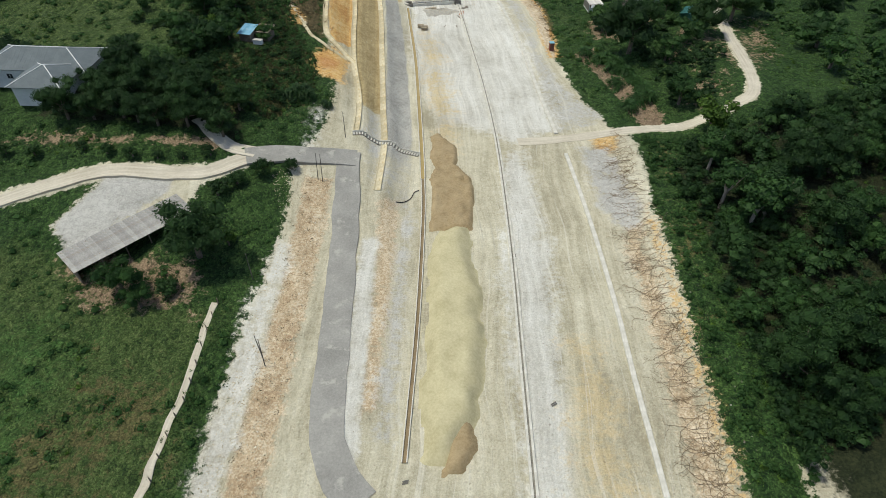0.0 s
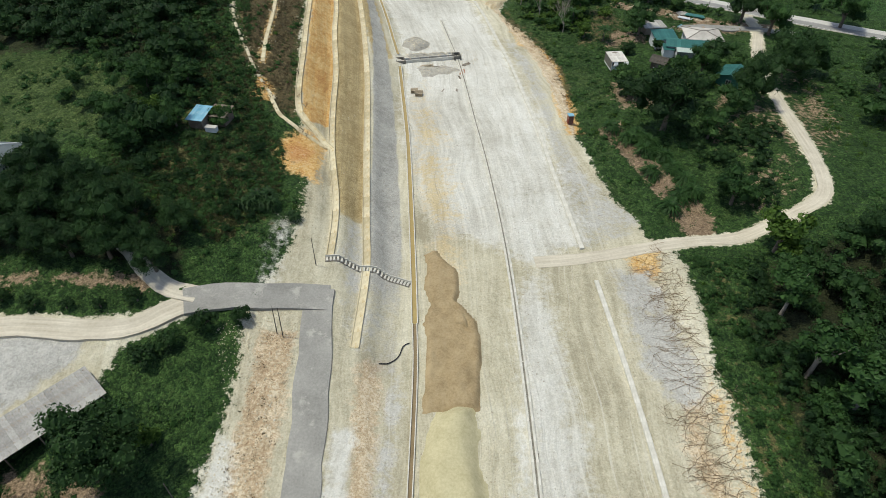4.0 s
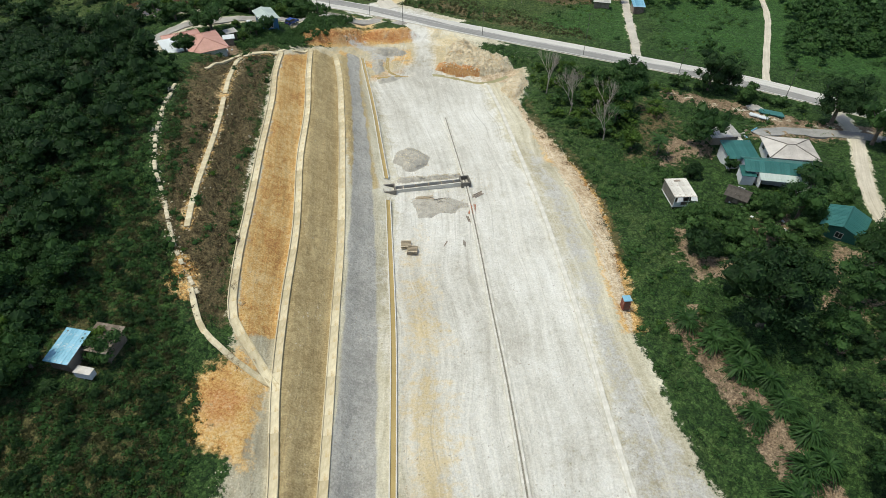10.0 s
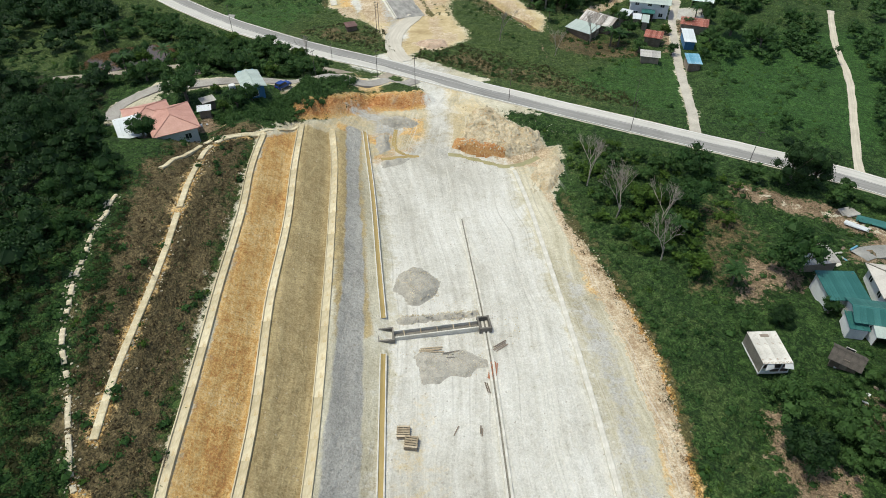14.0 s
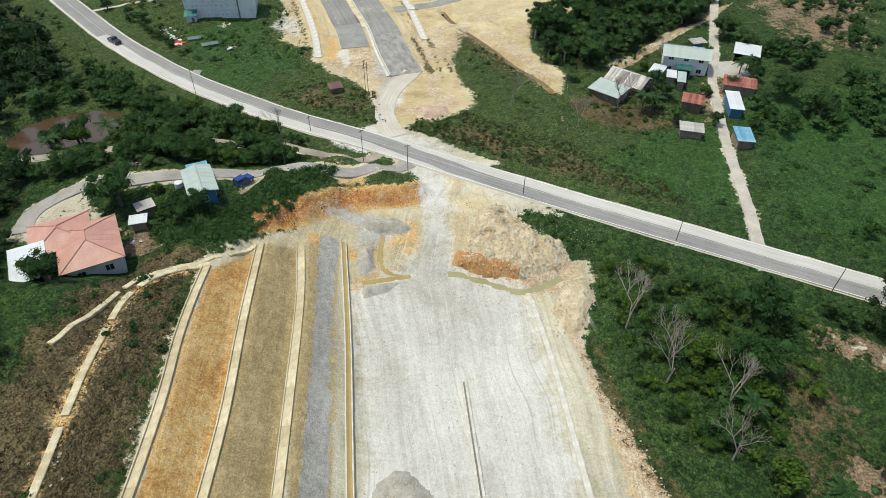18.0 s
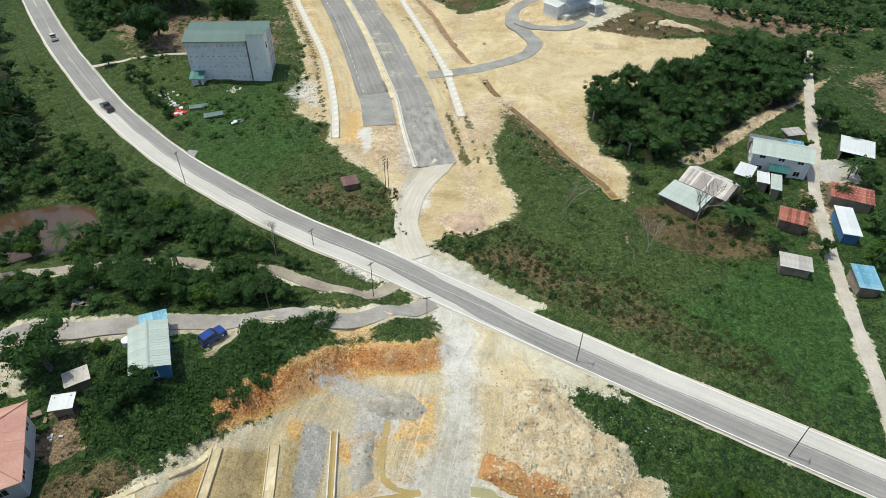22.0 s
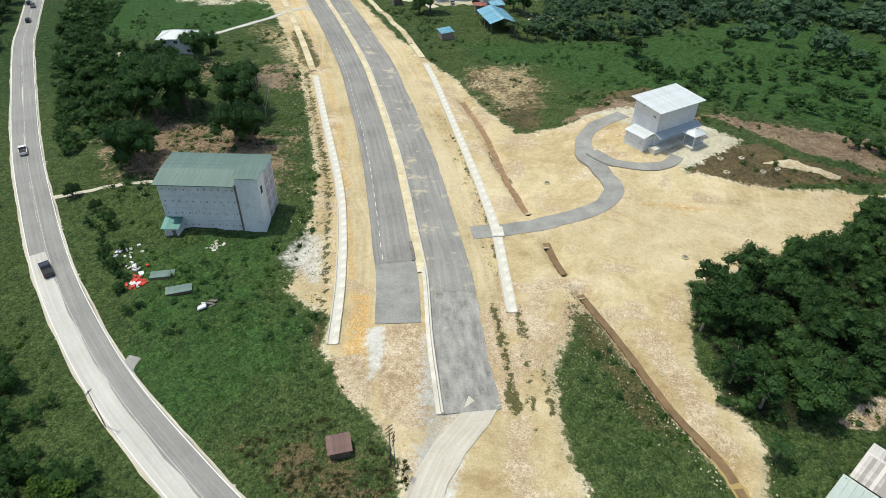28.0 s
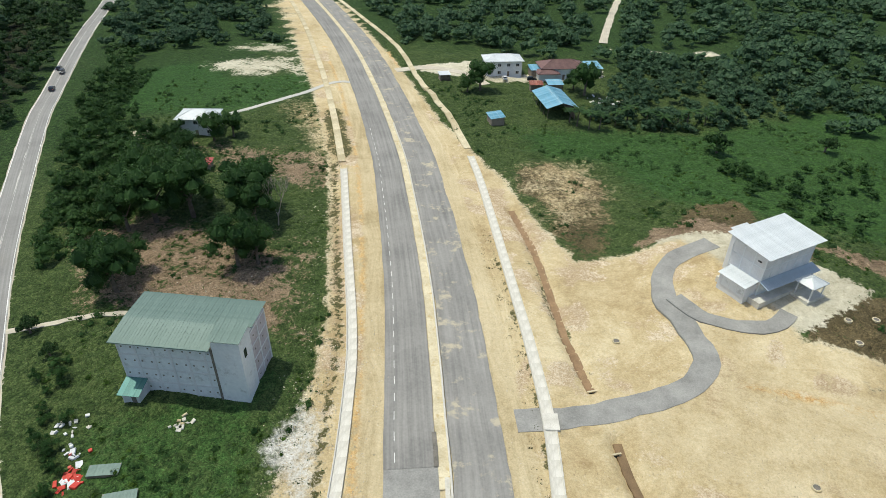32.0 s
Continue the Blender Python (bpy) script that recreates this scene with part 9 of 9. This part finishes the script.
EVERYWHERE = [(-135, -10), (120, -10), (120, 470), (40, 520), (-210, 520), (-135, 330)]
b1 = spread(EVERYWHERE, 6000, 31, 0, 0.7, keep=lambda p: vnoise(p[:, 0], p[:, 1], 11, 2) > np.where((p[:, 1] > 262) | ((p[:, 0] < -33) & (p[:, 1] < 62)), 0.62, 0.38))
sunny = ((b1[:, 0] > 18) & (b1[:, 1] > 195)) | (b1[:, 1] > 255)
for group_b, leaf, say in ((b1[~sunny], LEAF, "low green shrubs and creepers"), (b1[sunny], LEAF_WOOD, "low fresh green shrubs on open ground")):
    scatter("shrubs", bush_forms, group_b, np.random.default_rng(8).uniform(0.35, 1.25, len(group_b)) ** 1.3, leaf, say, "shrubs", 0.1)
b2 = spread(EVERYWHERE, 3000, 32, 0, 0.7, keep=lambda p: vnoise(p[:, 0], p[:, 1], 17, 6) > 0.55)
scatter("bright_shrubs", bush_forms, b2, np.random.default_rng(9).uniform(0.3, 0.9, len(b2)), LEAF_BRIGHT, "low bright green shrubs", "shrubs", 0.1)
b3 = spread(EVERYWHERE, 21000, 33, 0, 0.35)
north = b3[:, 1] > 262
meadow_b = b3[north]
b3 = b3[~north]
scatter("meadow_tufts", low_forms, meadow_b, np.random.default_rng(14).uniform(0.25, 0.6, len(meadow_b)), LEAF_MEADOW, "tall pale green grass of the meadows", "grass", 0.05)
scatter("grass_tufts", low_forms, b3, np.random.default_rng(10).uniform(0.3, 0.8, len(b3)), LEAF_GRASS, "rough grass tufts on open ground", "grass", 0.05)
slope = spread([(-31, 150), (-35, 172), (-38, 200), (-43, 236), (-55, 238), (-56, 210), (-50, 180), (-42, 160), (-34, 146)], 1800, 34, 0, -1)
scatter("dry_tufts", low_forms, slope, np.random.default_rng(11).uniform(0.3, 0.7, len(slope)), LEAF_DRY, "dry brown weeds on the cut slope", "weeds", 0.05)
road_grass = spread([(-20, 292), (0, 283), (30, 270), (44, 266), (38, 276), (16, 291), (-2, 300), (-26, 293), (-36, 295), (-55, 305), (-42, 313), (-28, 309)], 1500, 36, 0, 0.3)
scatter("olive_grass", bush_forms, road_grass, np.random.default_rng(15).uniform(0.25, 0.6, len(road_grass)), LEAF_OLIVE, "tall olive and brown grass beside the country road", "grass", 0.1)
edge_b = spread([(-36, 262), (-28, 270), (-30, 264), (-34, 252), (-40, 240), (-50, 238), (-56, 244), (-42, 262)], 600, 35, 0, -1)
scatter("bank_shrubs", bush_forms, edge_b, np.random.default_rng(12).uniform(0.5, 1.2, len(edge_b)), LEAF_WOOD, "thick green shrubs above the scarp", "shrubs", 0.1)
scatter("bank_weeds", low_forms, weeds, np.random.default_rng(13).uniform(0.15, 0.45, len(weeds)), LEAF_DRY, "scattered dry weeds on the rough bank", "weeds", 0.05)
for k, (poly, n) in enumerate((([(-36, 20), (-31.5, 20), (-31.5, 60), (-35, 64)], 260), ([(-19, 346), (-36, 392), (-52, 424), (-54, 421), (-38, 389), (-21, 345)], 260), ([(-9, 352), (-3, 344), (6, 330), (12, 322), (4, 321), (-4, 335), (-10, 343)], 240), ([(-49, 327), (-54, 345), (-66, 377), (-84, 410), (-100, 442), (-108, 446), (-90, 405), (-70, 374), (-57, 336)], 420), ([(30.5, 165), (31, 182), (30, 194), (25, 209), (20, 224), (18, 222), (23, 206), (28, 192), (28.4, 176)], 280))):
    q = spread(poly, n, 60 + k, 0, -1)
    scatter("verge_weeds", low_forms, q, np.random.default_rng(70 + k).uniform(0.25, 0.7, len(q)), [LEAF, LEAF_OLIVE, LEAF, LEAF, LEAF_DRY][k], "patchy weeds at the edge of the earthworks", "weeds", 0.05)
for k, (poly, n, lo, hi) in enumerate((([(-3, 247), (-1, 262), (6, 264), (11, 257.5), (17, 251), (14, 247.5), (8, 245)], 900, 0.08, 0.38), ([(-10.5, 193.2), (2.6, 196), (2.2, 198), (-10.6, 195.4)], 160, 0.08, 0.25), ([(-12, 203), (-9, 207), (-4.5, 204), (-4.5, 199.5), (-8, 198)], 220, 0.06, 0.2), ([(12.5, 232), (18, 232), (20, 246), (14, 244)], 240, 0.08, 0.3), ([(-23.5, 255), (-16, 260), (-12, 256), (-15, 244), (-21, 244)], 320, 0.06, 0.25), ([(-18.5, 300), (-9, 304.5), (-8, 298), (-13, 296)], 150, 0.06, 0.22), ([(27.5, 170), (30.5, 180), (29.5, 194), (25, 208), (20, 222), (22, 206), (26, 192)], 260, 0.06, 0.24), ([(-62, 340), (-52, 336), (-58, 357), (-66, 372), (-70, 370)], 240, 0.06, 0.25), ([(-10, 352), (2, 340), (14, 322), (20, 330), (12, 340), (4, 350)], 260, 0.06, 0.22), ([(-7.5, 187.5), (0, 189), (4.4, 187), (2, 184.5), (-5.9, 182.2)], 260, 0.04, 0.14), ([(-13, 187), (9, 188), (9, 200), (-13, 199)], 420, 0.04, 0.16))):
    q = spread(poly, n, 90 + k, 0, -1)
    scatter("rubble", stone_forms, q, np.random.default_rng(110 + k).uniform(lo, hi, len(q)), STONE, "loose broken stones on bare earth", "stones", -0.02)
for k, (poly, n, lo, hi) in enumerate((([(-30, 24), (-20.8, 24), (-21.2, 96), (-24, 101), (-29, 96), (-29.6, 70)], 2600, 0.06, 0.26), ([(-45.6, 324), (-41, 326.5), (-36, 318.3), (-38, 315.6), (-42.3, 319)], 420, 0.06, 0.26), ([(-65.4, 357), (-59.7, 357), (-53, 340), (-59.3, 341)], 380, 0.06, 0.28), ([(-33, 94), (-27, 101), (-24, 97), (-29.6, 84)], 420, 0.06, 0.24), ([(-15, 347), (-8, 351), (8, 331), (14, 322), (-4, 326), (-14, 332)], 700, 0.05, 0.2), ([(-27, 128), (-22, 128), (-23, 112), (-26, 108)], 300, 0.06, 0.24))):
    q = spread(poly, n, 130 + k, 0, -1)
    scatter("rubble", stone_forms, q, np.random.default_rng(150 + k).uniform(lo, hi, len(q)) ** 1.3, STONE, "loose broken stones on a rough bank", "stones", -0.02)
rv = np.random.default_rng(77)
VINES = [(0.7, -1.0, 2.1, 1.3), (-1.0, -0.9, 2.0, 1.0), (1.4, 0.5, 2.0, 1.1), (1.2, -1.9, 1.0, 1.2), (-0.4, -2.0, 0.9, 1.1)]
for k, (l, wide, n) in enumerate((([(-55, 203), (-52.3, 187), (-49, 176), (-45.4, 168.8), (-41.2, 160), (-36, 152.5)], 0.45, 420), (LINE_1, 0.7, 520), (EARTH_DRAIN_2, 2.2, 420), (DRAIN_L[:4], 3.4, 500))):
    c = smooth_line(l, 0.5)
    q = c[rv.integers(0, len(c), n)] + rv.normal(size=(n, 2)) * wide
    scatter("rubble", stone_forms, q, rv.uniform(0.07, 0.24, n), STONE, "broken stones along a drain", "stones", -0.02)
tagged(share("creepers", mesh_np("creepers", *join(leaf_cloud(rv, VINES, 700, 0.34), cores(rv, VINES)), LEAF), hut), "green creepers over the roof", kind="stuff")
